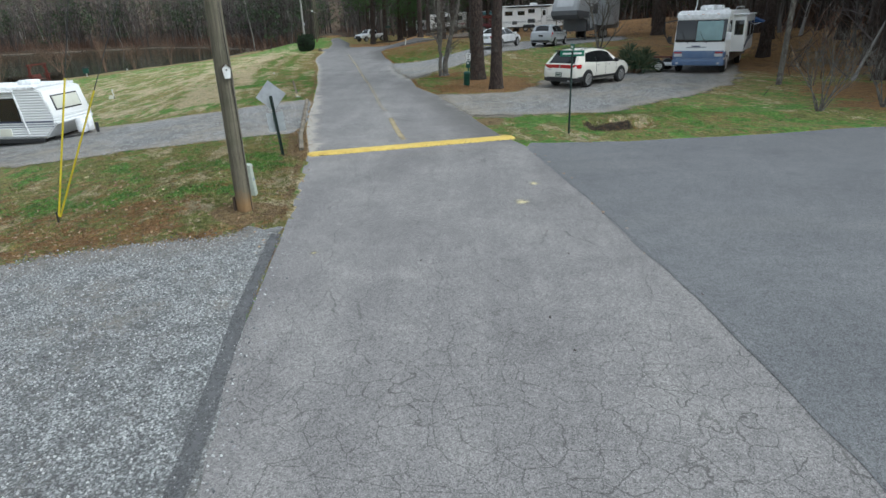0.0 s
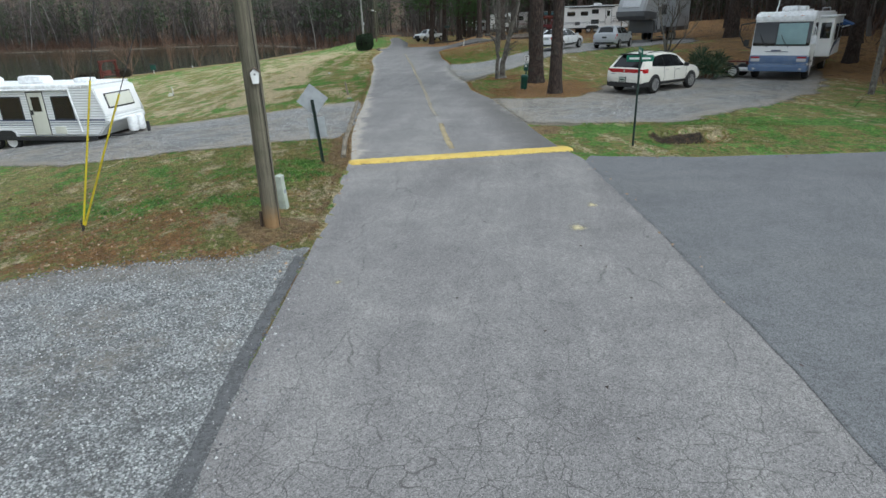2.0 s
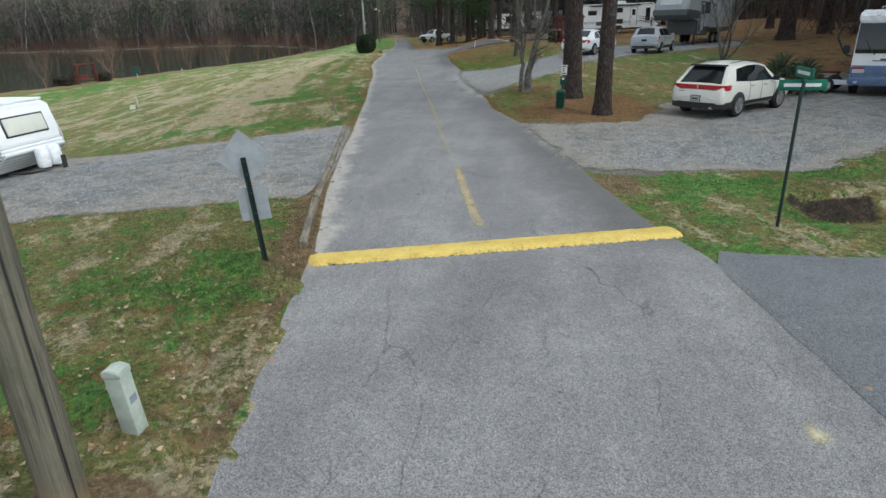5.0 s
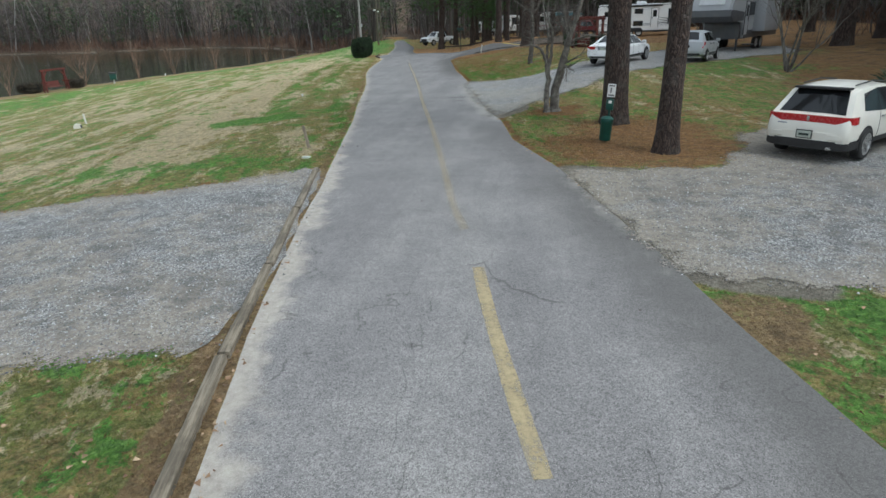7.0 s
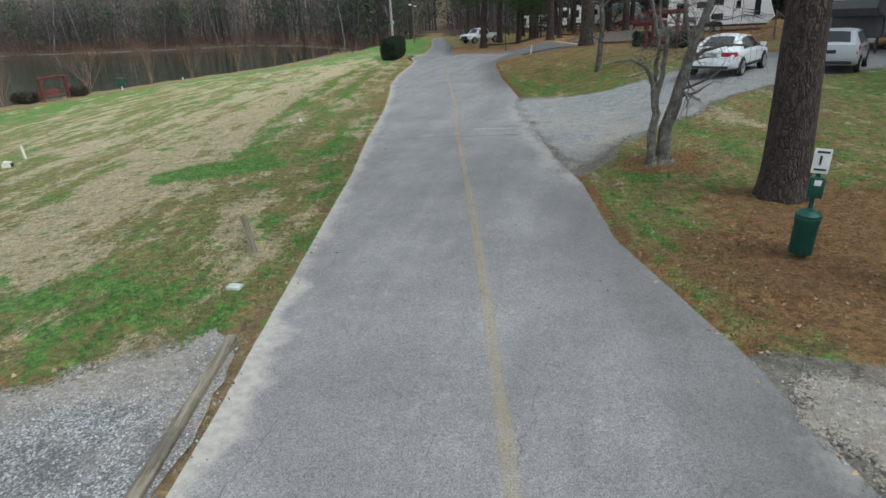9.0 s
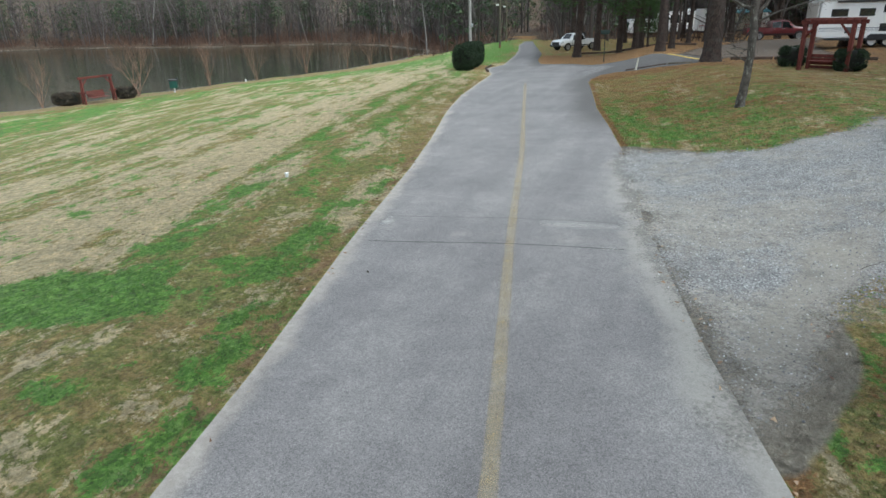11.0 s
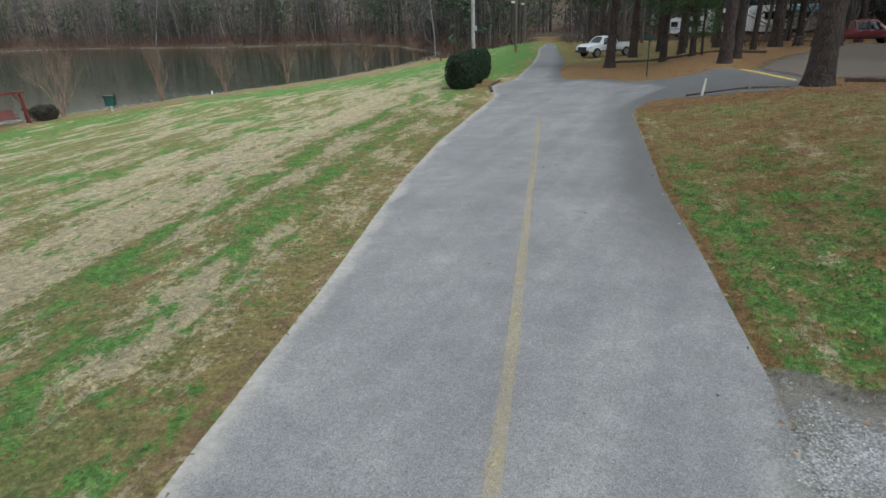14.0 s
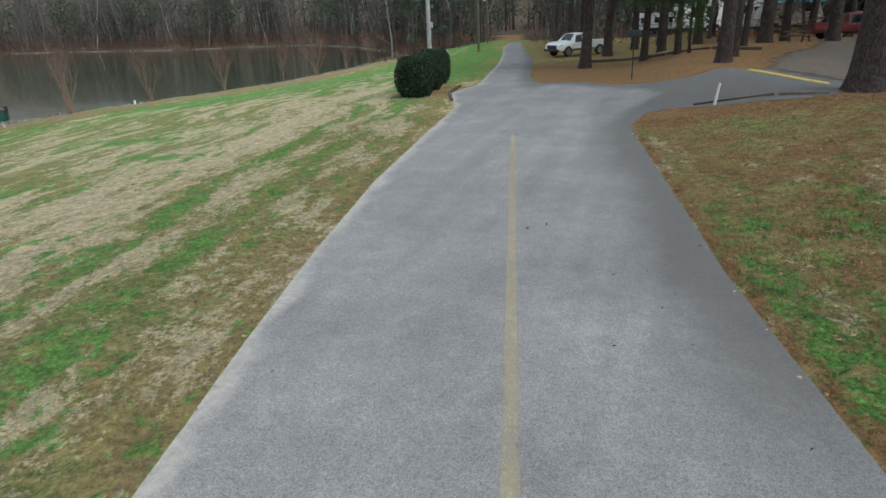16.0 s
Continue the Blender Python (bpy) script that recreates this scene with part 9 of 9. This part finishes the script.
def loose_stones():
    rng = np.random.default_rng(27)
    out = []
    for n, poly, box4 in ((26000, PAD_NEAR, (-8.5, -1, 3.5, 11.6)), (16000, PAD_BACK, (-14, -4.5, 19.8, 30)), (16000, DRIVE_FRONT, (-1.2, 10, 22.8, 32)), (14000, DRIVE_BACK, (-6, 3, 38, 52))):
        x, y = rng.uniform(box4[0], box4[1], n), rng.uniform(box4[2], box4[3], n)
        d = polygon_distance(x, y, poly)
        ok = d < rng.normal(0.0, 0.18, n)
        out.append(np.stack([x[ok], y[ok]], -1))
    p = np.concatenate(out)
    n = len(p)
    r = rng.uniform(0.007, 0.02, n)
    z = height(p[:, 0], p[:, 1]) + 0.02
    dirs = np.array(((1, 0, -0.6), (-1, 0, -0.6), (0, 1, -0.6), (0, -1, -0.6), (0, 0, 1)), float)
    v = np.repeat(dirs[None], n, 0) * rng.uniform(0.6, 1.3, (n, 5, 1)) * r[:, None, None]
    a = rng.uniform(0, 6.28, n)
    c, s = np.cos(a)[:, None], np.sin(a)[:, None]
    v = np.stack([v[..., 0] * c - v[..., 1] * s, v[..., 0] * s + v[..., 1] * c, v[..., 2] * 0.75], -1) + np.stack([p[:, 0], p[:, 1], z + r * 0.3], -1)[:, None, :]
    f = np.array(((0, 2, 4), (2, 1, 4), (1, 3, 4), (3, 0, 4)))
    faces = (f[None] + (np.arange(n) * 5)[:, None, None]).reshape(-1, 3)
    mat = leaf_material("crushed_stone", (0.07, 0.07, 0.075), (0.17, 0.175, 0.18), (0.27, 0.27, 0.275), (0.52, 0.52, 0.51), rough=0.9)
    raw("loose_stones", v.reshape(-1, 3), faces, mat, "loose grey crushed stones on the gravel", "stones", "stuff")


def road_debris():
    """Dark leaves and clods lying on the road and drives."""
    rng = np.random.default_rng(37)
    x = np.concatenate([rng.uniform(-13, 4, 150), np.array((-2.35, -3.0, -9.8, -8.6, 4.2, 5.6, 3.1, 6.5))])
    y = np.concatenate([rng.uniform(6, 76, 150), np.array((36.5, 37.4, 62.5, 58, 27.2, 26.4, 28.4, 29)) ])
    ok = (x > left_edge(y) + 0.3) & (x < right_edge(y) + 6)
    c = np.stack([x[ok], y[ok], height(x[ok], y[ok]) + 0.03], -1)
    mat = leaf_material("dark_leaf", (0.03, 0.022, 0.018), (0.08, 0.05, 0.035))
    soup("road_leaves", flakes(np.repeat(c, 2, 0), 0.024, rng, 0.4), mat, "dark curled leaves lying on the asphalt", "leaves", "stuff")


def bank_stones():
    rng = np.random.default_rng(47)
    n = 1600
    y = rng.uniform(62, 128, n)
    p = np.array(LAKE[3:13])
    x = np.interp(y, p[:, 1], p[:, 0]) + rng.normal(-0.1, 0.3, n)
    c = np.stack([x, y, np.full(n, WATER_LEVEL + 0.06)], -1)
    mat = leaf_material("bank_rock", (0.1, 0.085, 0.07), (0.24, 0.21, 0.175), (0.36, 0.31, 0.25))
    far = np.array(LAKE[12:21], float)
    t = rng.uniform(0, len(far) - 1.001, 2600)
    i = t.astype(int)
    q = far[i] + (far[i + 1] - far[i]) * (t - i)[:, None] + rng.normal(0, 0.35, (len(t), 2))
    patchy = rng.uniform(0, 1, len(t)) < 0.5 + 0.5 * np.sin(t * 9)
    q = q[patchy]
    c = np.concatenate([c, np.column_stack([q, np.full(len(q), WATER_LEVEL + 0.12)])])
    soup("bank_stones", flakes(np.repeat(c, 5, 0), 0.16, rng, 0.5), mat, "rough stones along the lake's edge", "stones", "stuff")


lawn_blades()
fallen_leaves()
loose_stones()
road_debris()
bank_stones()
